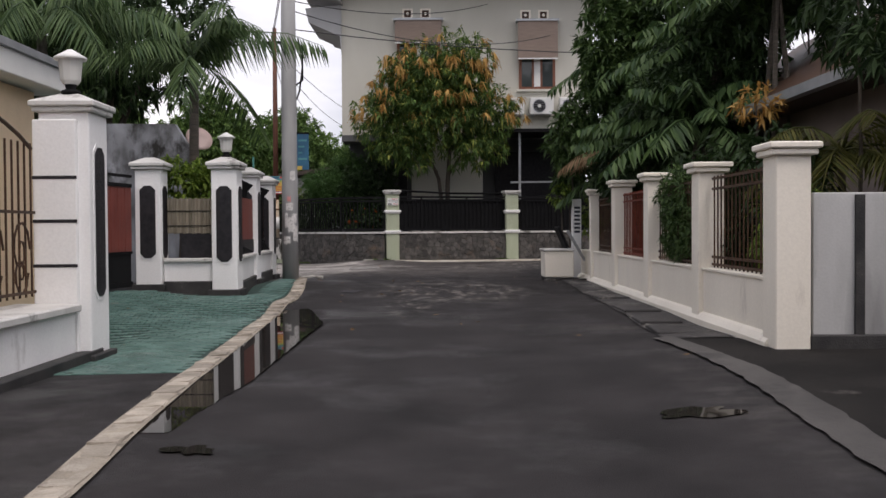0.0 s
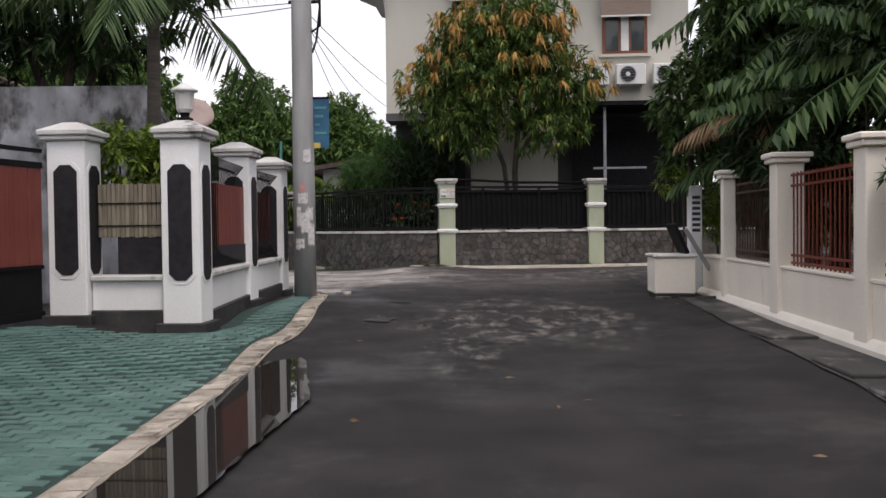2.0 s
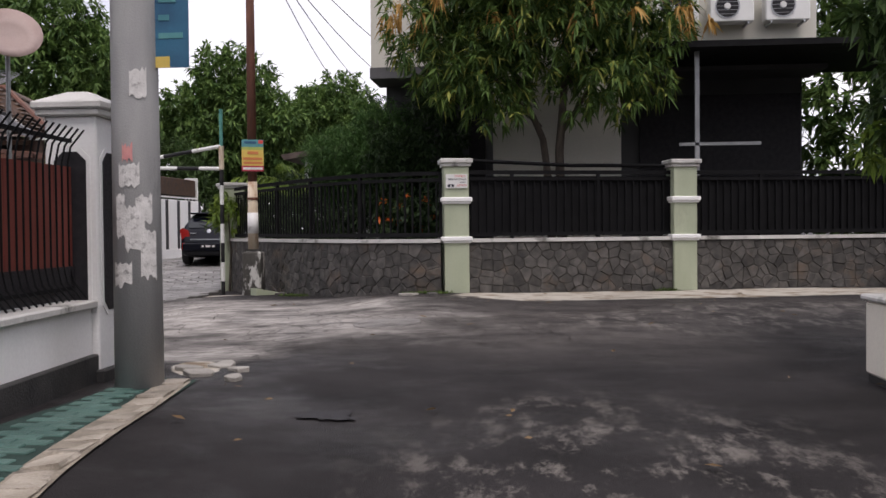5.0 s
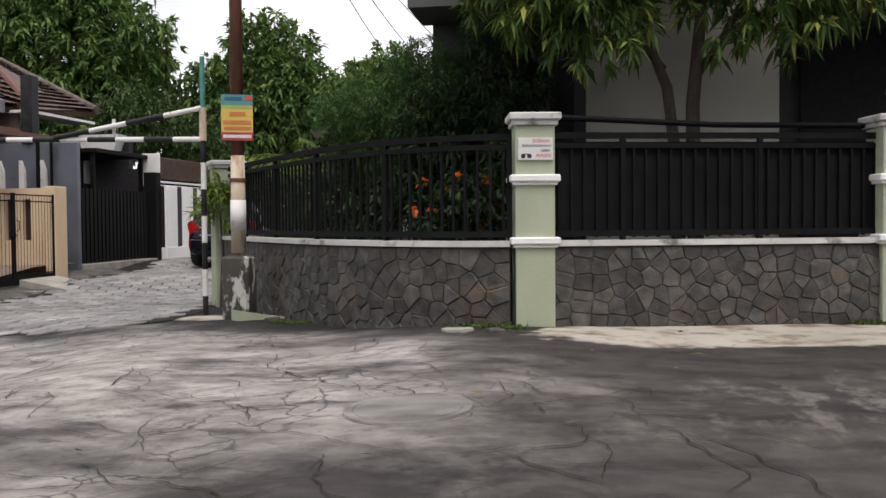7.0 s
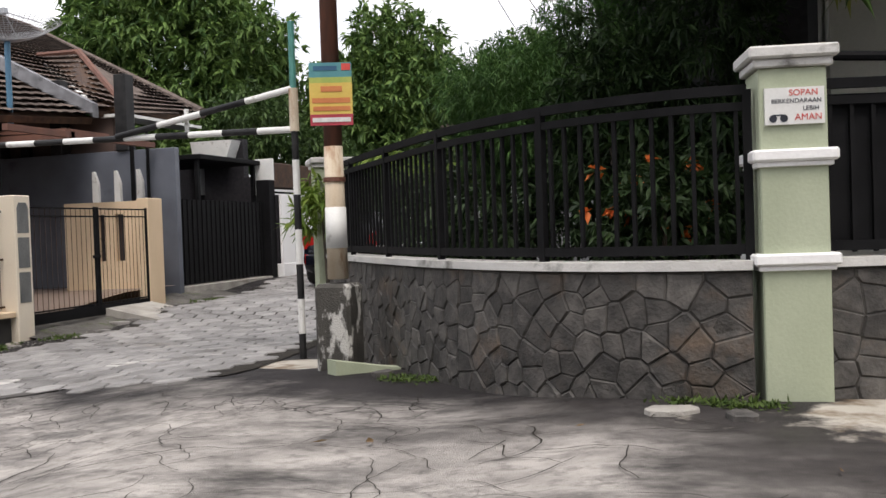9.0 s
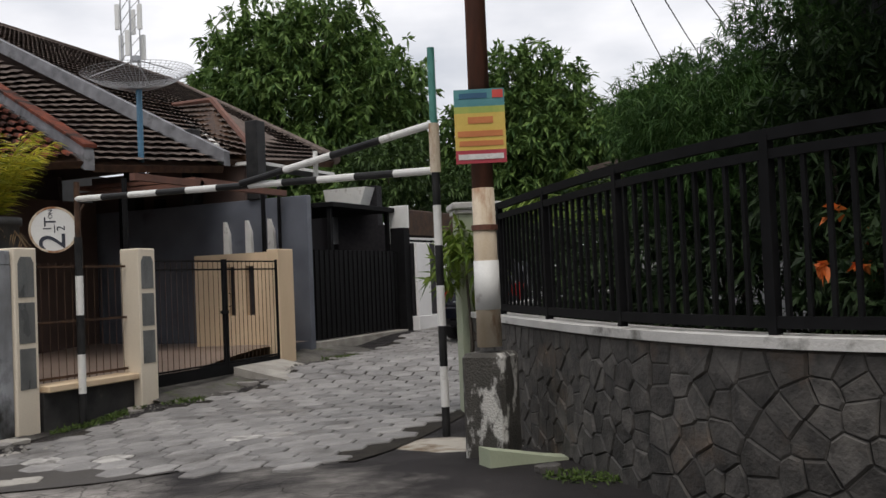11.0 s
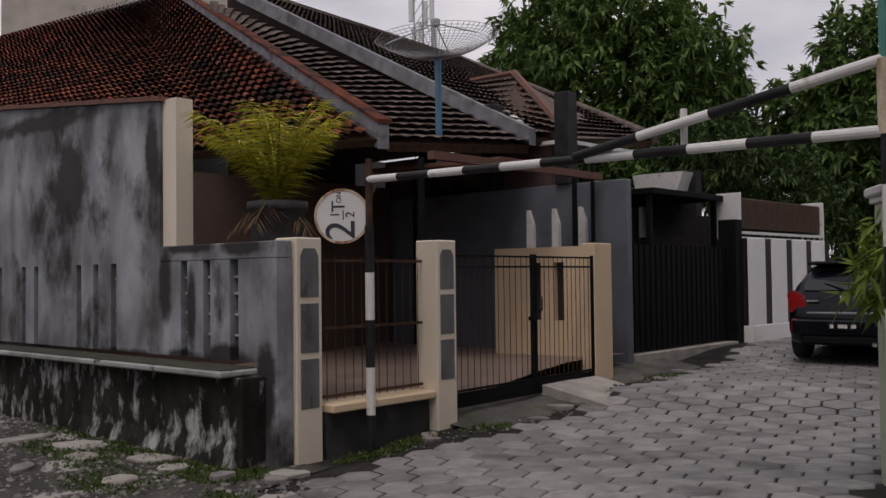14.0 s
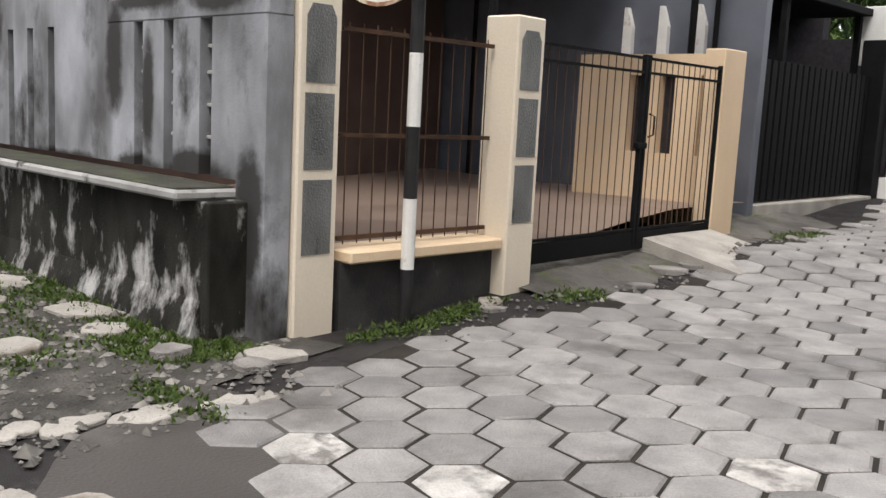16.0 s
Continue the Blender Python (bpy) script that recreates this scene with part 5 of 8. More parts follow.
def ac_unit(x, z):
    t = thing("air_conditioner", "white outdoor air conditioner unit on wall brackets", "air conditioner", "outdoor units", m=pose(x, HY - 0.26, z))
    part("casing", bx(-0.38, 0.38, -0.15, 0.15, 0, 0.54, 0.02), M_ACW, t)
    bm = lathe([(0.215, 0), (0.215, 0.012), (0.195, 0.012), (0.19, 0)], 24)
    part("fan_ring", bm, M_GREYMETAL, t).matrix_basis = pose(-0.08, -0.152, 0.27, 90, 0, 0)
    bm = lathe([(0.19, 0.0), (0.19, 0.004)], 24)
    part("fan_hole", bm, M_PANEL_SHADE, t).matrix_basis = pose(-0.08, -0.1515, 0.27, 90, 0, 0)
    for k in range(5):
        part("guard", bx(-0.27, 0.11, -0.168, -0.162, 0.13 + 0.07 * k, 0.136 + 0.07 * k), M_GREYMETAL, t)
    part("hub", lathe([(0.06, 0), (0.05, 0.02)], 12), M_ACW, t).matrix_basis = pose(-0.08, -0.155, 0.27, 90, 0, 0)
    for s in (-0.28, 0.28):
        part("bracket", bx(s - 0.015, s + 0.015, -0.15, 0.26, -0.04, 0), M_GREYMETAL, t)


for x in (2.25, 3.2, 4.15):
    ac_unit(x, 5.0)

# far dark lean-to left of the house
t = thing("lean_to", "low dark tiled lean-to roof beside the house", "roof", m=pose(0, 0, 0))
part("roof", prism([(-7.5, 3.5), (-2.9, 4.2), (-2.9, 4.35), (-7.6, 3.65)], "y", 40.5, 44), M_ROOFDARK, t)
part("wall", bx(-7.0, -2.9, 41, 43.8, 0.4, 3.6), M_HGREY, t)

# ---- corner: red pole, its footing, banner ----
t = thing("rusted_pole", "rusted iron pole in a mouldy concrete footing", "pole", m=pose(-5.26, 29.7, 0.2))
part("footing", bx(-0.17, 0.17, -0.17, 0.17, -0.1, 0.86, 0.03), M_FOOT, t, "mouldy concrete footing")
part("lower_shaft", tube([(0, 0, 0.9), (0, 0, 2.1)], [0.095, 0.085], 16), M_PEEL, t, "peeling white paint", smooth=True)
part("white_band", tube([(0, 0, 1.18), (0, 0, 1.55)], [0.098, 0.096], 16), M_BWHITE, t, smooth=True)
part("collar", tube([(0, 0, 1.78), (0, 0, 1.82)], [0.1, 0.1], 16), M_RUSTPOLE, t)
part("upper_shaft", tube([(0, 0, 2.1), (0, 0, 5), (0, 0, 7.5)], [0.083, 0.075, 0.06], 16), M_RUSTPOLE, t, smooth=True)
part("crossarm", bx(-0.4, 0.4, -0.04, 0.04, 7.0, 7.08), M_BLACK, t)
t = thing("banner", "weathered advertising banner tied to the rusted pole", "banner", m=pose(-5.26, 29.7, 0.2, 0, 0, 22))
y0 = -0.105
for z0, z1, mm in ((2.28, 2.38, M_MAROON), (2.38, 2.48, M_YSIGN), (2.48, 2.58, M_YSIGN), (2.58, 2.66, M_YSIGN), (2.66, 2.71, M_GSIGN), (2.71, 2.84, M_TSIGN)):
    part("cloth", bx(-0.19, 0.19, y0, y0 + 0.012, z0, z1), mm, t)
for x0, x1, z0, z1, mm in ((-0.16, 0.17, 2.41, 2.45, M_OSIGN), (-0.17, 0.17, 2.48, 2.525, M_OSIGN), (-0.09, 0.1, 2.58, 2.63, M_OSIGN), (-0.17, 0.17, 2.31, 2.35, M_PAPER), (0.10, 0.18, 2.77, 2.83, M_RED), (-0.15, 0.06, 2.77, 2.81, M_BLUES)):
    part("print_bar", bx(x0, x1, y0 - 0.004, y0 + 0.002, z0, z1), mm, t)
# ---- height barrier over the lane ----
BR, BL = Vector((-6.2, 30.85)), Vector((-11.12, 31.3))


def striped(parent, a, b, r, n, start=0, sides=12):
    a, b = Vector(a), Vector(b)
    for i in range(n):
        part("stripe", tube([a.lerp(b, i / n), a.lerp(b, (i + 1) / n)], r, sides), M_BWHITE if (i + start) % 2 else M_BBLACK, parent, smooth=False)


t = thing("lane_barrier", "black and white striped height barrier across the lane", "barrier")
striped(t, (BR.x, BR.y, 0.1), (BR.x, BR.y, 2.3), 0.038, 6)
part("post_head", tube([(BR.x, BR.y, 2.3), (BR.x, BR.y, 2.6)], 0.038, 12), M_BBLACK, t)
part("post_head", tube([(BR.x, BR.y, 2.6), (BR.x, BR.y, 3.05)], 0.05, 12), M_PEEL, t)
part("post_tip", tube([(BR.x, BR.y, 3.05), (BR.x, BR.y, 3.75)], 0.035, 12), M_TEALPIPE, t, "faded teal pipe")
striped(t, (BL.x, BL.y, 0.0), (BL.x, BL.y, 2.3), 0.045, 5)
part("post_head", tube([(BL.x, BL.y, 2.3), (BL.x, BL.y, 2.95)], 0.035, 10), M_BROWNIRON, t)
striped(t, (BR.x, BR.y, 2.62), (BL.x, BL.y, 2.75), 0.036, 11, 1)
striped(t, (BR.x, BR.y, 3.05), (BL.x + 2.6, BL.y - 0.28, 2.70), 0.036, 4, 1)
part("strut", tube([(-7.6, 31.02, 2.65), (-7.6, 31.02, 2.95)], 0.025, 8), M_BWHITE, t)
t = thing("weight_sign", "round white load limit sign turned on its side", "sign", m=pose(BL.x - 0.28, BL.y - 0.1, 2.4, 0, 0, 41))
bm = lathe([(0.27, 0), (0.27, 0.015)], 32)
part("disc", bm, M_ACW, t).matrix_basis = pose(0, 0, 0, 90, 0, 0)
bm = lathe([(0.275, -0.004), (0.275, 0.02), (0.25, 0.02), (0.25, -0.004)], 32)
part("rim", bm, M_PEEL, t).matrix_basis = pose(0, 0, 0, 90, 0, 0)
turned = pose(0, -0.018, 0, 90, 0, 0) @ pose(0, 0, 0, 0, 0, 90)
for txt, size, u, v in (("2", 0.42, -0.14, 0.0), ("1", 0.13, 0.015, 0.065), ("2", 0.13, 0.015, -0.085), ("T", 0.19, 0.095, 0.03), ("ON", 0.07, 0.185, 0.03)):
    words("lettering", txt, size, M_INK, turned @ pose(u, v, 0), t)
part("fraction_bar", bx(-0.035, 0.06, -0.017, -0.007, 0, 0.002), M_INK, t).matrix_basis = turned
part("bracket", tube([(0.2, 0.02, 0.05), (0.34, 0.05, 0.3)], 0.015, 6), M_BROWNIRON, t)

# ---- mouldy grey wall and its ledge ----
GY = 30.29
t = thing("mouldy_wall", "tall grey rendered wall streaked with black mould", "wall", m=pose(0, 0, 0))
slots = [(-17.1, 0.12), (-16.4, 0.12), (-16.05, 0.12), (-14.95, 0.12), (-14.55, 0.12), (-14.15, 0.12), (-12.75, 0.12), (-12.35, 0.12), (-11.9, 0.14)]
edges = [-19.5]
for sx_, sw in slots:
    edges += [sx_ - sw / 2, sx_ + sw / 2]
edges.append(-11.25)
for a, b in zip(edges[::2], edges[1::2]):
    part("panel", bx(a, b, GY - 0.02, GY + 0.16, 1.02, 1.98), M_MOLD, t)
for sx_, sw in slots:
    # Black backs put the shade of the deep slots into colour.
    part("slot_back", bx(sx_ - sw / 2, sx_ + sw / 2, GY + 0.10, GY + 0.14, 1.02, 1.98), M_MOLD_SLOT, t)
    for z in (1.24, 1.44, 1.64, 1.80):
        part("slot_bar", bx(sx_ - sw / 2, sx_ + sw / 2, GY + 0.03, GY + 0.08, z, z + 0.025, 0.006), M_LEDGE, t)
part("upper_panel", prism([(-19.5, 1.98), (-13.2, 1.98), (-13.2, 3.66), (-19.5, 4.32)], "y", GY - 0.02, GY + 0.16), M_MOLD, t)
part("upper_panel", bx(-13.2, -11.25, GY - 0.02, GY + 0.16, 1.98, 2.14, 0.01), M_MOLD, t)
part("coping", prism([(-19.5, 4.32), (-13.15, 3.66), (-13.15, 3.71), (-19.5, 4.37)], "y", GY - 0.06, GY + 0.2), M_RUSTSHEET, t, "rusty flashing")
part("ledge", bx(-19.5, -11.55, GY - 0.42, GY + 0.1, 0.905, 0.965, 0.015), M_LEDGE, t, "projecting concrete ledge")
part("ledge_moss", bx(-19.48, -11.6, GY - 0.385, GY + 0.0, 0.962, 0.978, 0.006), M_LEDGETOP, t, "dark mossy top of the ledge")
part("base", bx(-19.5, -11.42, GY - 0.28, GY + 0.1, -0.15, 0.905, 0.01), M_MOLD_SLOT, t, "black mouldy base")
part("base_fillet", prism([(-0.16, -0.15), (0.0, -0.15), (0.0, 0.34)], "x", -14.6, -11.5), M_MOLD_SLOT, t).matrix_basis = pose(0, GY - 0.275, 0)
part("lower_panel", bx(-11.55, -11.25, GY - 0.02, GY + 0.16, -0.15, 1.02), M_MOLD, t)
part("jamb", bx(-13.2, -12.95, GY + 0.02, GY + 0.22, 2.14, 3.68), M_CREAMY, t, "cream jamb")
part("white_corner", bx(-18.6, -18.15, GY - 0.2, GY + 0.1, 0.9, 3.9), M_WHITE, t)


def buff_pillar(x, y, z0, z1, label):
    t = thing("porch_pillar", label, "pillar", "buff porch pillars", m=pose(x, y, 0, 0, 0, 2))
    part("shaft", bx(-0.15, 0.15, -0.16, 0.16, z0 - 0.15, z1, 0.012), M_CREAMY, t)
    hgt = (z1 - z0 - 0.55) / 3
    for side in ("east",):
        for k in range(3):
            a, b = z0 + 0.48 + k * hgt + 0.03, z0 + 0.48 + (k + 1) * hgt - 0.03
            if side == "south":
                poly = [(-0.13, a), (0.09, a), (0.09, b - (0.07 if k == 2 else 0)), (0.05, b), (-0.09, b), (-0.13, b - (0.07 if k == 2 else 0))]
                part("glass_panel", prism(poly, "y", -0.178, -0.15), M_FROST, t, "grey ribbed glass inlay")
            else:
                poly = [(-0.11, a), (0.11, a), (0.11, b - (0.07 if k == 2 else 0)), (0.07, b), (-0.07, b), (-0.11, b - (0.07 if k == 2 else 0))]
                part("glass_panel", prism(poly, "x", 0.12, 0.156), M_FROST, t, "grey ribbed glass inlay")
    return t


buff_pillar(-11.37, 30.62, 0.08, 2.17, "buff porch pillar with three ribbed glass inlays")
buff_pillar(-11.27, 32.42, 0.2, 2.18, "buff porch pillar with three ribbed glass inlays")
t = thing("porch_parapet", "low buff parapet with a black front", "wall", m=pose(0, 0, 0))
part("front", bx(-11.42, -11.24, 30.84, 32.26, -0.1, 0.52), M_PLINTH, t, "black painted front")
part("coping", bx(-11.5, -11.14, 30.84, 32.26, 0.52, 0.6, 0.012), M_YEL, t)
rl = railing((-11.32, 30.86), (-11.32, 32.24), 0.62, 2.0, M_BROWNIRON, "thin rusty porch grille", 0.11, 0.005, (0.03, 0.5, 0.97), group="porch grilles")
# swing gate along the lane
t = thing("iron_gate", "dark brown two-leaf iron gate with thin bars", "gate", m=pose(-11.22, 32.62, 0, 0, 0, 93))
part("bottom_plate", bx(0, 3.0, -0.015, 0.015, 0.36, 0.52), M_BLACK, t)
for a, b in ((0.03, 1.56), (1.62, 3.0)):
    for z in (0.54, 1.9, 2.02):
        part("rail", bx(a, b, -0.014, 0.014, z - 0.011, z + 0.011), M_BLACK, t)
    for xx in (a, b):
        part("stile", bx(xx - 0.018, xx + 0.018, -0.02, 0.02, 0.4, 2.05), M_BLACK, t)
    n = 13
    for i in range(1, n):
        part("bar", tube([(a + (b - a) * i / n, 0, 0.5), (a + (b - a) * i / n, 0, 2.02)], 0.005, 5), M_BROWNIRON, t)
part("latch", bx(1.5, 1.66, -0.025, 0.025, 1.25, 1.3, 0.006), M_BLACK, t)
part("handle", tube([(1.66, -0.02, 1.35), (1.70, -0.05, 1.37), (1.70, -0.05, 1.53), (1.66, -0.02, 1.55)], 0.009, 6), M_BLACK, t)
t = thing("slotted_wall", "buff rendered yard wall with three tall slots", "wall", m=pose(0, 0, 0))
for a, b in ((-13.35, -12.66), (-12.5, -12.28), (-12.1, -11.80), (-11.64, -11.56)):
    part("panel", bx(a, b, 36.0, 36.16, 0.2, 2.2), M_YEL, t)
for a, b in ((-12.66, -12.5), (-12.28, -12.1), (-11.80, -11.64)):
    part("panel", bx(a, b, 36.0, 36.16, 0.2, 1.15), M_YEL, t)
    part("panel", bx(a, b, 36.0, 36.16, 1.98, 2.2), M_YEL, t)
    # Dark strip filling the slot in place of its shade.
    part("slot", bx(a, b, 36.1, 36.13, 1.15, 1.98), M_PANEL_SHADE, t)
part("end_pier", bx(-11.56, -11.34, 35.62, 36.05, 0.0, 2.22, 0.01), M_YEL, t)
sheet(strip("porch_floor", [(-16.5, 30.6), (-16.5, 36.8)], [(-11.4, 30.6), (-11.6, 36.8)], M_FLOOR, 0.28, 8, 6), "brown tiled porch floor", "floor")
vs, fs, bank = [], [], random.Random(77)
NU, NV = 10, 48
for i in range(NV + 1):
    y = 32.45 + 5.6 * i / NV
    for k in range(NU + 1):
        f = k / NU
        x = -11.62 + 1.05 * f - 0.05 * (y - 32.45) + bank.uniform(-.02, .02)
        rise = max(0.0, 0.36 - 0.0 * y - gz(-11.2, y)) * (1 - f) ** 1.4 if y < 36.1 else 0.10 * (1 - f)
        vs.append((x, y, gz(x, y) + 0.022 + rise * min(1, (y - 32.3) / 0.7) + bank.uniform(-.012, .012) - 0.045 * f ** 3))
for i in range(NV):
    for k in range(NU):
        o = i * (NU + 1) + k
        fs.append((o, o + 1, o + NU + 2, o + NU + 1))
sheet(raw("soil_bank", vs, fs, M_SOIL, None), "damp mossy soil bank under the gate", "soil")
t = thing("driveway_ramp", "cracked concrete ramp in front of the gate", "ramp", m=pose(0, 0, 0))
part("slab", prism([(-11.32, 0.46), (-10.35, 0.275), (-10.35, 0.1), (-11.32, 0.1)], "y", 34.35, 35.6), M_CEMENT, t)

# ---- slate grey wall, black gate, white slatted wall ----
t = thing("slate_wall", "slate grey rendered wall with three white light slots", "wall", m=pose(0, 0, 0))
part("wall_body", bx(-17.5, -11.66, 37.0, 37.14, 0.3, 3.2, 0.01), M_SLATE, t)
for x in (-13.38, -12.89, -12.4):
    part("light_slot", prism([(x - 0.075, 1.6), (x + 0.075, 1.6), (x + 0.06, 2.6), (x - 0.02, 2.83), (x - 0.06, 2.83)], "y", 36.93, 37.0), M_BWHITE, t, "tapered white wall light")
for x in (-15.9, -12.2):
    part("pipe", tube([(x, 36.93, 0.4), (x, 36.93, 3.6)], 0.03, 8), M_BLACK, t)
railing((-11.85, 37.2), (-11.95, 40.75), 0.62, 2.25, M_BLACK, "dark slatted metal gate with an open foot", 0.17, 0.06, (0.1, 0.98), name="slatted_gate", rail_r=0.03, square=True, group="lane gates")
t = thing("gate_backing", "dark metal sheet behind the slatted gate", "gate", m=pose(0, 0, 0))
part("sheet", bx(-12.05, -12.02, 37.2, 40.75, 0.82, 2.22), M_BLACK, t)
part("threshold", bx(-12.2, -11.7, 37.2, 40.75, 0.4, 0.6, 0.01), M_CEMENT, t, "pale concrete threshold")
part("gate_post", bx(-12.05, -11.72, 40.75, 41.02, 0.4, 2.75, 0.01), M_BLACK, t)
c = thing("carport_canopy", "flat black carport roof behind the slatted gate", "canopy", m=pose(0, 0, 0))
part("roof_sheet", bx(-15.4, -12.05, 38.5, 41.0, 3.1, 3.2, 0.01), M_BLACK, c)
for x, y in ((-12.2, 38.6), (-12.2, 40.9)):
    part("post", bx(x - 0.04, x + 0.04, y - 0.04, y + 0.04, 0.4, 3.1), M_BLACK, c)
t = thing("slatted_wall", "white wall with tall narrow black slots", "wall", m=pose(-11.72, 41.05, 0, 0, 0, 88.6))
part("base", bx(0, 3.6, -0.15, 0.1, 0.4, 0.86, 0.01), M_WHITE, t)
for i in range(4):
    part("upright", bx(i * 0.92, i * 0.92 + 0.60, -0.14, -0.07, 0.86, 2.42, 0.01), M_WHITE, t)
    # Dark fill and back stand for the shade between the uprights.
    part("slot", bx(i * 0.92 + 0.602, i * 0.92 + 0.918, -0.10, -0.04, 0.86, 2.42), M_PANEL_SHADE, t)
part("back", bx(0, 3.6, -0.04, 0.1, 0.86, 2.42), M_PANEL_SHADE, t)
t = thing("rolled_awning", "dark brown rolled awning in a white frame", "awning", m=pose(-11.9, 41.0, 0, 0, 0, 88.6))
part("cloth", bx(0.06, 3.75, -0.1, 0.3, 2.6, 3.16, 0.02), M_BROWNIRON, t)
part("side_frame", bx(0.0, 0.06, -0.16, 0.3, 2.42, 3.24, 0.01), M_BWHITE, t)
part("side_frame", bx(3.75, 3.81, -0.16, 0.3, 2.42, 3.24, 0.01), M_BWHITE, t)
part("lower_rail", bx(0.0, 3.8, -0.16, -0.1, 2.5, 2.55), M_BWHITE, t)
part("lower_rail", bx(0.0, 3.8, -0.16, -0.1, 2.42, 2.45), M_BWHITE, t)
for k in range(12):
    part("bracket", bx(0.2 + 0.3 * k, 0.24 + 0.3 * k, -0.15, -0.11, 2.45, 2.5), M_BLACK, t)
t = thing("awning_box", "white rolled window awning", "awning", m=pose(0, 0, 0))
part("box", prism([(-14.85, 3.42), (-13.95, 3.42), (-13.75, 3.93), (-14.95, 3.93)], "y", 42.75, 43.2), M_BWHITE, t)
part("bracket", bx(-14.9, -14.84, 42.9, 43.2, 2.6, 3.45), M_GREYMETAL, t)
t = thing("forecourt_house", "house front behind the slatted gate, its dimness put into the colour", "house", m=pose(0, 0, 0))
# Near-black walls hold the forecourt's shade in their colour.
part("wall", bx(-15.1, -12.4, 43.2, 43.5, 0.3, 3.0), M_PANEL_SHADE, t)
part("upper_wall", bx(-15.1, -13.7, 43.2, 43.45, 3.0, 3.98), M_PANEL_SHADE, t)
part("side_wall", bx(-15.3, -15.1, 37.2, 43.5, 0.3, 3.4), M_PANEL_SHADE, t)


# ---- roofs over the yard ----
def tiled_roof(name, corners, rows, cols, material, label, hump=0.04):
    """A roof plane (eave left, eave right, top right, top left) of overlapping tiles with rounded crowns."""
    a, b, c, d = (Vector(p) for p in corners)
    nrm = (b - a).cross(d - a).normalized()
    if nrm.z < 0:
        nrm = -nrm
    vs, fs = [], []
    for j in range(rows):
        f0, f1 = j / rows, (j + 1.12) / rows
        l0, r0, l1, r1 = a.lerp(d, f0), b.lerp(c, f0), a.lerp(d, min(1, f1)), b.lerp(c, min(1, f1))
        n = max(1, round(cols * (r0 - l0).length / (b - a).length))
        for i in range(n):
            base = len(vs)
            for g, hh in ((0.0, 0.0), (0.28, hump), (0.62, hump), (0.97, 0.0)):
                u = (i + g) / n
                vs.append(l0.lerp(r0, u) + nrm * (0.075 + hh))
                vs.append(l1.lerp(r1, min(1, u)) + nrm * (0.0 + hh))
            for k in range(3):
                q = base + 2 * k
                fs.append((q, q + 2, q + 3, q + 1))
    ob = raw("tiles", [tuple(v) for v in vs], fs, material)
    deck = raw(name, [tuple(v - nrm * 0.02) for v in (a, b, c, d)] + [tuple(v - nrm * 0.14) for v in (a, b, c, d)], [(0, 1, 2, 3), (7, 6, 5, 4), (0, 4, 5, 1), (1, 5, 6, 2), (2, 6, 7, 3), (3, 7, 4, 0)], M_BROWNIRON)
    tagged(deck, label, "roof")
    ob.parent = deck
    ob["kind"] = "stuff"
    return deck


rA = tiled_roof("clay_roof", [(-40.9, 30.9, 4.7), (-13.3, 33.5, 3.63), (-26.7, 38.7, 9.58), (-40.9, 37.3, 9.8)], 40, 130, M_ROOFTILE, "weathered red clay tile roof slope", 0.05)
part("hip_ridge", band([(-13.26, 33.6), (-26.73, 38.73)], -0.08, 0.08, lambda x, y: 3.48 + (-13.26 - x) * 0.445, lambda x, y: 3.83 + (-13.26 - x) * 0.445), M_RIDGE, rA, "mortared hip ridge")
part("ridge_tiles", band([(-13.24, 33.6), (-26.73, 38.73)], -0.11, 0.11, lambda x, y: 3.83 + (-13.26 - x) * 0.445, lambda x, y: 3.88 + (-13.26 - x) * 0.445), M_ROOFTILE, rA, "red clay ridge tiles")
rB = tiled_roof("main_roof", [(-13.3, 37.0, 4.0), (-12.9, 40.0, 4.2), (-22.0, 45.4, 8.0), (-22.0, 37.0, 8.4)], 30, 24, M_ROOFDARK, "dark brown tiled gable roof slope", 0.018)
part("barge_board", band([(-13.3, 36.9), (-22.0, 36.9)], -0.12, 0.06, lambda x, y: 3.85 + (-13.3 - x) / 8.7 * 4.4, lambda x, y: 4.12 + (-13.3 - x) / 8.7 * 4.4), M_RIDGE, rB, "grey barge board")
part("ridge_cap", tube([(-22.0, 36.9, 8.42), (-22.0, 45.4, 8.02), (-12.9, 40.05, 4.24)], 0.12, 8), M_ROOFDARK, rB, "brown ridge tiles")
rC = tiled_roof("side_roof", [(-13.3, 33.75, 3.6), (-13.3, 36.85, 3.85), (-22.0, 36.85, 7.95), (-21.8, 36.78, 7.45)], 30, 10, M_ROOFDARK, "dark brown tiled roof slope behind the hip", 0.018)
rD = tiled_roof("dormer_roof", [(-13.75, 37.25, 4.28), (-12.98, 37.4, 4.02), (-15.05, 38.75, 5.5), (-16.5, 39.1, 5.62)], 9, 6, M_ROOFDARK, "small dark tiled dormer roof", 0.02)
part("hip_ridge", tube([(-12.95, 37.4, 4.06), (-15.05, 38.75, 5.56)], 0.07, 6), M_RUSTSHEET, rD, "brown hip ridge")
part("ridge", tube([(-15.05, 38.75, 5.56), (-16.5, 39.1, 5.66)], 0.06, 6), M_RUSTSHEET, rD)
part("flashing", band([(-13.75, 37.22), (-16.5, 39.07)], -0.05, 0.05, lambda x, y: 4.25 + (-13.75 - x) / 2.75 * 1.34, lambda x, y: 4.33 + (-13.75 - x) / 2.75 * 1.34), M_BWHITE, rD, "white valley flashing")
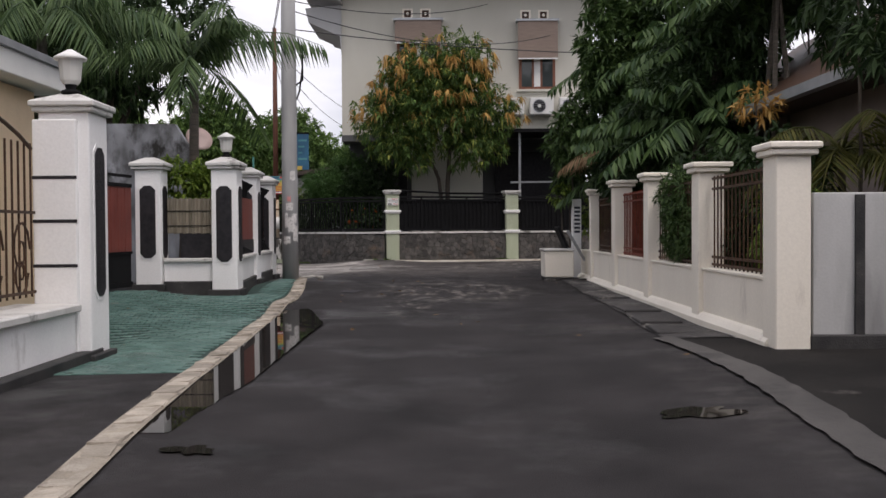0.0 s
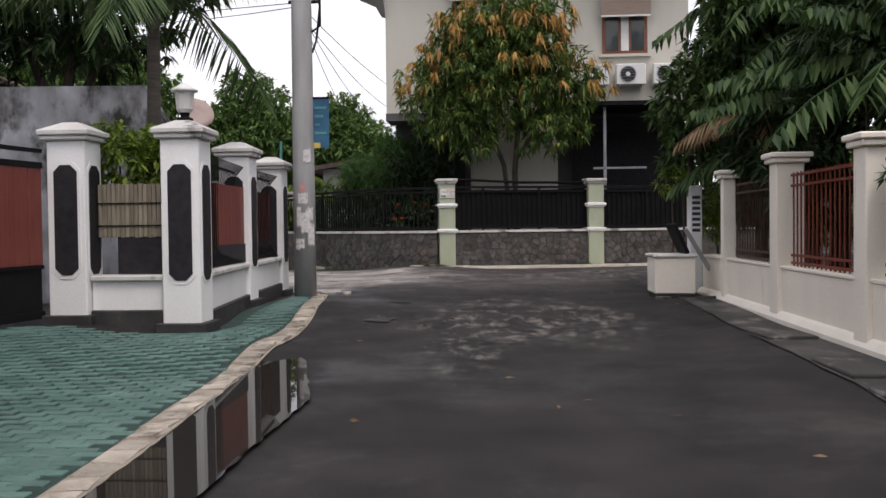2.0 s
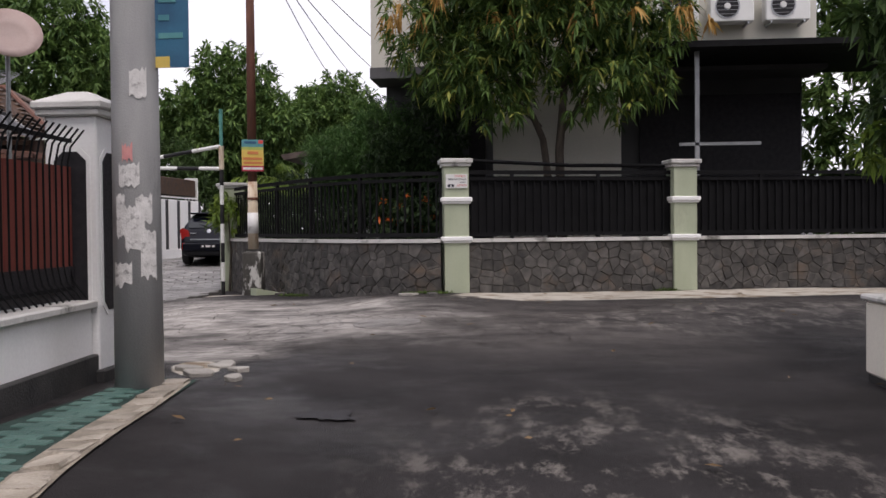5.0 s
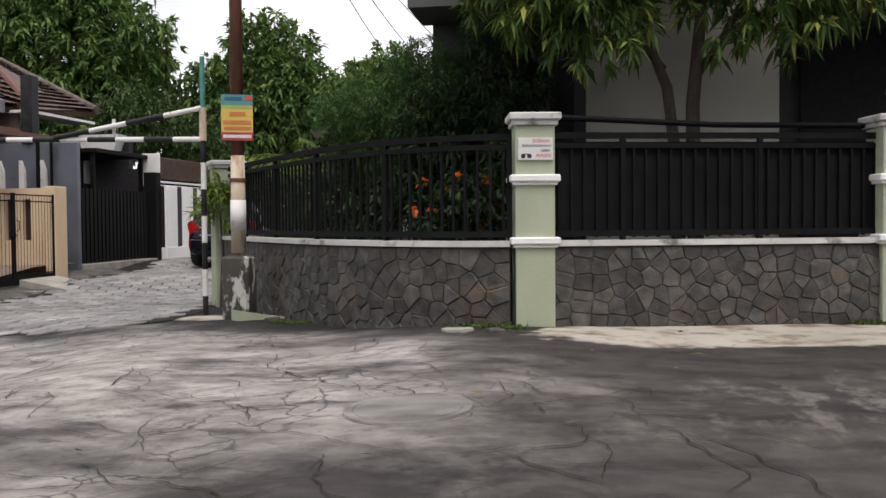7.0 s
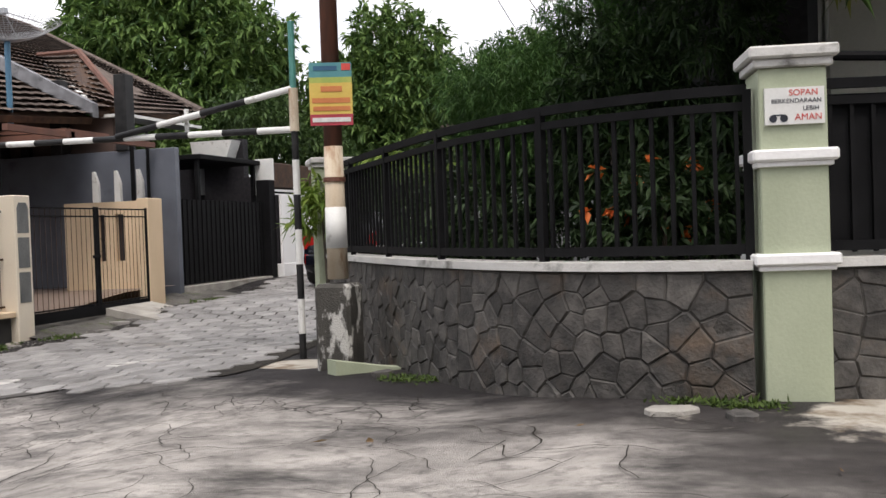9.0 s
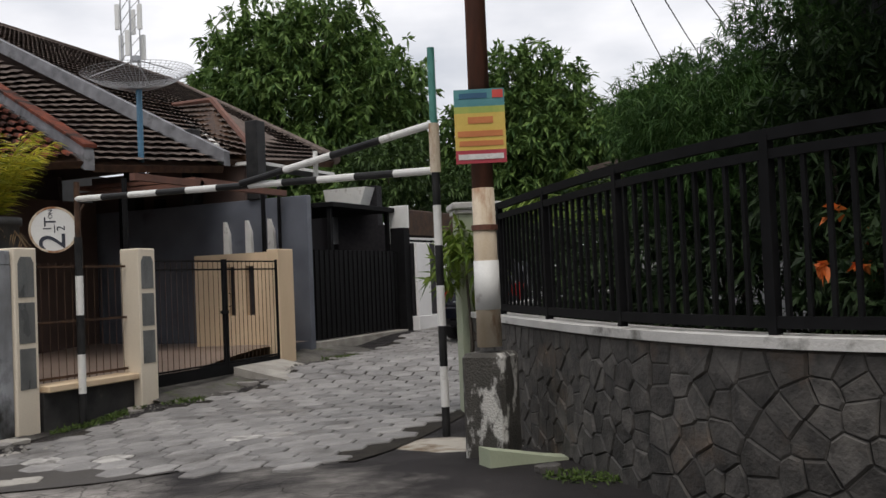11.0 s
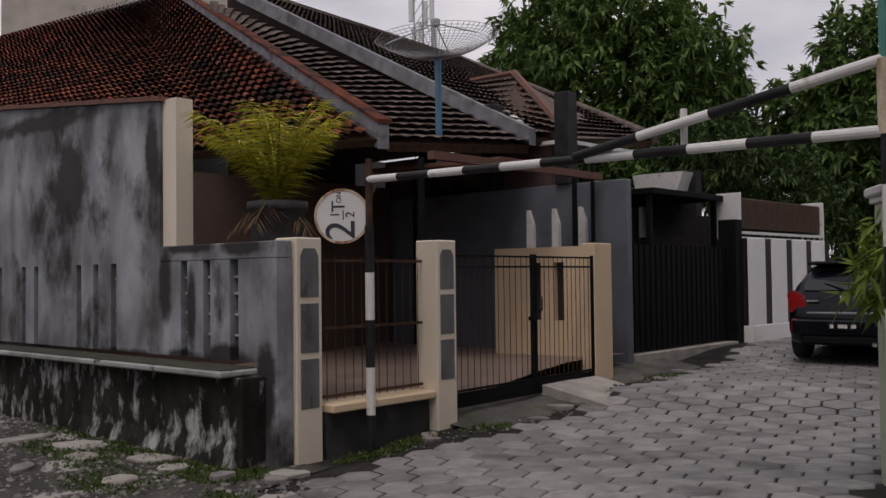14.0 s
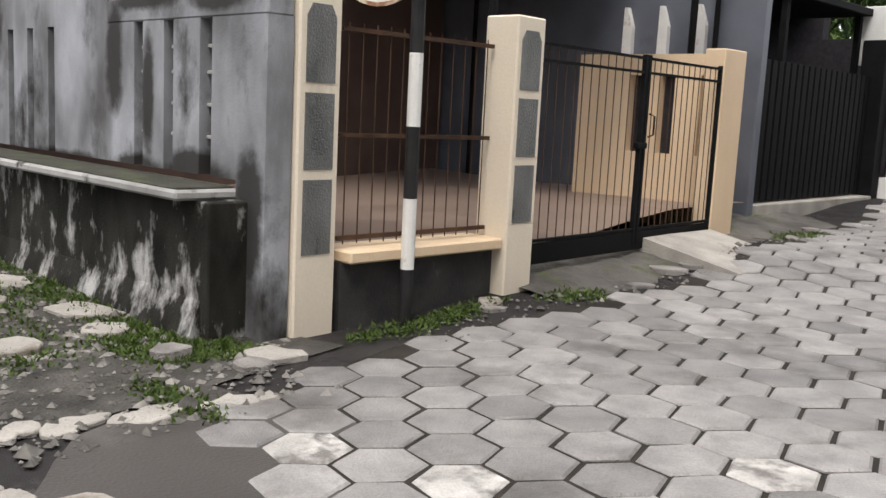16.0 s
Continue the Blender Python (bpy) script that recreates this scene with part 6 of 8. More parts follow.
raw("cheek", [(-12.98, 37.42, 3.98), (-15.05, 38.77, 5.46), (-14.2, 40.2, 4.7), (-12.95, 39.2, 4.15)], [(0, 1, 2, 3)], M_ROOFDARK, rD)
pb = thing("roof_parapet", "pale rendered parapet behind the clay roof", "wall", m=pose(-32.4, 41.0, 0, 0, 0, 38))
part("wall_body", bx(-4.5, 3.2, -0.15, 0.15, 0.0, 11.4, 0.02), M_TAUPEL, pb)
part("coping", bx(-4.5, 3.26, -0.2, 0.2, 11.4, 11.5, 0.01), M_CAP, pb)
house_b = thing("yard_house", "single-storey house behind the porch, indoor shade in its colour", "house", m=pose(0, 0, 0))
part("rear_wall", bx(-20.5, -17.5, 36.9, 37.0, 0.3, 4.0), M_ROOMSHADE, house_b)
part("side_wall", bx(-16.7, -16.5, 30.6, 36.9, 0.3, 3.4), M_ROOMSHADE, house_b)
part("gable", prism([(-22.0, 4.0), (-13.4, 4.0), (-22.0, 8.5)], "y", 37.3, 37.4), M_ROOMSHADE, house_b)
# Added dark plane that fills the shaded gap over the slate wall.
part("clerestory", bx(-17.0, -13.2, 37.3, 37.4, 3.0, 3.95), M_ROOMSHADE, house_b)
part("eave_soffit", bx(-13.4, -12.85, 37.2, 39.9, 3.88, 3.94), M_BWHITE, house_b, "white eave board")
t = thing("porch_canopy", "rusty sheet canopy over the porch", "canopy", m=pose(0, 0, 0))
part("sheet", prism([(-14.6, 3.35), (-12.1, 3.3), (-12.1, 3.36), (-14.6, 3.41)], "y", 34.6, 35.7), M_RUSTSHEET, t)
part("beam", bx(-12.1, -12.0, 33.2, 36.9, 3.2, 3.3), M_RUSTSHEET, t)
part("beam", bx(-14.6, -12.0, 34.6, 34.68, 3.2, 3.3), M_RUSTSHEET, t)
for y in (33.3, 36.6):
    part("post", tube([(-12.3, y, 0.3), (-12.3, y, 3.25)], 0.04, 8), M_BLACK, t)
for x, y in ((-14.24, 37.07), (-12.76, 37.07), (-15.68, 37.07)):
    c = thing("dark_post", "square black post standing on the slate wall", "post", "roof posts", m=pose(x, y, 0))
    part("stub", bx(-0.13, 0.13, -0.13, 0.13, 3.2, 4.63, 0.01), M_BBLACK, c)

# ---- dish, tower ----
t = thing("satellite_dish", "large mesh satellite dish on a blue pipe", "satellite dish", m=pose(-13.5, 34.95, 0))
part("pipe", tube([(0, 0, 3.3), (0, 0, 4.95)], 0.05, 10), M_BLUEPIPE, t)
bm = bmesh.new()
rings, spokes, RAD = 18, 64, 0.9
grid = [[Vector((RAD * (r / rings) * math.cos(2 * math.pi * k / spokes), RAD * (r / rings) * math.sin(2 * math.pi * k / spokes), 0.3 * (r / rings) ** 2)) for k in range(spokes)] for r in range(1, rings + 1)]
for ring in grid:
    for k in range(spokes):
        tube([ring[k], ring[(k + 1) % spokes]], 0.004, 3, bm)
for k in range(spokes):
    tube([(0, 0, 0)] + [ring[k] for ring in grid], 0.004, 4, bm)
part("mesh_bowl", bm, M_GREYMETAL, t).matrix_basis = pose(0, 0, 4.95, 3, -2, 0)
bm = bmesh.new()
for k in range(3):
    tube([grid[14][k * 21], (0, 0, 0.5)], 0.010, 4, bm)
box(bm, -0.05, 0.05, -0.05, 0.05, 0.46, 0.56)
part("feed", bm, M_GREYMETAL, t).matrix_basis = pose(0, 0, 4.95, 3, -2, 0)
t = thing("antenna_tower", "distant slender lattice mobile phone mast", "tower", m=pose(-56, 80, 0))
bm = bmesh.new()
for sx_, sy_ in ((-.5, -.5), (.5, -.5), (.5, .5), (-.5, .5)):
    tube([(sx_, sy_, 0), (sx_, sy_, 25)], 0.06, 4, bm)
for k in range(25):
    tube([(-.5, -.5, k), (.5, -.5, k + 1)], 0.04, 4, bm)
    tube([(.5, -.5, k), (.5, .5, k + 1)], 0.04, 4, bm)
part("lattice", bm, M_GREYMETAL, t)
for k in range(6):
    a = k * math.pi / 3
    part("antenna", bx(-0.18, 0.18, -0.1, 0.1, 0, 2.0, 0, pose(1.0 * math.cos(a), 1.0 * math.sin(a), 22.4 - 2.2 * (k % 2))), M_ACW, t)

# ---- overhead cables ----
def cable(a, b, sag, label):
    a, b = Vector(a), Vector(b)
    pts = [a.lerp(b, k / 12) - Vector((0, 0, sag * 4 * (k / 12) * (1 - k / 12))) for k in range(13)]
    return tagged(part("overhead_cable", tube(pts, 0.012, 5), M_CABLE), label, "cable", "overhead cables")


for i, (a, b, s) in enumerate([((-3.2, 20, 7.8), (-5.4, 29.6, 7.1), 0.35), ((-3.2, 20, 8.2), (-5.4, 29.6, 7.2), 0.4), ((-3.2, 20, 6.2), (1.5, 30.5, 8.6), 0.3), ((-3.2, 20, 6.0), (3.6, 30.5, 7.6), 0.5), ((-3.2, 20, 5.6), (14, 24, 6.4), 0.6),
                               ((-5.4, 29.6, 7.2), (-9.0, 62, 8.0), 0.8), ((-5.4, 29.6, 7.1), (-7.0, 62, 7.6), 0.8), ((-5.4, 29.6, 7.0), (-5.0, 62, 8.0), 0.9), ((-5.4, 29.6, 7.2), (-3.0, 62, 8.4), 0.9), ((-5.4, 29.6, 7.1), (-22, 38, 9.5), 0.6), ((-5.4, 29.6, 7.2), (-30, 34, 9), 0.6)]):
    cable(a, b, s, "thin black overhead cable")

# ---- trees and plants ----
mango = thing("mango_tree", "young mango tree with orange new leaves and a forked trunk", "tree", m=pose(0, 0, 0))
for pts, rad in (([(0.0, 29.25, 0.3), (0.02, 29.2, 1.8), (-0.12, 29.1, 2.9), (-0.55, 28.9, 3.9), (-1.3, 28.8, 5.0)], [.085, .07, .06, .045, .015]), ([(0.22, 29.2, 0.3), (0.18, 29.2, 1.6), (0.15, 29.12, 2.7), (0.25, 28.95, 4.0), (0.3, 28.7, 6.2)], [.10, .085, .075, .055, .015])):
    part("trunk", tube(pts, rad, 10), M_BARK, mango, smooth=True)
for pts in ([(0.18, 29.1, 3.0), (0.7, 28.9, 3.8), (1.5, 28.9, 4.8)], [(-0.16, 29.08, 3.1), (-0.8, 28.8, 3.8), (-1.7, 28.8, 4.5)], [(0.36, 28.9, 3.8), (-0.4, 28.6, 4.9), (-0.7, 28.4, 6.0)], [(0.36, 28.9, 3.8), (0.9, 29.1, 4.8), (1.1, 29.3, 5.6)], [(-0.4, 28.95, 3.6), (-0.3, 29.4, 4.6), (-0.2, 29.6, 5.4)]):
    part("limb", tube(pts, [.045, .032, .012], 7), M_BARK, mango, smooth=True)
LM = [(-0.25, 28.7, 5.3, 1.8, 1.4, 1.6), (-1.6, 28.8, 4.75, 1.15, 1.05, 1.2), (1.3, 28.9, 4.7, 1.2, 1.05, 1.2), (0.35, 28.6, 6.3, 1.25, 1.05, 1.15), (-0.9, 28.5, 6.0, 1.0, 0.9, 1.0), (-1.0, 28.5, 3.9, 1.0, 0.9, 0.85), (0.9, 28.6, 3.8, 0.95, 0.8, 0.75)]
crown("crown", LM, 2300, 13, 0.21, 0.05, M_MANGO, mango, 5, 0.4, 0.3)
LT = [(a, b, c + 0.08, d * 1.03, e * 1.03, f * 1.05) for a, b, c, d, e, f in LM[:5]]
crown("new_leaves", LT, 190, 14, 0.22, 0.048, M_FLUSH, mango, 6, 0.9, 0.97, top=0.0, limp=1.0)


def tree(name, label, base, lobes, clumps, per, length, width, material, seed, r0=0.2):
    t = thing(name, label, "tree", m=pose(0, 0, 0))
    trunk(t, base, [(l[0], l[1], l[2]) for l in lobes], r0, M_BARK, seed, 0.5)
    crown("crown", lobes, clumps, per, length, width, material, t, seed)
    return t


tree("large_tree", "large dense dark green mango tree behind the lane", (-21.5, 52, 0.6), [(-21.5, 52, 7.4, 4.6, 3.8, 4.0), (-25.2, 53, 6.4, 3.0, 2.8, 2.9), (-18.6, 52, 6.4, 2.5, 2.6, 2.5), (-22.8, 51, 10.2, 2.0, 1.9, 1.9), (-19.8, 51, 10.4, 1.9, 1.8, 1.8), (-20.6, 50, 4.6, 4, 2.6, 2.0), (-25.8, 52, 8.8, 1.5, 1.4, 1.7), (-17.2, 51, 8.2, 1.4, 1.4, 1.6)], 6400, 12, 0.36, 0.13, M_TREE, 11, 0.35)
tree("background_tree", "tall green tree beyond the garden", (-12.6, 52, 0.6), [(-12.6, 52, 5.6, 2.2, 2.0, 2.4), (-12.9, 52, 7.7, 1.6, 1.5, 1.7), (-14.3, 52, 6.0, 1.8, 1.7, 1.8), (-11.2, 52, 5.6, 1.7, 1.7, 1.8), (-11.6, 52, 7.6, 1.0, 1.0, 1.0)], 2300, 12, 0.34, 0.12, M_TREE, 12)
tree("background_tree", "rounded green tree beyond the garden", (-9.3, 55, 0.6), [(-9.3, 55, 5.4, 2.4, 2.2, 2.4), (-8.6, 55, 7.0, 1.5, 1.5, 1.5), (-7.4, 54, 5.0, 1.8, 1.8, 2.0)], 1500, 12, 0.34, 0.12, M_TREE, 13)
tree("background_tree", "wide green tree far down the lane", (-16, 66, 0.8), [(-16, 66, 5.5, 3.2, 3, 2.8), (-5.0, 62, 6, 2.6, 2.4, 2.6), (-10.5, 66, 4.5, 4, 3, 2.6)], 1700, 12, 0.42, 0.15, M_TREE, 14)
tree("background_tree", "low dense green tree between the taller crowns", (-19.4, 62.4, 0.8), [(-19.4, 62.4, 5.2, 2.8, 2.4, 2.6), (-17.0, 61, 6.2, 2.2, 2.0, 2.2), (-14.8, 60, 5.2, 2.4, 2.0, 2.2)], 1500, 12, 0.4, 0.14, M_TREE, 15)
tree("background_tree", "broad green tree behind the corner garden", (-10.7, 60.4, 0.8), [(-10.7, 60.4, 6.6, 2.6, 2.2, 2.2), (-8.2, 60, 5.6, 2.2, 2.0, 2.0), (-12.6, 60, 5.2, 2.0, 2.0, 2.0)], 1400, 12, 0.4, 0.14, M_TREE, 19)
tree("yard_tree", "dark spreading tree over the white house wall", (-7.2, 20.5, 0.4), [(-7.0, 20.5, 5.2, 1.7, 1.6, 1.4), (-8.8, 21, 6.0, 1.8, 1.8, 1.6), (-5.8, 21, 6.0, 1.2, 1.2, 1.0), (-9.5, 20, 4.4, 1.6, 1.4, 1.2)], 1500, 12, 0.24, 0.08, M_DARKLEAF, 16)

tree("side_tree", "dense green tree behind the carport", (8.5, 36, 0.4), [(7.2, 34.5, 3.6, 2.2, 1.6, 3.0), (9.8, 34, 4.0, 2.4, 1.8, 3.2), (7.8, 35, 6.6, 2.0, 1.6, 1.8)], 1300, 12, 0.32, 0.12, M_TREE, 18)
t = thing("street_dish", "small pinkish white satellite dish on a thin post", "satellite dish", m=pose(-6.06, 23.2, 0.1))
part("post", tube([(0, 0, 0), (0, 0, 3.35)], 0.025, 8), M_GREYMETAL, t)
bm = lathe([(0.02, 0.0), (0.18, 0.03), (0.33, 0.1), (0.335, 0.11), (0.18, 0.045), (0.02, 0.02)], 24)
part("dish", bm, M_DISH, t, smooth=True).matrix_basis = pose(0.05, -0.05, 3.45, 60, 0, 35)
coco = thing("coconut_palm", "slender coconut palm with arching fronds behind the wall", "palm", m=pose(0, 0, 0))
part("trunk", tube([(-4.45, 16.9, 0.3), (-4.42, 16.9, 1.2), (-4.46, 16.9, 2.6), (-4.42, 16.85, 4.3)], [0.13, 0.1, 0.085, 0.075], 12), M_PALMBARK, coco, smooth=True)
fronds("fronds", (-4.42, 16.85, 4.3), 14, 2.5, M_PALM, coco, 4, (12, 86), 1.25, 52, 0.5, 0.04, hang=0.9)
palm2 = thing("coconut_palm", "coconut palm with hanging fronds over the red gate", "palm", m=pose(0, 0, 0))
part("trunk", tube([(-6.3, 14.9, 0.3), (-6.25, 14.9, 2.2), (-6.3, 14.85, 4.6)], [0.12, 0.09, 0.075], 12), M_PALMBARK, palm2, smooth=True)
fronds("fronds", (-6.3, 14.85, 4.6), 13, 2.2, M_PALM, palm2, 7, (0, 80), 1.5, 50, 0.5, 0.035, hang=1.0)
t = thing("dark_yard_wall", "weathered grey gable wall in the yard behind", "wall", m=pose(0, 0, 0))
part("wall_body", prism([(-9.5, 0.3), (-4.9, 0.3), (-4.9, 2.7), (-5.4, 3.5), (-9.5, 3.55)], "y", 19.0, 19.2), M_MOLD, t)


def shrub(label, lobes, clumps, per, length, width, material, seed, name="shrub"):
    t = thing(name, label, "plant", m=pose(0, 0, 0))
    lo = min(l[2] - l[5] for l in lobes)
    for l in lobes:
        g = gz(l[0], l[1])
        bm = tube([(l[0], l[1], g - 0.05), (l[0] + 0.04, l[1], (g + l[2]) / 2), (l[0], l[1], l[2])], [0.03, 0.022, 0.012], 5)
        part("stem", bm, M_BARK, t)
    crown("foliage", lobes, clumps, per, length, width, material, t, seed)
    return t


shrub("bright green bush behind the bamboo screen", [(-4.45, 15.8, 2.1, 0.6, 0.35, 0.5), (-3.95, 15.75, 2.1, 0.4, 0.3, 0.42)], 240, 12, 0.13, 0.05, M_BRIGHT, 31)
shrub("round clipped fine-leaved topiary bush", [(-3.75, 31.0, 2.85, 0.9, 0.9, 0.55), (-3.1, 31.1, 3.3, 0.6, 0.6, 0.62), (-3.6, 31.0, 2.4, 0.85, 0.85, 0.6)], 3300, 14, 0.11, 0.014, M_TOPIARY, 32, "topiary_bush")
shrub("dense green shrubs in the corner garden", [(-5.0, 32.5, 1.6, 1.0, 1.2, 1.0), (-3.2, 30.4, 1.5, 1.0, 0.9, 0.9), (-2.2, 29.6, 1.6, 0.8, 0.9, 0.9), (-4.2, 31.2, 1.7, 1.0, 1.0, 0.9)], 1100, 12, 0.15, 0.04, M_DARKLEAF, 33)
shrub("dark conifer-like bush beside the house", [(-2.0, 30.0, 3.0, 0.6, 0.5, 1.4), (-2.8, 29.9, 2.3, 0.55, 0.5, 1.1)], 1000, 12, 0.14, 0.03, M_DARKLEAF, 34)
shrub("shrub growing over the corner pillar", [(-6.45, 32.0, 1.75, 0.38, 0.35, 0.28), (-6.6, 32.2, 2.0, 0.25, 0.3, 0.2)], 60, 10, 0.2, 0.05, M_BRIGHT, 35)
shrub("dense green bushes closing the far end of the lane", [(-12.0, 51, 1.9, 1.6, 1.2, 1.9), (-9.8, 52, 1.8, 1.6, 1.2, 1.7), (-8.2, 52, 2.4, 1.2, 1.0, 2.0), (-13.6, 50, 2.6, 1.4, 1.2, 2.0), (-13.4, 47, 3.6, 1.3, 1.2, 1.3), (-14.6, 45.5, 4.6, 1.4, 1.2, 1.2)], 2200, 12, 0.24, 0.08, M_SHADETREE, 36)
gp = thing("garden_palm", "bright feathery palm in the corner garden", "palm", m=pose(0, 0, 0))
part("stem", tube([(-5.6, 35.5, 0.3), (-5.6, 35.5, 2.2)], 0.08, 8), M_PALMBARK, gp)
fronds("fronds", (-5.6, 35.5, 2.2), 14, 1.9, M_BRIGHT, gp, 41, (15, 80), 0.9, 40, 0.4, 0.03)
# palms and creepers behind the cream wall
for i, (x, y, zb, ln, n) in enumerate([(4.3, 15.8, 3.1, 1.7, 15), (4.1, 18.4, 3.0, 1.7, 15), (3.95, 20.3, 2.6, 1.5, 13), (5.0, 17.2, 4.7, 2.0, 16), (4.9, 19.6, 4.3, 2.0, 16), (5.4, 15.2, 5.4, 2.0, 14), (4.6, 21.3, 5.2, 2.0, 14)]):
    p = thing("feather_palm", "dense broad-leafleted palm leaning over the cream wall", "palm", "feather palms", m=pose(0, 0, 0))
    for k in range(3):
        a = k * 2.1
        part("stem", tube([(x + 0.15 * math.cos(a), y + 0.15 * math.sin(a), 0.1), (x + 0.22 * math.cos(a), y + 0.22 * math.sin(a), zb * 0.6), (x, y, zb)], [0.06, 0.045, 0.035], 8), M_PALMBARK, p)
    fronds("fronds", (x, y, zb), n + 5, ln, M_PALMB, p, 50 + i, (0, 75), 1.0, 22, 0.34, 0.10, hang=0.75, fwd=0.35)
p = thing("feather_palm", "small yellowing palm beside the brown house wall", "palm", "feather palms", m=pose(0, 0, 0))
part("stem", tube([(4.5, 10.6, 0.1), (4.5, 10.6, 2.2)], [0.06, 0.04], 8), M_PALMBARK, p)
fronds("fronds", (4.5, 10.6, 2.2), 11, 1.3, M_PALMO, p, 58, (5, 60), 1.2, 40, 0.34, 0.03, hang=0.6)
# The last two lobes are added; dark leaves stand for palms in shadow.
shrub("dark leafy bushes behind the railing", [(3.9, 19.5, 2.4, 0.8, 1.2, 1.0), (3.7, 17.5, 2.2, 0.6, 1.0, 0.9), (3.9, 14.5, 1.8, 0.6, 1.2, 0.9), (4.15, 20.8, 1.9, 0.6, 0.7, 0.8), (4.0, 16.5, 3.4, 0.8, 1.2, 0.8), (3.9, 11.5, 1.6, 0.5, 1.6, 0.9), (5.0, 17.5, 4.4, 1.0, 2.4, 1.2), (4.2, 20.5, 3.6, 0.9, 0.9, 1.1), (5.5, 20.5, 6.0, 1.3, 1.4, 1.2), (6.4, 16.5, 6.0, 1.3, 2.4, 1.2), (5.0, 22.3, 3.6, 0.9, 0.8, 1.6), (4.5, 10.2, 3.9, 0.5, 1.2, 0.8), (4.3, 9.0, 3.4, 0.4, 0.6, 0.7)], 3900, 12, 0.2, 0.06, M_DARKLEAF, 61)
shrub("leafy creeper over the railing and pillar", [(3.25, 13.0, 1.75, 0.22, 0.85, 0.42), (3.2, 12.6, 1.35, 0.18, 0.8, 0.45)], 700, 10, 0.09, 0.028, M_SHADETREE, 62)
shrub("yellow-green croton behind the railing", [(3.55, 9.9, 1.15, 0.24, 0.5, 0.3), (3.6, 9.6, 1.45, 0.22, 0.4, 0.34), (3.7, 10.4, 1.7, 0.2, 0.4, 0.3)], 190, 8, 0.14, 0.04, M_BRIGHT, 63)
shrub("tall leafy bush over the end of the cream wall", [(3.5, 21.2, 3.6, 0.85, 0.8, 1.2), (4.0, 21.0, 5.2, 1.0, 1.0, 1.5), (2.95, 21.5, 3.3, 0.6, 0.5, 0.8), (2.95, 22.0, 2.5, 0.4, 0.4, 0.4), (4.4, 21.6, 7.0, 1.2, 1.0, 1.2)], 1600, 12, 0.2, 0.07, M_SHADETREE, 65)
shrub("orange-leaved croton above the cream wall", [(4.0, 12.0, 2.95, 0.3, 0.35, 0.22)], 22, 9, 0.14, 0.04, M_FLUSH, 66)
dry = thing("drooping_palm", "brown drying palm hanging over the wall end", "palm", m=pose(0, 0, 0))
part("stem", tube([(3.7, 19.7, 0.1), (3.65, 19.7, 2.9)], [0.05, 0.035], 8), M_PALMBARK, dry)
fronds("fronds", (3.65, 19.7, 2.9), 8, 1.3, M_DRY, dry, 67, (-5, 40), 1.5, 34, 0.3, 0.03, hang=1.0)
shrub("reddish-tipped bush by the end post", [(2.75, 21.9, 2.15, 0.3, 0.3, 0.3), (3.5, 21.9, 1.6, 0.3, 0.4, 0.5)], 90, 10, 0.14, 0.05, M_BRIGHT, 64)
t = thing("right_house", "low brown rendered house with a dark tiled roof", "house", m=pose(0, 0, 0))
part("wall", bx(5.6, 9.5, 9.5, 19.5, 0.2, 3.4), M_TAUPE, t, "taupe rendered wall")
part("roof", prism([(4.9, 3.15), (4.9, 3.28), (7.6, 5.2), (10.2, 3.28), (10.2, 3.15)], "y", 9.0, 20.0), M_BROWNIRON, t)
part("gutter", bx(4.78, 4.92, 9.0, 20.0, 3.12, 3.26), M_GREYMETAL, t)
# potted palm on the ledge
pot = thing("plant_pot", "grey concrete pot with a yellowing palm", "plant pot", m=pose(-12.1, 30.95, 2.14))
part("pot", lathe([(0.23, 0), (0.26, 0.06), (0.28, 0.34), (0.31, 0.34), (0.31, 0.43), (0.26, 0.43), (0.24, 0.36)], 24), M_TERRACOTTA, pot, smooth=True)
part("stand", bx(-0.25, 0.25, -0.65, 0.25, -0.12, 0.0), M_MOLD, pot)
fronds("fronds", (0, 0, 0.4), 20, 1.35, M_PALMY, pot, 71, (62, 89), 0.5, 38, 0.28, 0.026, hang=0.45, fwd=0.8)
fronds("dry_fronds", (0, 0, 0.4), 5, 0.55, M_DRY, pot, 72, (0, 30), 1.7, 18, 0.2, 0.014)

M_PEBBLE = mat("pebble", (0.07, 0.066, 0.06), (0.22, 0.21, 0.19), 12, 0.85, 0.2, 60, island=0.5)

# ---- lane side wall beyond the corner ----
stone_wall("wall_lane", [(-6.55, 32.6), (-7.0, 40), (-7.6, 54)], 1, 1.3, "dark stone wall along the lane")
STONE_JOBS.pop()
t = thing("footing_block", "mossy sage painted block at the wall foot", "kerb", m=pose(-4.75, 29.5, 0.2, 0, 0, 48))
part("block", prism([(-0.5, -0.1), (0.5, -0.1), (0.4, 0.08), (0.0, 0.14), (-0.5, 0.24)], "y", -0.06, 0.12), M_SAGE, t)


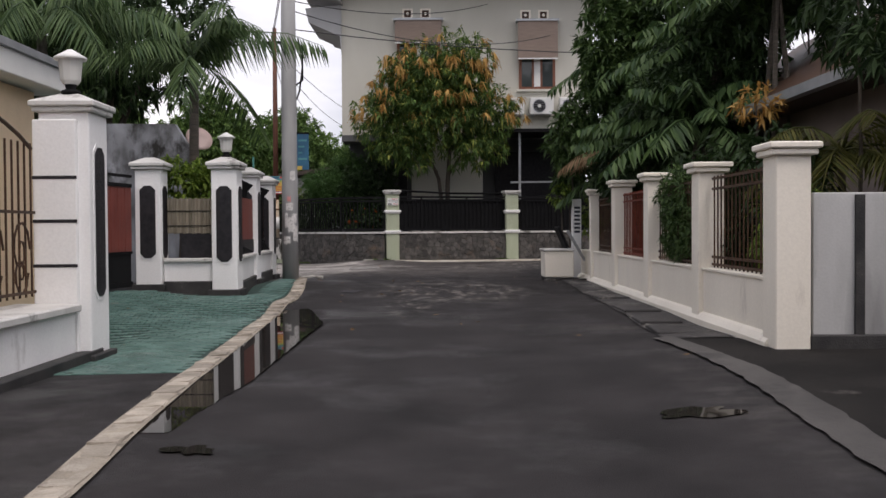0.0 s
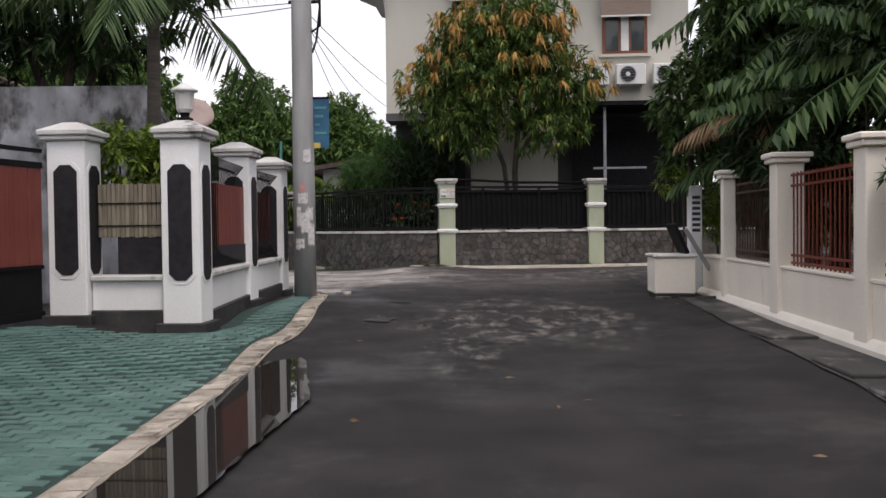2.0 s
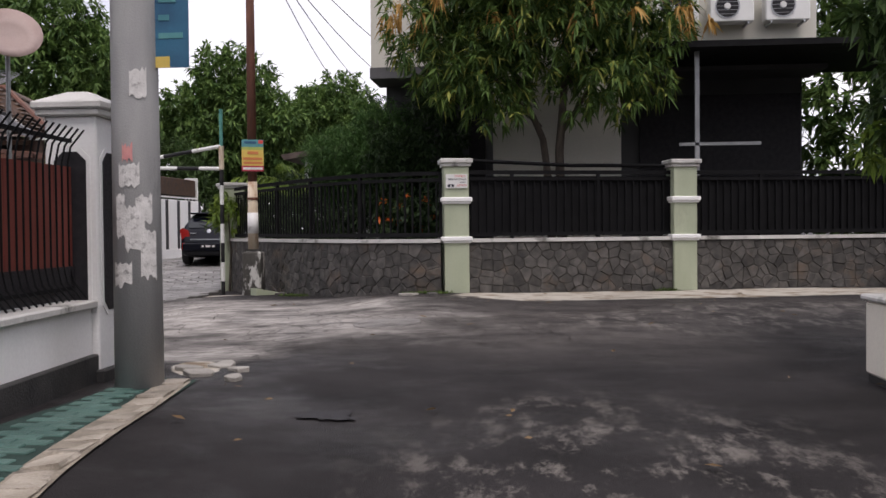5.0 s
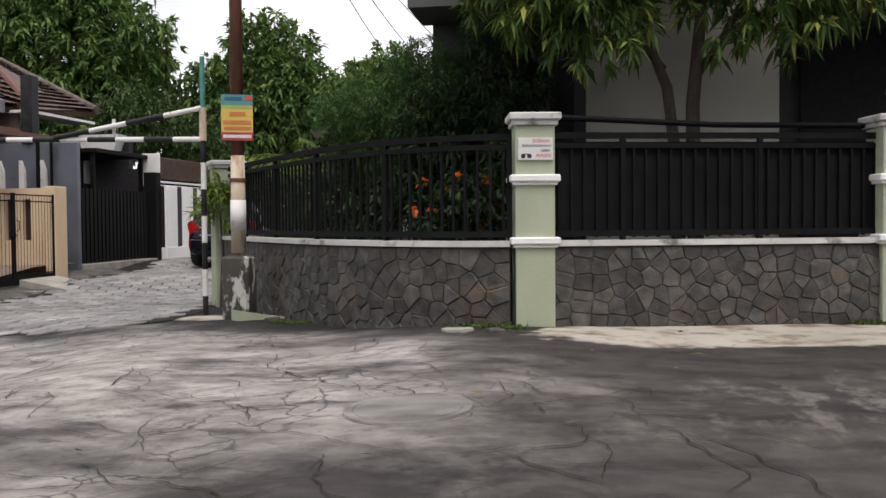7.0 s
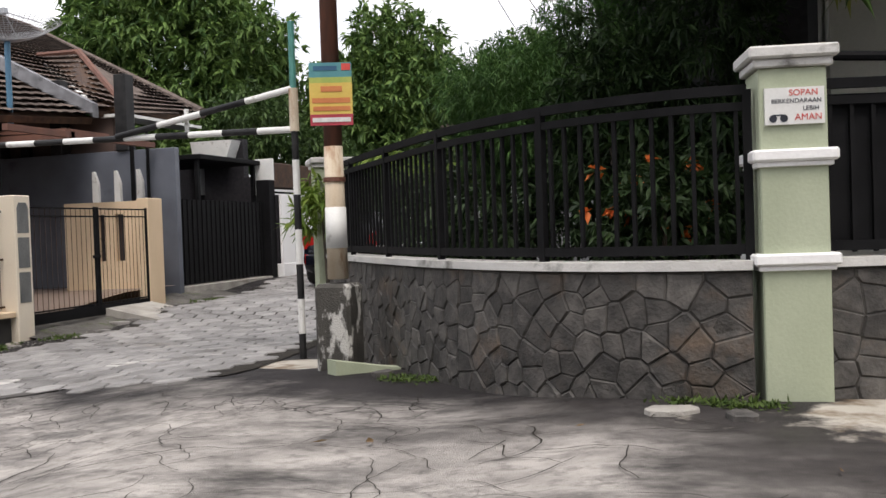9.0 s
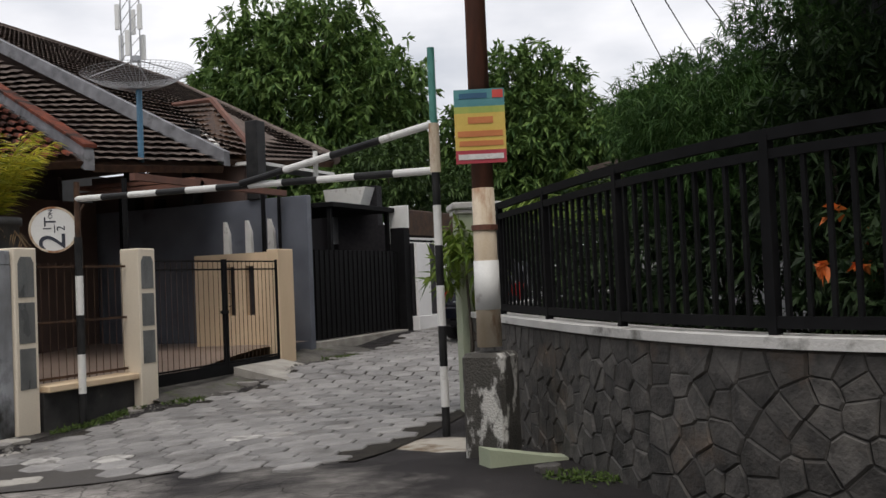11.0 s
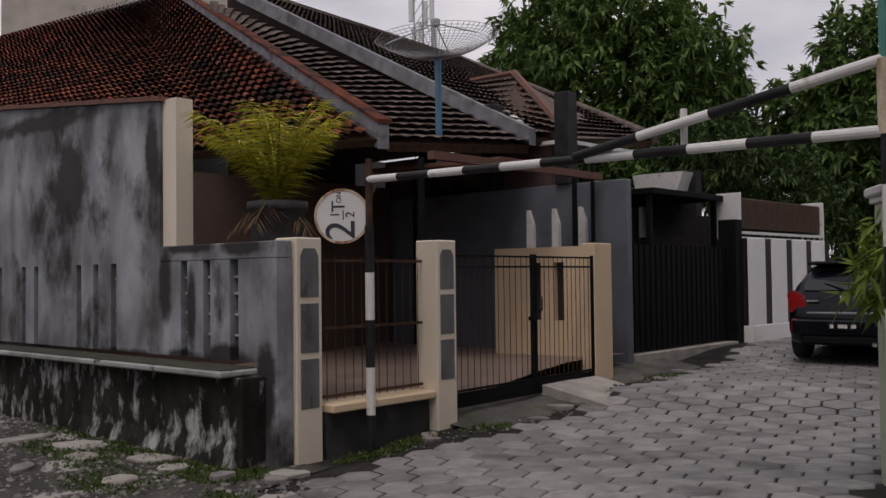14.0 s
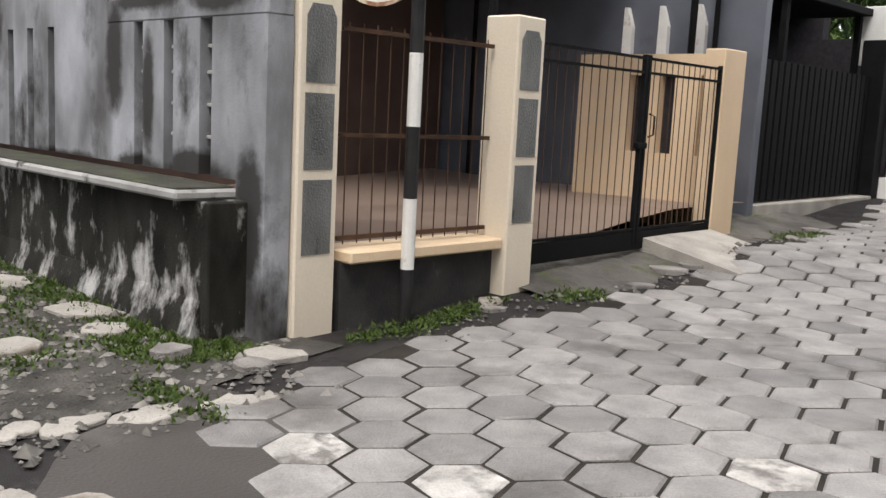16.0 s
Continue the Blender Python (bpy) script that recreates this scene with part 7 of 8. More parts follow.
# ---- car ----
def hatchback(m):
    t = thing("hatchback_car", "dark navy compact hatchback stopped in the lane", "car", m=m)
    rows = [  # along, sill half, belt half, roof half, bottom, belt, top
        (0.00, .66, .70, .60, .36, .56, .64), (0.05, .74, .79, .66, .26, .66, .86), (0.12, .77, .81, .66, .22, .86, 1.00), (0.30, .79, .83, .60, .22, .93, 1.26),
        (0.50, .80, .84, .55, .22, .95, 1.44), (0.95, .82, .845, .56, .22, .95, 1.51), (1.6, .82, .845, .57, .22, .94, 1.52), (2.1, .82, .845, .56, .22, .93, 1.47),
        (2.75, .82, .84, .60, .22, .92, 1.08), (2.95, .81, .83, .64, .22, .90, .98), (3.35, .78, .79, .62, .24, .78, .86), (3.65, .68, .68, .5, .28, .62, .70), (3.76, .5, .52, .4, .34, .5, .56)]
    bm = bmesh.new()
    rings = []
    for s, wb, wm, wr, z0, zb, zt in rows:
        half = [(0, z0), (wb * .8, z0), (wb, z0 + .06), (wm, (z0 + zb) / 2), (wm - .01, zb), ((wm + wr) / 2 + .03, zb + (zt - zb) * .5), (wr + .03, zt - .06 * min(1, zt - .5)), (wr - .1, zt - .005), (0, zt + .01)]
        ring = half + [(-x, z) for x, z in half[-2:0:-1]]
        rings.append([bm.verts.new((x, s, z)) for x, z in ring])
    n = len(rings[0])
    for a, b in zip(rings, rings[1:]):
        for k in range(n):
            bm.faces.new((a[k], a[(k + 1) % n], b[(k + 1) % n], b[k]))
    bm.faces.new(rings[0]), bm.faces.new(rings[-1])
    bmesh.ops.recalc_face_normals(bm, faces=bm.faces)
    body = part("body", bm, M_CARBODY, t, smooth=True)
    def quad(name, pts, mm, lift, parent=t, label=""):
        pts = [Vector(p) for p in pts]
        nn = (pts[1] - pts[0]).cross(pts[-1] - pts[0]).normalized() * lift
        b2 = bmesh.new()
        top, bot = [b2.verts.new(p + nn) for p in pts], [b2.verts.new(p - nn * 2) for p in pts]
        b2.faces.new(top), b2.faces.new(bot)
        for i in range(len(pts)):
            j = (i + 1) % len(pts)
            b2.faces.new((top[i], top[j], bot[j], bot[i]))
        bmesh.ops.recalc_face_normals(b2, faces=b2.faces)
        return part(name, b2, mm, parent, label)
    quad("rear_window", [(-.58, .13, 1.02), (.58, .13, 1.02), (.60, .2, 1.1), (.52, .43, 1.36), (-.52, .43, 1.36), (-.60, .2, 1.1)], M_GLASS, .02)
    for s in (-1, 1):
        quad("side_window", [(s * .80, .75, 1.0), (s * .815, 1.6, .99), (s * .64, 1.6, 1.42), (s * .63, .95, 1.42)][::s], M_GLASS, .03)
        quad("side_window", [(s * .815, 1.66, .99), (s * .80, 2.62, .98), (s * .62, 2.12, 1.38), (s * .64, 1.66, 1.42)][::s], M_GLASS, .03)
        lamp = part("tail_lamp", prism([(s * .52, .74), (s * .77, .70), (s * .815, .96), (s * .74, 1.03), (s * .58, .95)], "y", .035, .26), M_REDLENS, t, "red tail lamp")
        part("reflector", bx(s * .7 - .045, s * .7 + .045, -.012, .03, .40, .60, .01), M_REDLENS, t)
        mir = part("mirror", bx(s * .98 - .11, s * .98 + .11, 2.28, 2.42, .98, 1.12, .03), M_CARBODY, t)
        part("mirror_arm", bx(min(s * .8, s * .92), max(s * .8, s * .92), 2.32, 2.38, 1.0, 1.04), M_BLACK, t)
        part("sill_trim", bx(s * .83 - .03, s * .83 + .03, .95, 2.75, .2, .3, .01), M_BLACK, t)
        for y in (.62, 3.08):
            w = part("wheel", lathe([(.19, -.1), (.28, -.1), (.3, -.07), (.3, .07), (.28, .1), (.19, .1)], 28), M_TYRE, t, smooth=True)
            w.matrix_basis = pose(s * .75, y, .3, 0, 90, 0)
            rim = part("rim", lathe([(.195, -.06), (.195, .085), (.17, .09), (.05, .07), (.0, .07)] if s > 0 else [(.0, -.07), (.05, -.07), (.17, -.09), (.195, -.085), (.195, .06)], 20), M_ALLOY, w)
            for k in range(5):
                part("spoke_gap", bx(.07, .16, -.028, .028, s * .078, s * .1, 0, pose(0, 0, 0, 0, 0, 72 * k)), M_TYRE, rim)
    part("spoiler", bx(-.58, .58, .26, .56, 1.42, 1.47, .015), M_CARBODY, t)
    part("bumper", bx(-.76, .76, -.03, .12, .34, .62, .05), M_CARBODY, t)
    part("diffuser", bx(-.6, .6, -.02, .1, .24, .35, .02), M_BLACK, t)
    part("hatch_trim", bx(-.52, .52, -.008, .06, .68, .71, .005), M_GREYMETAL, t)
    plate = part("number_plate", bx(-.22, .22, -.045, -.03, .44, .56, .004), M_BLACK, t)
    for x0, x1 in ((-.18, -.13), (-.07, .06), (.11, .18)):
        part("plate_bar", bx(x0, x1, -.05, -.045, .475, .53), M_PAPER, plate)
    em = part("emblem", lathe([(.06, 0), (.06, .012), (.04, .014)], 18), M_ALLOY, t)
    em.matrix_basis = pose(0, .065, .93, 72, 0, 0)
    part("badge", bx(-.52, -.36, .0, .1, .86, .885), M_ALLOY, t)
    part("wiper", tube([(-.02, .1, 1.04), (-.3, .2, 1.13)], .012, 5), M_BLACK, t)
    part("exhaust", tube([(.42, -.02, .25), (.42, .3, .25)], .035, 10), M_GREYMETAL, t)
    return t


CX, CY = -9.3, 39.0
hatchback(pose(CX, CY, gz(CX, CY + 1.8) - 0.0, -2.2, 0, 5))

# ---- standing water ----
tagged(strip("puddle", [(-1.95, 5.9), (-2.06, 8), (-2.2, 11), (-2.38, 14), (-2.44, 15.2)], [(-1.75, 5.9), (-1.6, 8), (-1.6, 10.5), (-1.56, 12.2), (-1.95, 13.9), (-2.35, 15.2)], M_WATER, 0.013, 90, 4, jag=0.012, seed=5), "long still puddle along the kerb", "puddle", kind="structure")
for i, (x, y, rx, ry) in enumerate([(-1.5, 5.5, 0.13, 0.10), (1.72, 6.3, 0.26, 0.13)]):
    tagged(blob("puddle", x, y, rx, ry, M_WATER, 0.012, 80 + i, 0.32), "shallow puddle in a hollow of the street", "puddle", kind="structure")
for ob in bpy.data.objects:
    if ob.name == "puddle":
        pts = np.array([tuple(v.co) for v in ob.data.vertices])
        fitted = np.polyfit(pts[:, 1], pts[:, 2], 1)
        for v in ob.data.vertices:
            v.co.z = fitted[0] * v.co.y + fitted[1] + 0.006
    if ob.name.startswith("puddle"):
        for p in ob.data.polygons:
            p.use_smooth = True
for i, (x, y) in enumerate([(-1.64, 19.0), (-1.68, 17.1)]):
    tagged(blob("pothole", x, y, 0.15, 0.16, M_PANEL_SHADE, 0.014, 90 + i, 0.4), "small dark pothole in the asphalt", "pothole", kind="structure")
mh = thing("manhole_cover", "round worn concrete manhole cover", "manhole cover", m=pose(-2.03, 24.12, gz(-2.03, 24.12) + 0.004, math.degrees(math.atan((gz(-2.03, 24.52) - gz(-2.03, 23.72)) / 0.8)), -math.degrees(math.atan((gz(-1.63, 24.12) - gz(-2.43, 24.12)) / 0.8)), 0))
part("ring", lathe([(0.40, -0.02), (0.39, 0.010), (0.345, 0.011), (0.335, 0.004)], 36), M_CONC, mh)
part("lid", lathe([(0.33, 0.0), (0.325, 0.009), (0.0, 0.012)], 36), M_CONC, mh)


# ---- cracks in the concrete ----
def crack(x, y, ang, length, seed, w=0.014):
    rnd = random.Random(seed)
    vs, fs = [], []
    n = max(4, int(length / 0.06))
    for i in range(n + 1):
        ww = w * (0.3 + rnd.random()) * math.sin(math.pi * (i + 0.3) / (n + 0.6)) + 0.002
        nx_, ny_ = -math.sin(ang), math.cos(ang)
        for s in (-1, 1):
            vs.append((x + nx_ * ww * s, y + ny_ * ww * s, gz(x, y) + 0.012))
        ang += rnd.uniform(-0.5, 0.5)
        x, y = x + 0.06 * math.cos(ang), y + 0.06 * math.sin(ang)
    for i in range(n):
        fs.append((2 * i, 2 * i + 1, 2 * i + 3, 2 * i + 2))
    return vs, fs


rnd = random.Random(77)
cv, cf = [], []
for i in range(260):
    u, v = rnd.random(), rnd.random()
    x, y = -8.6 + 8.2 * u, 22.0 + 6.2 * v
    if y > 27.0 + max(0, (-2.5 - x)) * 0.75 or y < 21.4 + max(0, -3.5 - x) * 0.55:
        continue
    vs, fs = crack(x, y, rnd.choice((0.2, 0.5, 2.0, 2.6, -0.3)) + rnd.uniform(-.3, .3), rnd.uniform(0.3, 1.6), i, rnd.choice((0.001, 0.0015, 0.002, 0.004)))
    o = len(cv)
    cv += vs
    cf += [tuple(k + o for k in f) for f in fs]
tagged(raw("cracks", cv, cf, M_JOINT), "dark branching cracks in the old concrete", "pavement", kind="stuff")


# ---- loose stones, moss, weeds ----
def slab_stone(x, y, r, h, seed, material, label):
    h *= 0.6
    rn = random.Random(seed)
    n = rn.randint(7, 10)
    poly = [(r * rn.uniform(.65, 1.25) * math.cos(2 * math.pi * k / n), r * rn.uniform(.45, .95) * math.sin(2 * math.pi * k / n)) for k in range(n)]
    bm = prism(poly, "z", -0.03, h)
    bmesh.ops.bevel(bm, geom=[e for e in bm.edges], offset=min(0.008, h * .4), segments=1, affect="EDGES")
    ob = part("loose_stone", bm, material)
    ob.matrix_world = pose(x, y, gz(x, y) + 0.008, rn.uniform(-3, 3), rn.uniform(-5, 5), rn.uniform(0, 360))
    return tagged(ob, label, "stone", "loose stones")


for i, (x, y, r, h) in enumerate([(-11.89, 29.1, .2, .06), (-10.95, 30.15, .17, .06), (-10.85, 29.95, .12, .07), (-13.5, 29.6, .3, .05), (-12.5, 29.75, .25, .05), (-12.0, 29.65, .2, .05), (-13.0, 29.3, .2, .04), (-11.3, 29.7, .12, .1), (-11.0, 32.0, .14, .03), (-10.9, 31.9, .1, .025), (-10.72, 33.5, .14, .03), (-10.9, 34.15, .2, .05), (-10.8, 34.4, .16, .03), (-10.8, 36.3, .12, .04), (-11.05, 37.3, .16, .05), (-14.4, 29.4, .3, .05), (-12.9, 28.7, .15, .06)]):
    slab_stone(x, y, r, h, 300 + i, M_CEMENT if i in (0, 1, 3, 4, 5, 6, 8, 15) else M_CONC, "rough broken slab lying on the verge")
for i, (x, y, r, h) in enumerate([(-2.15, 27.2, .17, .03), (-4.6, 29.05, .1, .08), (-1.8, 27.05, .1, .05), (-3.0, 20.5, .14, .05), (-2.75, 20.75, .1, .04), (-2.65, 20.3, .1, .05), (-2.95, 21.0, .16, .03), (-3.2, 20.8, .12, .04), (2.25, 19.8, .14, .05), (2.9, 19.75, .2, .06)]):
    slab_stone(x, y, r, h, 400 + i, M_CEMENT if i in (0, 3, 4, 5, 6, 7) else M_STONE, "broken concrete lump by the street edge")
rng = np.random.default_rng(9)
PP = []
for (x, y, rx, ry, k) in [(-11.6, 29.75, .5, .25, 1800), (-12.6, 29.85, .9, .2, 1500), (-11.3, 30.0, .25, .15, 700), (-13.4, 29.4, .8, .3, 900), (-11.9, 28.9, .5, .2, 500), (-11.0, 31.4, .12, .7, 500), (-14.2, 29.95, .9, .12, 600), (-10.6, 29.35, .4, .1, 350), (-10.8, 32.7, .15, .3, 250), (-12.2, 29.2, .8, .25, 350), (-10.9, 36.6, .2, .5, 350), (-1.75, 27.4, .2, .1, 120), (-4.3, 28.95, .3, .15, 200), (1.8, 28.4, .15, .1, 140), (-2.0, 27.5, .3, .06, 100)]:
    a, r = rng.uniform(0, 6.28, k), np.sqrt(rng.random(k))
    px, py = x + rx * r * np.cos(a), y + ry * r * np.sin(a)
    PP.append(np.stack([px, py, np.array([gz(u, v) for u, v in zip(px, py)]) + 0.005], 1))
P = np.concatenate(PP)
P = np.concatenate([P, P + rng.normal(0, .06, P.shape) * np.array([1, 1, 0])])
tagged(leaves_mesh("moss_and_weeds", P, unit(rng.normal(0, .6, P.shape) + np.array([0, 0, .7])), rng.uniform(.02, .07, len(P)), rng.uniform(.012, .03, len(P)), rng.uniform(0, .5, len(P)), M_MOSS, None, rng), "low moss and weeds along the wall foot", "weeds", kind="stuff")
P = np.stack([rng.uniform(-6.5, 2.8, 90), rng.uniform(8, 28, 90), np.zeros(90)], 1)
P[:, 2] = [gz(u, v) + 0.028 for u, v in P[:, :2]]
D = unit(rng.normal(0, 1, P.shape) * np.array([1, 1, .05]))
tagged(leaves_mesh("fallen_leaves", P, D, rng.uniform(.05, .11, 90), rng.uniform(.02, .04, 90), np.zeros(90), M_DRY, None, rng), "a few dry leaves on the street", "leaves", kind="stuff")
# rough verge on the left of the lane mouth
sheet(strip("verge", [(-20, 26.6), (-14, 26.9), (-10.3, 27.4)], [(-20, 30.1), (-14, 30.1), (-10.9, 30.6)], M_VERGE, 0.012, 30, 6, jag=0.03, seed=4), "dark gravelly verge with broken slabs", "verge")
for i in range(26):
    f = i / 13 % 1
    if i < 13:
        x, y = -10.62 + 0.25 * f + random.Random(i).uniform(-.06, .06), 28.55 + 1.25 * f
    else:
        x, y = -10.15 + 1.15 * f + random.Random(i).uniform(-.03, .03), 28.2 + 0.6 * f + random.Random(i + 50).uniform(-.05, .1)
    slab_stone(x, y, random.Random(i + 9).uniform(.07, .13) if i < 13 else .14, .025, 500 + i, M_CEMENT, "pale broken edging slab beside the paving")

sheet(strip("mud_strip", [(-10.75, 29.6), (-10.4, 28.75), (-9.85, 28.35), (-9.1, 28.3)], [(-9.8, 29.8), (-9.6, 29.25), (-8.9, 29.3), (-7.9, 29.25)], M_MUD, 0.0135, 16, 5, jag=0.01, seed=14), "smooth damp brown mud beside the paving", "mud")
# pebbles and grit on the verge and by the lane edge
rp = np.random.default_rng(21)
n = 2600
c = np.stack([rp.uniform(-16.5, -10.2, n), 28.1 + 2.0 * rp.random(n) ** 1.0, np.zeros(n)], 1)
c2 = np.stack([rp.uniform(-10.95, -10.55, 500), rp.uniform(31.0, 40.0, 500), np.zeros(500)], 1)
c = np.concatenate([c, c2])
c[:, 2] = [gz(u, v) + 0.016 for u, v in c[:, :2]]
octa = np.array([(1, 0, 0), (0, 1, 0), (-1, 0, 0), (0, -1, 0), (0, 0, .7), (0, 0, -.5)], float)
size = np.where(np.arange(len(c)) < n, 1.0, 0.6)[:, None, None] * rp.gamma(2.0, 0.007, len(c))[:, None, None] + 0.004
V = c[:, None, :] + octa[None] * size * rp.uniform(.6, 1.4, (len(c), 6, 1))
tri = np.array([(0, 1, 4), (1, 2, 4), (2, 3, 4), (3, 0, 4), (1, 0, 5), (2, 1, 5), (3, 2, 5), (0, 3, 5)])
F = (np.arange(len(c))[:, None, None] * 6 + tri[None]).reshape(-1, 3)
tagged(raw("pebbles", V.reshape(-1, 3).tolist(), F.tolist(), M_PEBBLE), "scattered grit and small pebbles", "gravel", kind="stuff")

# orange flowers in the corner garden
t = thing("flowering_shrub", "low shrub with orange flowers behind the fence", "plant", m=pose(0, 0, 0))
part("stem", tube([(-2.3, 28.9, 0.4), (-2.3, 28.9, 1.7)], 0.02, 5), M_BARK, t)
crown("foliage", [(-2.3, 28.9, 1.6, .7, .5, .4)], 160, 10, .12, .05, M_DARKLEAF, t, 91)
crown("flower", [(-2.3, 28.8, 1.7, .7, .5, .35), (-2.0, 28.9, 1.9, .3, .3, .2)], 14, 8, .08, .06, M_FLOWER, t, 92)["kind"] = "stuff"

# ---- stones of the garden wall ----
def set_stones(job, seed):
    t, pts, side, top = job
    ln = path_len(pts)
    z_lo = 0.15
    for ci, poly in enumerate(voronoi(ln, top - 0.06 - z_lo, 0.19, 0.14, seed)):
        rn = random.Random(seed * 1000 + ci)
        cx, cz = sum(p[0] for p in poly) / len(poly), sum(p[1] for p in poly) / len(poly)
        out, proud = [], rn.uniform(0.004, 0.02)
        for f, depth in ((0.975, 0.0), (0.965, proud * 0.5), (0.86, proud)):
            ring = []
            for px, pz in poly:
                s, z = cx + (px - cx) * f, cz + (pz - cz) * f
                p, u = along_path(pts, min(ln - 0.001, max(0.0, s)))
                nrm = Vector((-u.y, u.x)) * side
                q = p + nrm * (-0.1 + 0.2 - 0.004 + depth + rn.uniform(0, .008) * (f < .9))
                ring.append((q.x, q.y, z_lo + z))
            out.append(ring)
        k = len(poly)
        vs = [v for ring in out for v in ring]
        fs = [tuple(range(2 * k, 3 * k))]
        for r in (0, 1):
            for i in range(k):
                j = (i + 1) % k
                fs.append((r * k + i, r * k + j, (r + 1) * k + j, (r + 1) * k + i))
        ob = raw("stone", vs, fs, M_STONE, t)
        bm = bmesh.new()
        bm.from_mesh(ob.data)
        bmesh.ops.recalc_face_normals(bm, faces=bm.faces)
        bm.to_mesh(ob.data)
        bm.free()


for i, job in enumerate(STONE_JOBS):
    set_stones(job, 5 + i)

# ---- kerb stones ----
kt = tagged(strip("kerb", [(p[0] - .19, p[1]) for p in KERB], [(p[0] + .04, p[1]) for p in KERB], M_KERBBED, 0.016, 60, 1), "worn pale kerb of short concrete blocks", "kerb", kind="structure")
kp = [(p[0] - .08, p[1]) for p in KERB]
kl, d, i = path_len(kp), 0.0, 0
shapes = []
for k in range(6):
    rn = random.Random(k)
    bm = bx(-.14, .14, -.10, .10, -.06, .03, .012)
    for v in bm.verts:
        v.co += Vector((rn.uniform(-.012, .012), rn.uniform(-.012, .012), rn.uniform(-.012, .006)))
    o = part("kerb_block", bm, M_KERB, kt)
    shapes.append(o)
while d < kl - 0.3:
    d += 0.272
    p, u = along_path(kp, d)
    rn = random.Random(i)
    m = pose(p.x, p.y, gz(p.x, p.y) + rn.uniform(-.012, .006), rn.uniform(-3, 3), rn.uniform(-3, 3), math.degrees(math.atan2(u.y, u.x)) + rn.uniform(-5, 5))
    if i < 6:
        shapes[i].matrix_basis = m
    else:
        piece("kerb_block", shapes[i % 6].data, kt, m)
    i += 1
tagged(strip("kerb", [(2.2, -5), (2.21, 4.6), (2.29, 5.7), (2.27, 7.3), (2.16, 9.7)], [(2.5, -5), (2.54, 5.3), (2.58, 6.0), (2.53, 7.4), (2.36, 9.8)], M_KERBLOW, 0.020, 160, 3, jag=0.012, seed=1), "low worn concrete kerb beside the driveway apron", "kerb", kind="structure")
for k, (x, y) in enumerate([(2.55, 10.6), (2.58, 11.7), (2.62, 13.0), (2.66, 15.4)]):
    bm = bx(-.2, .3, -.45, .45, -.05, .03, .012)
    tagged(part("gutter_slab", bm, M_SCUFF), "worn dark concrete slab over the gutter", "slab", "gutter slabs").matrix_world = pose(x, y, gz(x, y) + 0.012, 0, 0, (k * 37) % 7 - 3)

# ---- green pavers ----
gp_t = tagged(strip("green_paving", [(-5.5, 8.4), (-5.5, 8.5)], [(-2.3, 8.4), (-2.3, 8.5)], M_JOINT, 0.011, 1, 2), "green interlocking concrete pavers of a driveway", "pavement", kind="structure")
LEFTB = [(-5.55, 8.35), (-5.6, 10.2), (-5.05, 14.6), (-3.75, 14.85), (-3.2, 15.1), (-3.3, 18.0), (-3.45, 20.3)]


def x_at(pts, y):
    for a, b in zip(pts, pts[1:]):
        if a[1] <= y <= b[1]:
            return a[0] + (b[0] - a[0]) * (y - a[1]) / (b[1] - a[1] + 1e-9)
    return None


base = bx(-.098, .098, -.046, .046, -.02, .012, .006)
for v in base.verts:
    v.co.y += 0.016 * math.sin(v.co.x * 34)
pav = part("paver", base, M_GREEN, gp_t)
rest_v, rest_f, count, used = [], [], 0, False
proto = [v.co.copy() for v in pav.data.vertices]
pf = [tuple(p.vertices) for p in pav.data.polygons]
y, r = 8.4, 0
while y < 20.0:
    xl, xr = x_at(LEFTB, y), x_at(KERB, y)
    x = xl + 0.1 + (0.1 if r % 2 else 0)
    while x < xr - 0.26:
        rn = random.Random(r * 997 + int(x * 100))
        m = pose(x, y, gz(x, y) + 0.008 + rn.uniform(-.003, .003), rn.uniform(-1.5, 1.5), rn.uniform(-1.2, 1.2), rn.uniform(-2, 2))
        if 9.3 < y < 13.4 and x > -3.35 and count < 290:
            if not used:
                pav.matrix_basis, used = m, True
            else:
                piece("paver", pav.data, gp_t, m)
            count += 1
        else:
            o = len(rest_v)
            rest_v += [tuple(m @ v) for v in proto]
            rest_f += [tuple(k + o for k in f) for f in pf]
        x += 0.202
    y += 0.098
    r += 1
rest = raw("paver_rest", rest_v, rest_f, M_GREEN2, gp_t)
rest["kind"] = "stuff"

# ---- hexagonal pavers of the lane ----
hx_t = tagged(strip("lane_paving", [(-10.3, 29.2), (-10.75, 31), (-10.5, 33), (-10.9, 37), (-11.6, 42), (-12.2, 54)], [(-6.3, 29.4), (-6.4, 31), (-6.7, 33), (-6.9, 37), (-7.1, 42), (-7.7, 54)], M_JOINT, 0.010, 40, 8), "grey hexagonal concrete pavers of the lane", "pavement", kind="structure")
HL = [(-10.1, 29.1), (-10.55, 30.0), (-10.6, 31.4), (-10.45, 32.7), (-10.5, 34), (-10.75, 37), (-11.5, 42), (-12.1, 54)]
HR = [(-6.4, 29.1), (-6.45, 30.6), (-6.75, 33), (-6.95, 37), (-7.15, 42), (-7.7, 54)]
R6 = 0.202


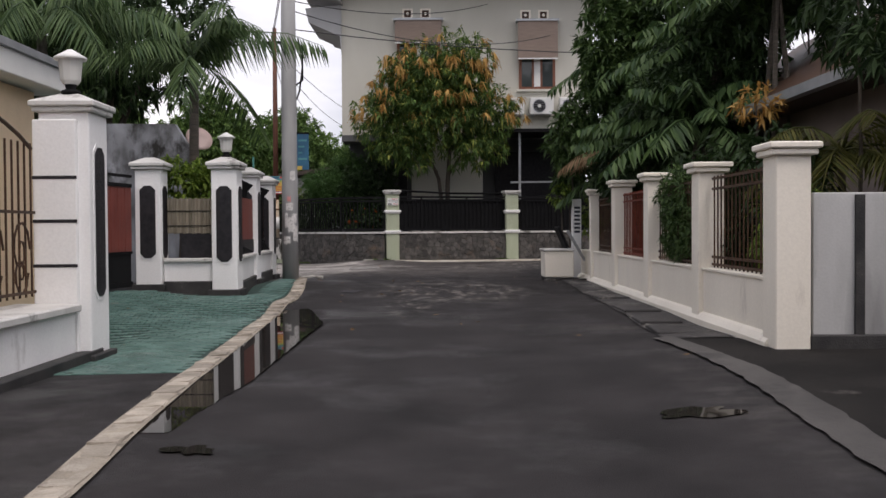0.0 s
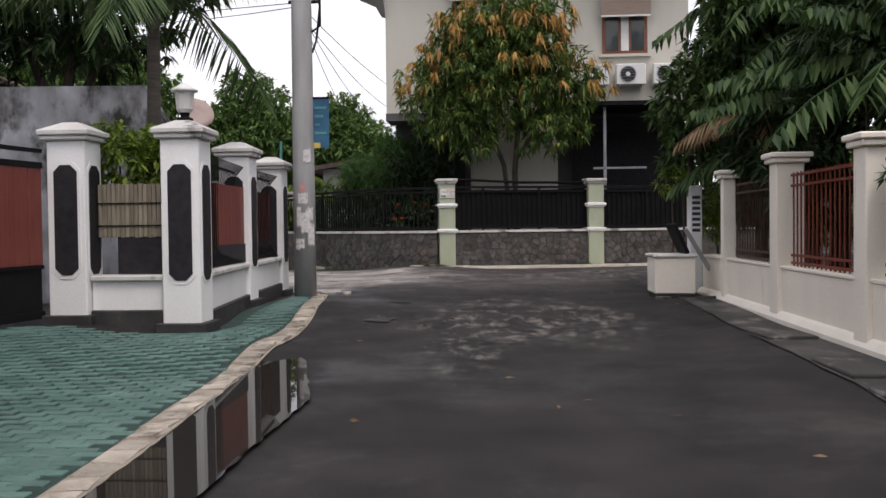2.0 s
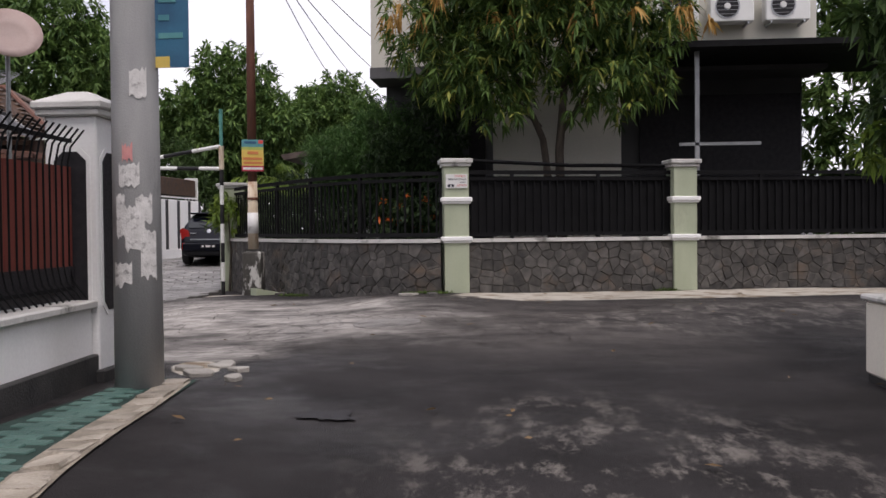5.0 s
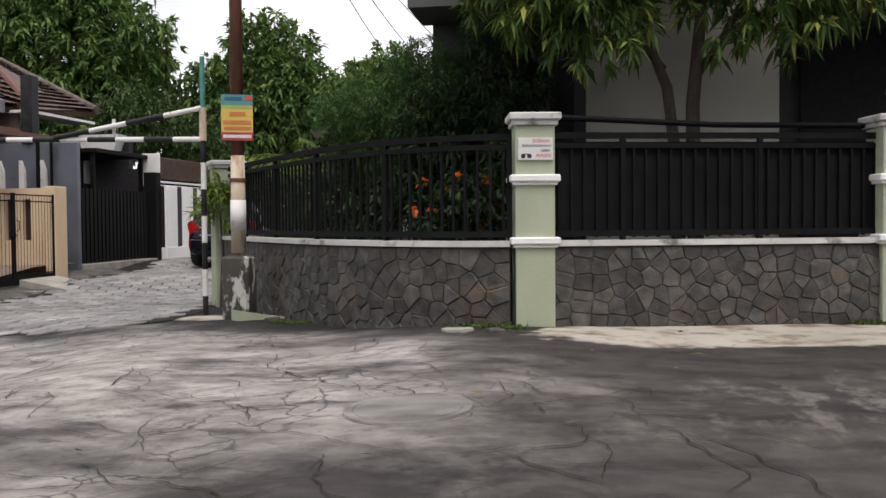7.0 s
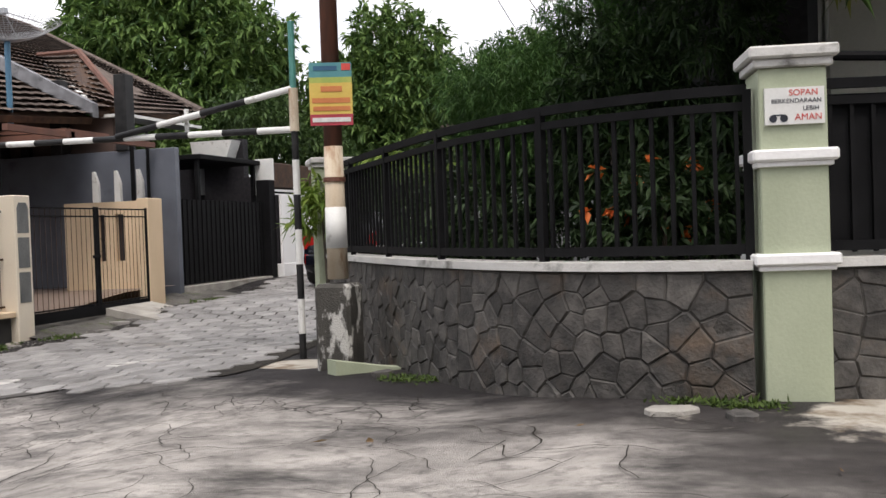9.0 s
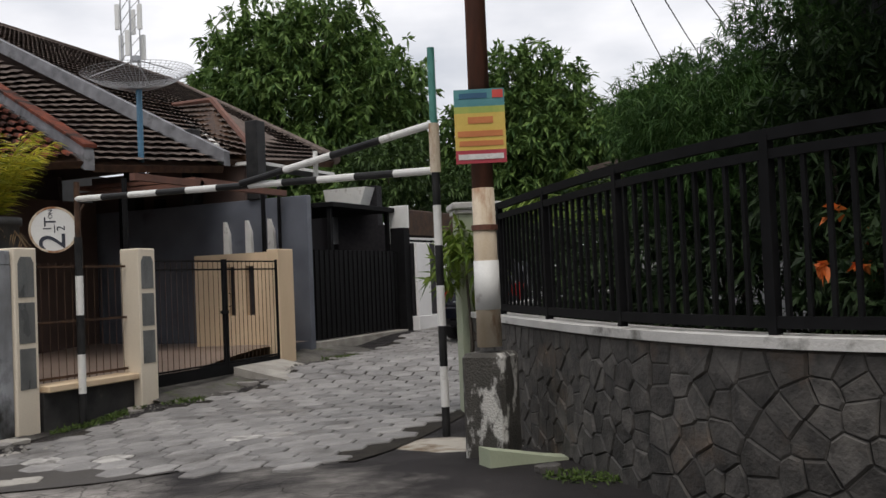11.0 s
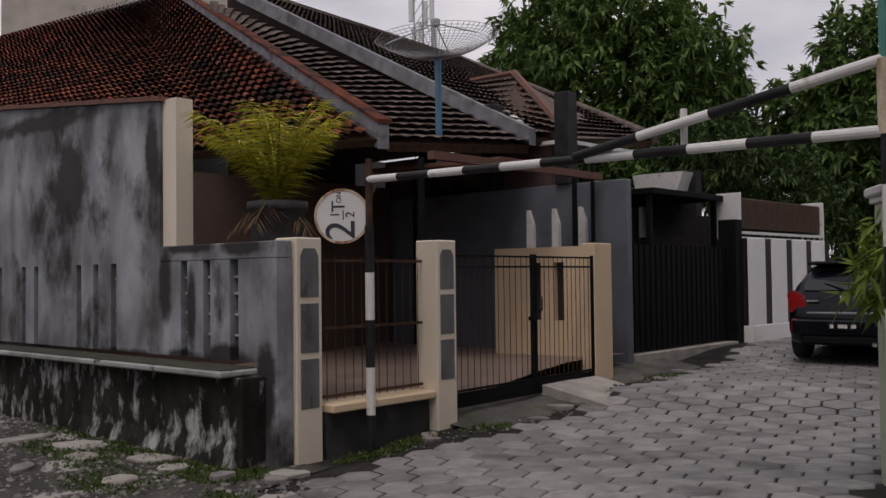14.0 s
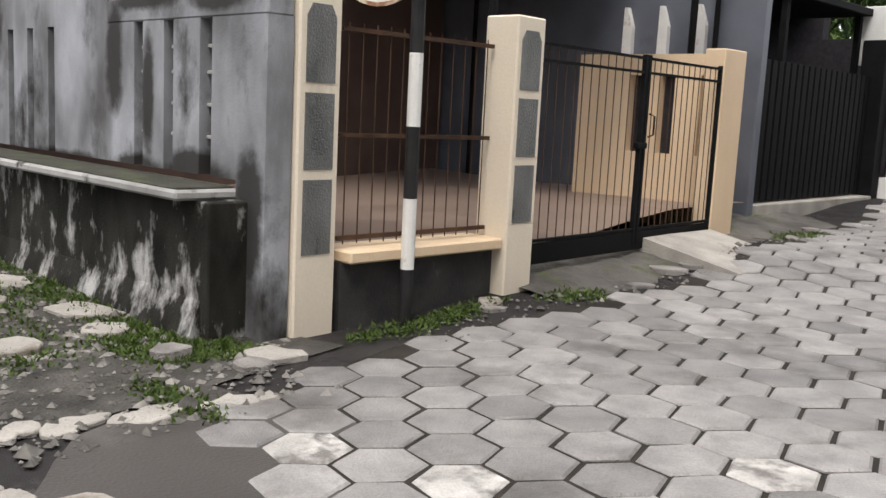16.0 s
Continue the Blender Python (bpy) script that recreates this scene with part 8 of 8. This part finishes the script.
def hexa(rn, wob):
    bm = bmesh.new()
    lo, mid, hi = [], [], []
    for k in range(6):
        a = math.pi / 3 * k
        q = R6 * (0.945 + rn.uniform(-wob, wob) * 1.0)
        for lst, f, z in ((lo, 1.0, -.03), (mid, 1.0, .006), (hi, .93, .016)):
            lst.append(bm.verts.new((q * f * math.cos(a), q * f * math.sin(a), z)))
    bm.faces.new(hi)
    for aa, bb in ((lo, mid), (mid, hi)):
        for k in range(6):
            bm.faces.new((aa[k], aa[(k + 1) % 6], bb[(k + 1) % 6], bb[k]))
    bmesh.ops.recalc_face_normals(bm, faces=bm.faces)
    return bm


protos = [part("hex_paver", hexa(random.Random(k), 0.03), M_HEX, hx_t) for k in range(5)]
white = part("hex_paver", hexa(random.Random(9), 0.02), M_HEXW, hx_t, "whitewashed paver")
whites = [(-9.58, 29.55), (-9.01, 29.57), (-8.28, 30.53)]
place_v, place_f, count, firsts, wfirst = [], [], 0, [False] * 5, False
i = 0
col_w, row_h = R6 * 1.5, R6 * math.sqrt(3)
ROT = radians(-12)
for a in range(-70, 70):
    for b in range(-95, 95):
        u, v = a * col_w, b * row_h + (row_h / 2 if a % 2 else 0)
        x, y = -9.58 + u * math.cos(ROT) - v * math.sin(ROT), 29.55 + 0.35 * 18 + u * math.sin(ROT) + v * math.cos(ROT)
        if not 29.15 < y < 53:
            continue
        xl, xr = x_at(HL, y), x_at(HR, y)
        if not xl - .08 < x < xr - .1:
            continue
        rn = random.Random(a * 733 + b)
        sx, sy = (gz(x + .2, y) - gz(x - .2, y)) / .4, (gz(x, y + .2) - gz(x, y - .2)) / .4
        m = pose(x, y, gz(x, y) + 0.006 + rn.uniform(-.003, .003), math.degrees(math.atan(sy)) + rn.uniform(-.9, .9), -math.degrees(math.atan(sx)) + rn.uniform(-.9, .9), 0) @ pose(0, 0, 0, 0, 0, -12 + rn.uniform(-.8, .8))
        if any((x - p) ** 2 + (y - q) ** 2 < 0.175 ** 2 for p, q in whites):
            if not wfirst:
                white.matrix_basis, wfirst = m, True
            else:
                piece("hex_paver", white.data, hx_t, m)
        elif y < 35.0 and count < 296:
            k = count % 5
            if not firsts[k]:
                protos[k].matrix_basis, firsts[k] = m, True
            else:
                piece("hex_paver", protos[k].data, hx_t, m)
            count += 1
        else:
            o = len(place_v)
            me = protos[(a + b) % 5].data
            place_v += [tuple(m @ q.co) for q in me.vertices]
            place_f += [tuple(k + o for k in p.vertices) for p in me.polygons]
hr = raw("hex_paver_rest", place_v, place_f, M_HEX2, hx_t)
hr["kind"] = "stuff"

# ---- added plain walls that block horizon light behind and beside the walk ----
def closing(name, x0, x1, y0, y1, h, label):
    ob = part(name, bx(x0, x1, y0, y1, -0.5, h), M_SHADEGREY)
    return tagged(ob, label, "wall", kind="structure")


closing("wall_south", -26, 16, -12.4, -12, 6.0, "added plain dark wall that blocks horizon light behind the walk")
closing("wall_east", 16, 16.4, -12, 60, 5.5, "added plain dark wall that blocks horizon light from the side")
closing("wall_west", -26.4, -26, -12, 50, 5.5, "added plain dark wall that blocks horizon light from the side")
closing("wall_southeast", 8, 8.3, -12, 8.5, 4.5, "added plain dark wall that blocks low sky light near the start")
closing("wall_southwest", -8.6, -8.3, -12, 9, 4.5, "added plain dark wall that blocks low sky light near the start")
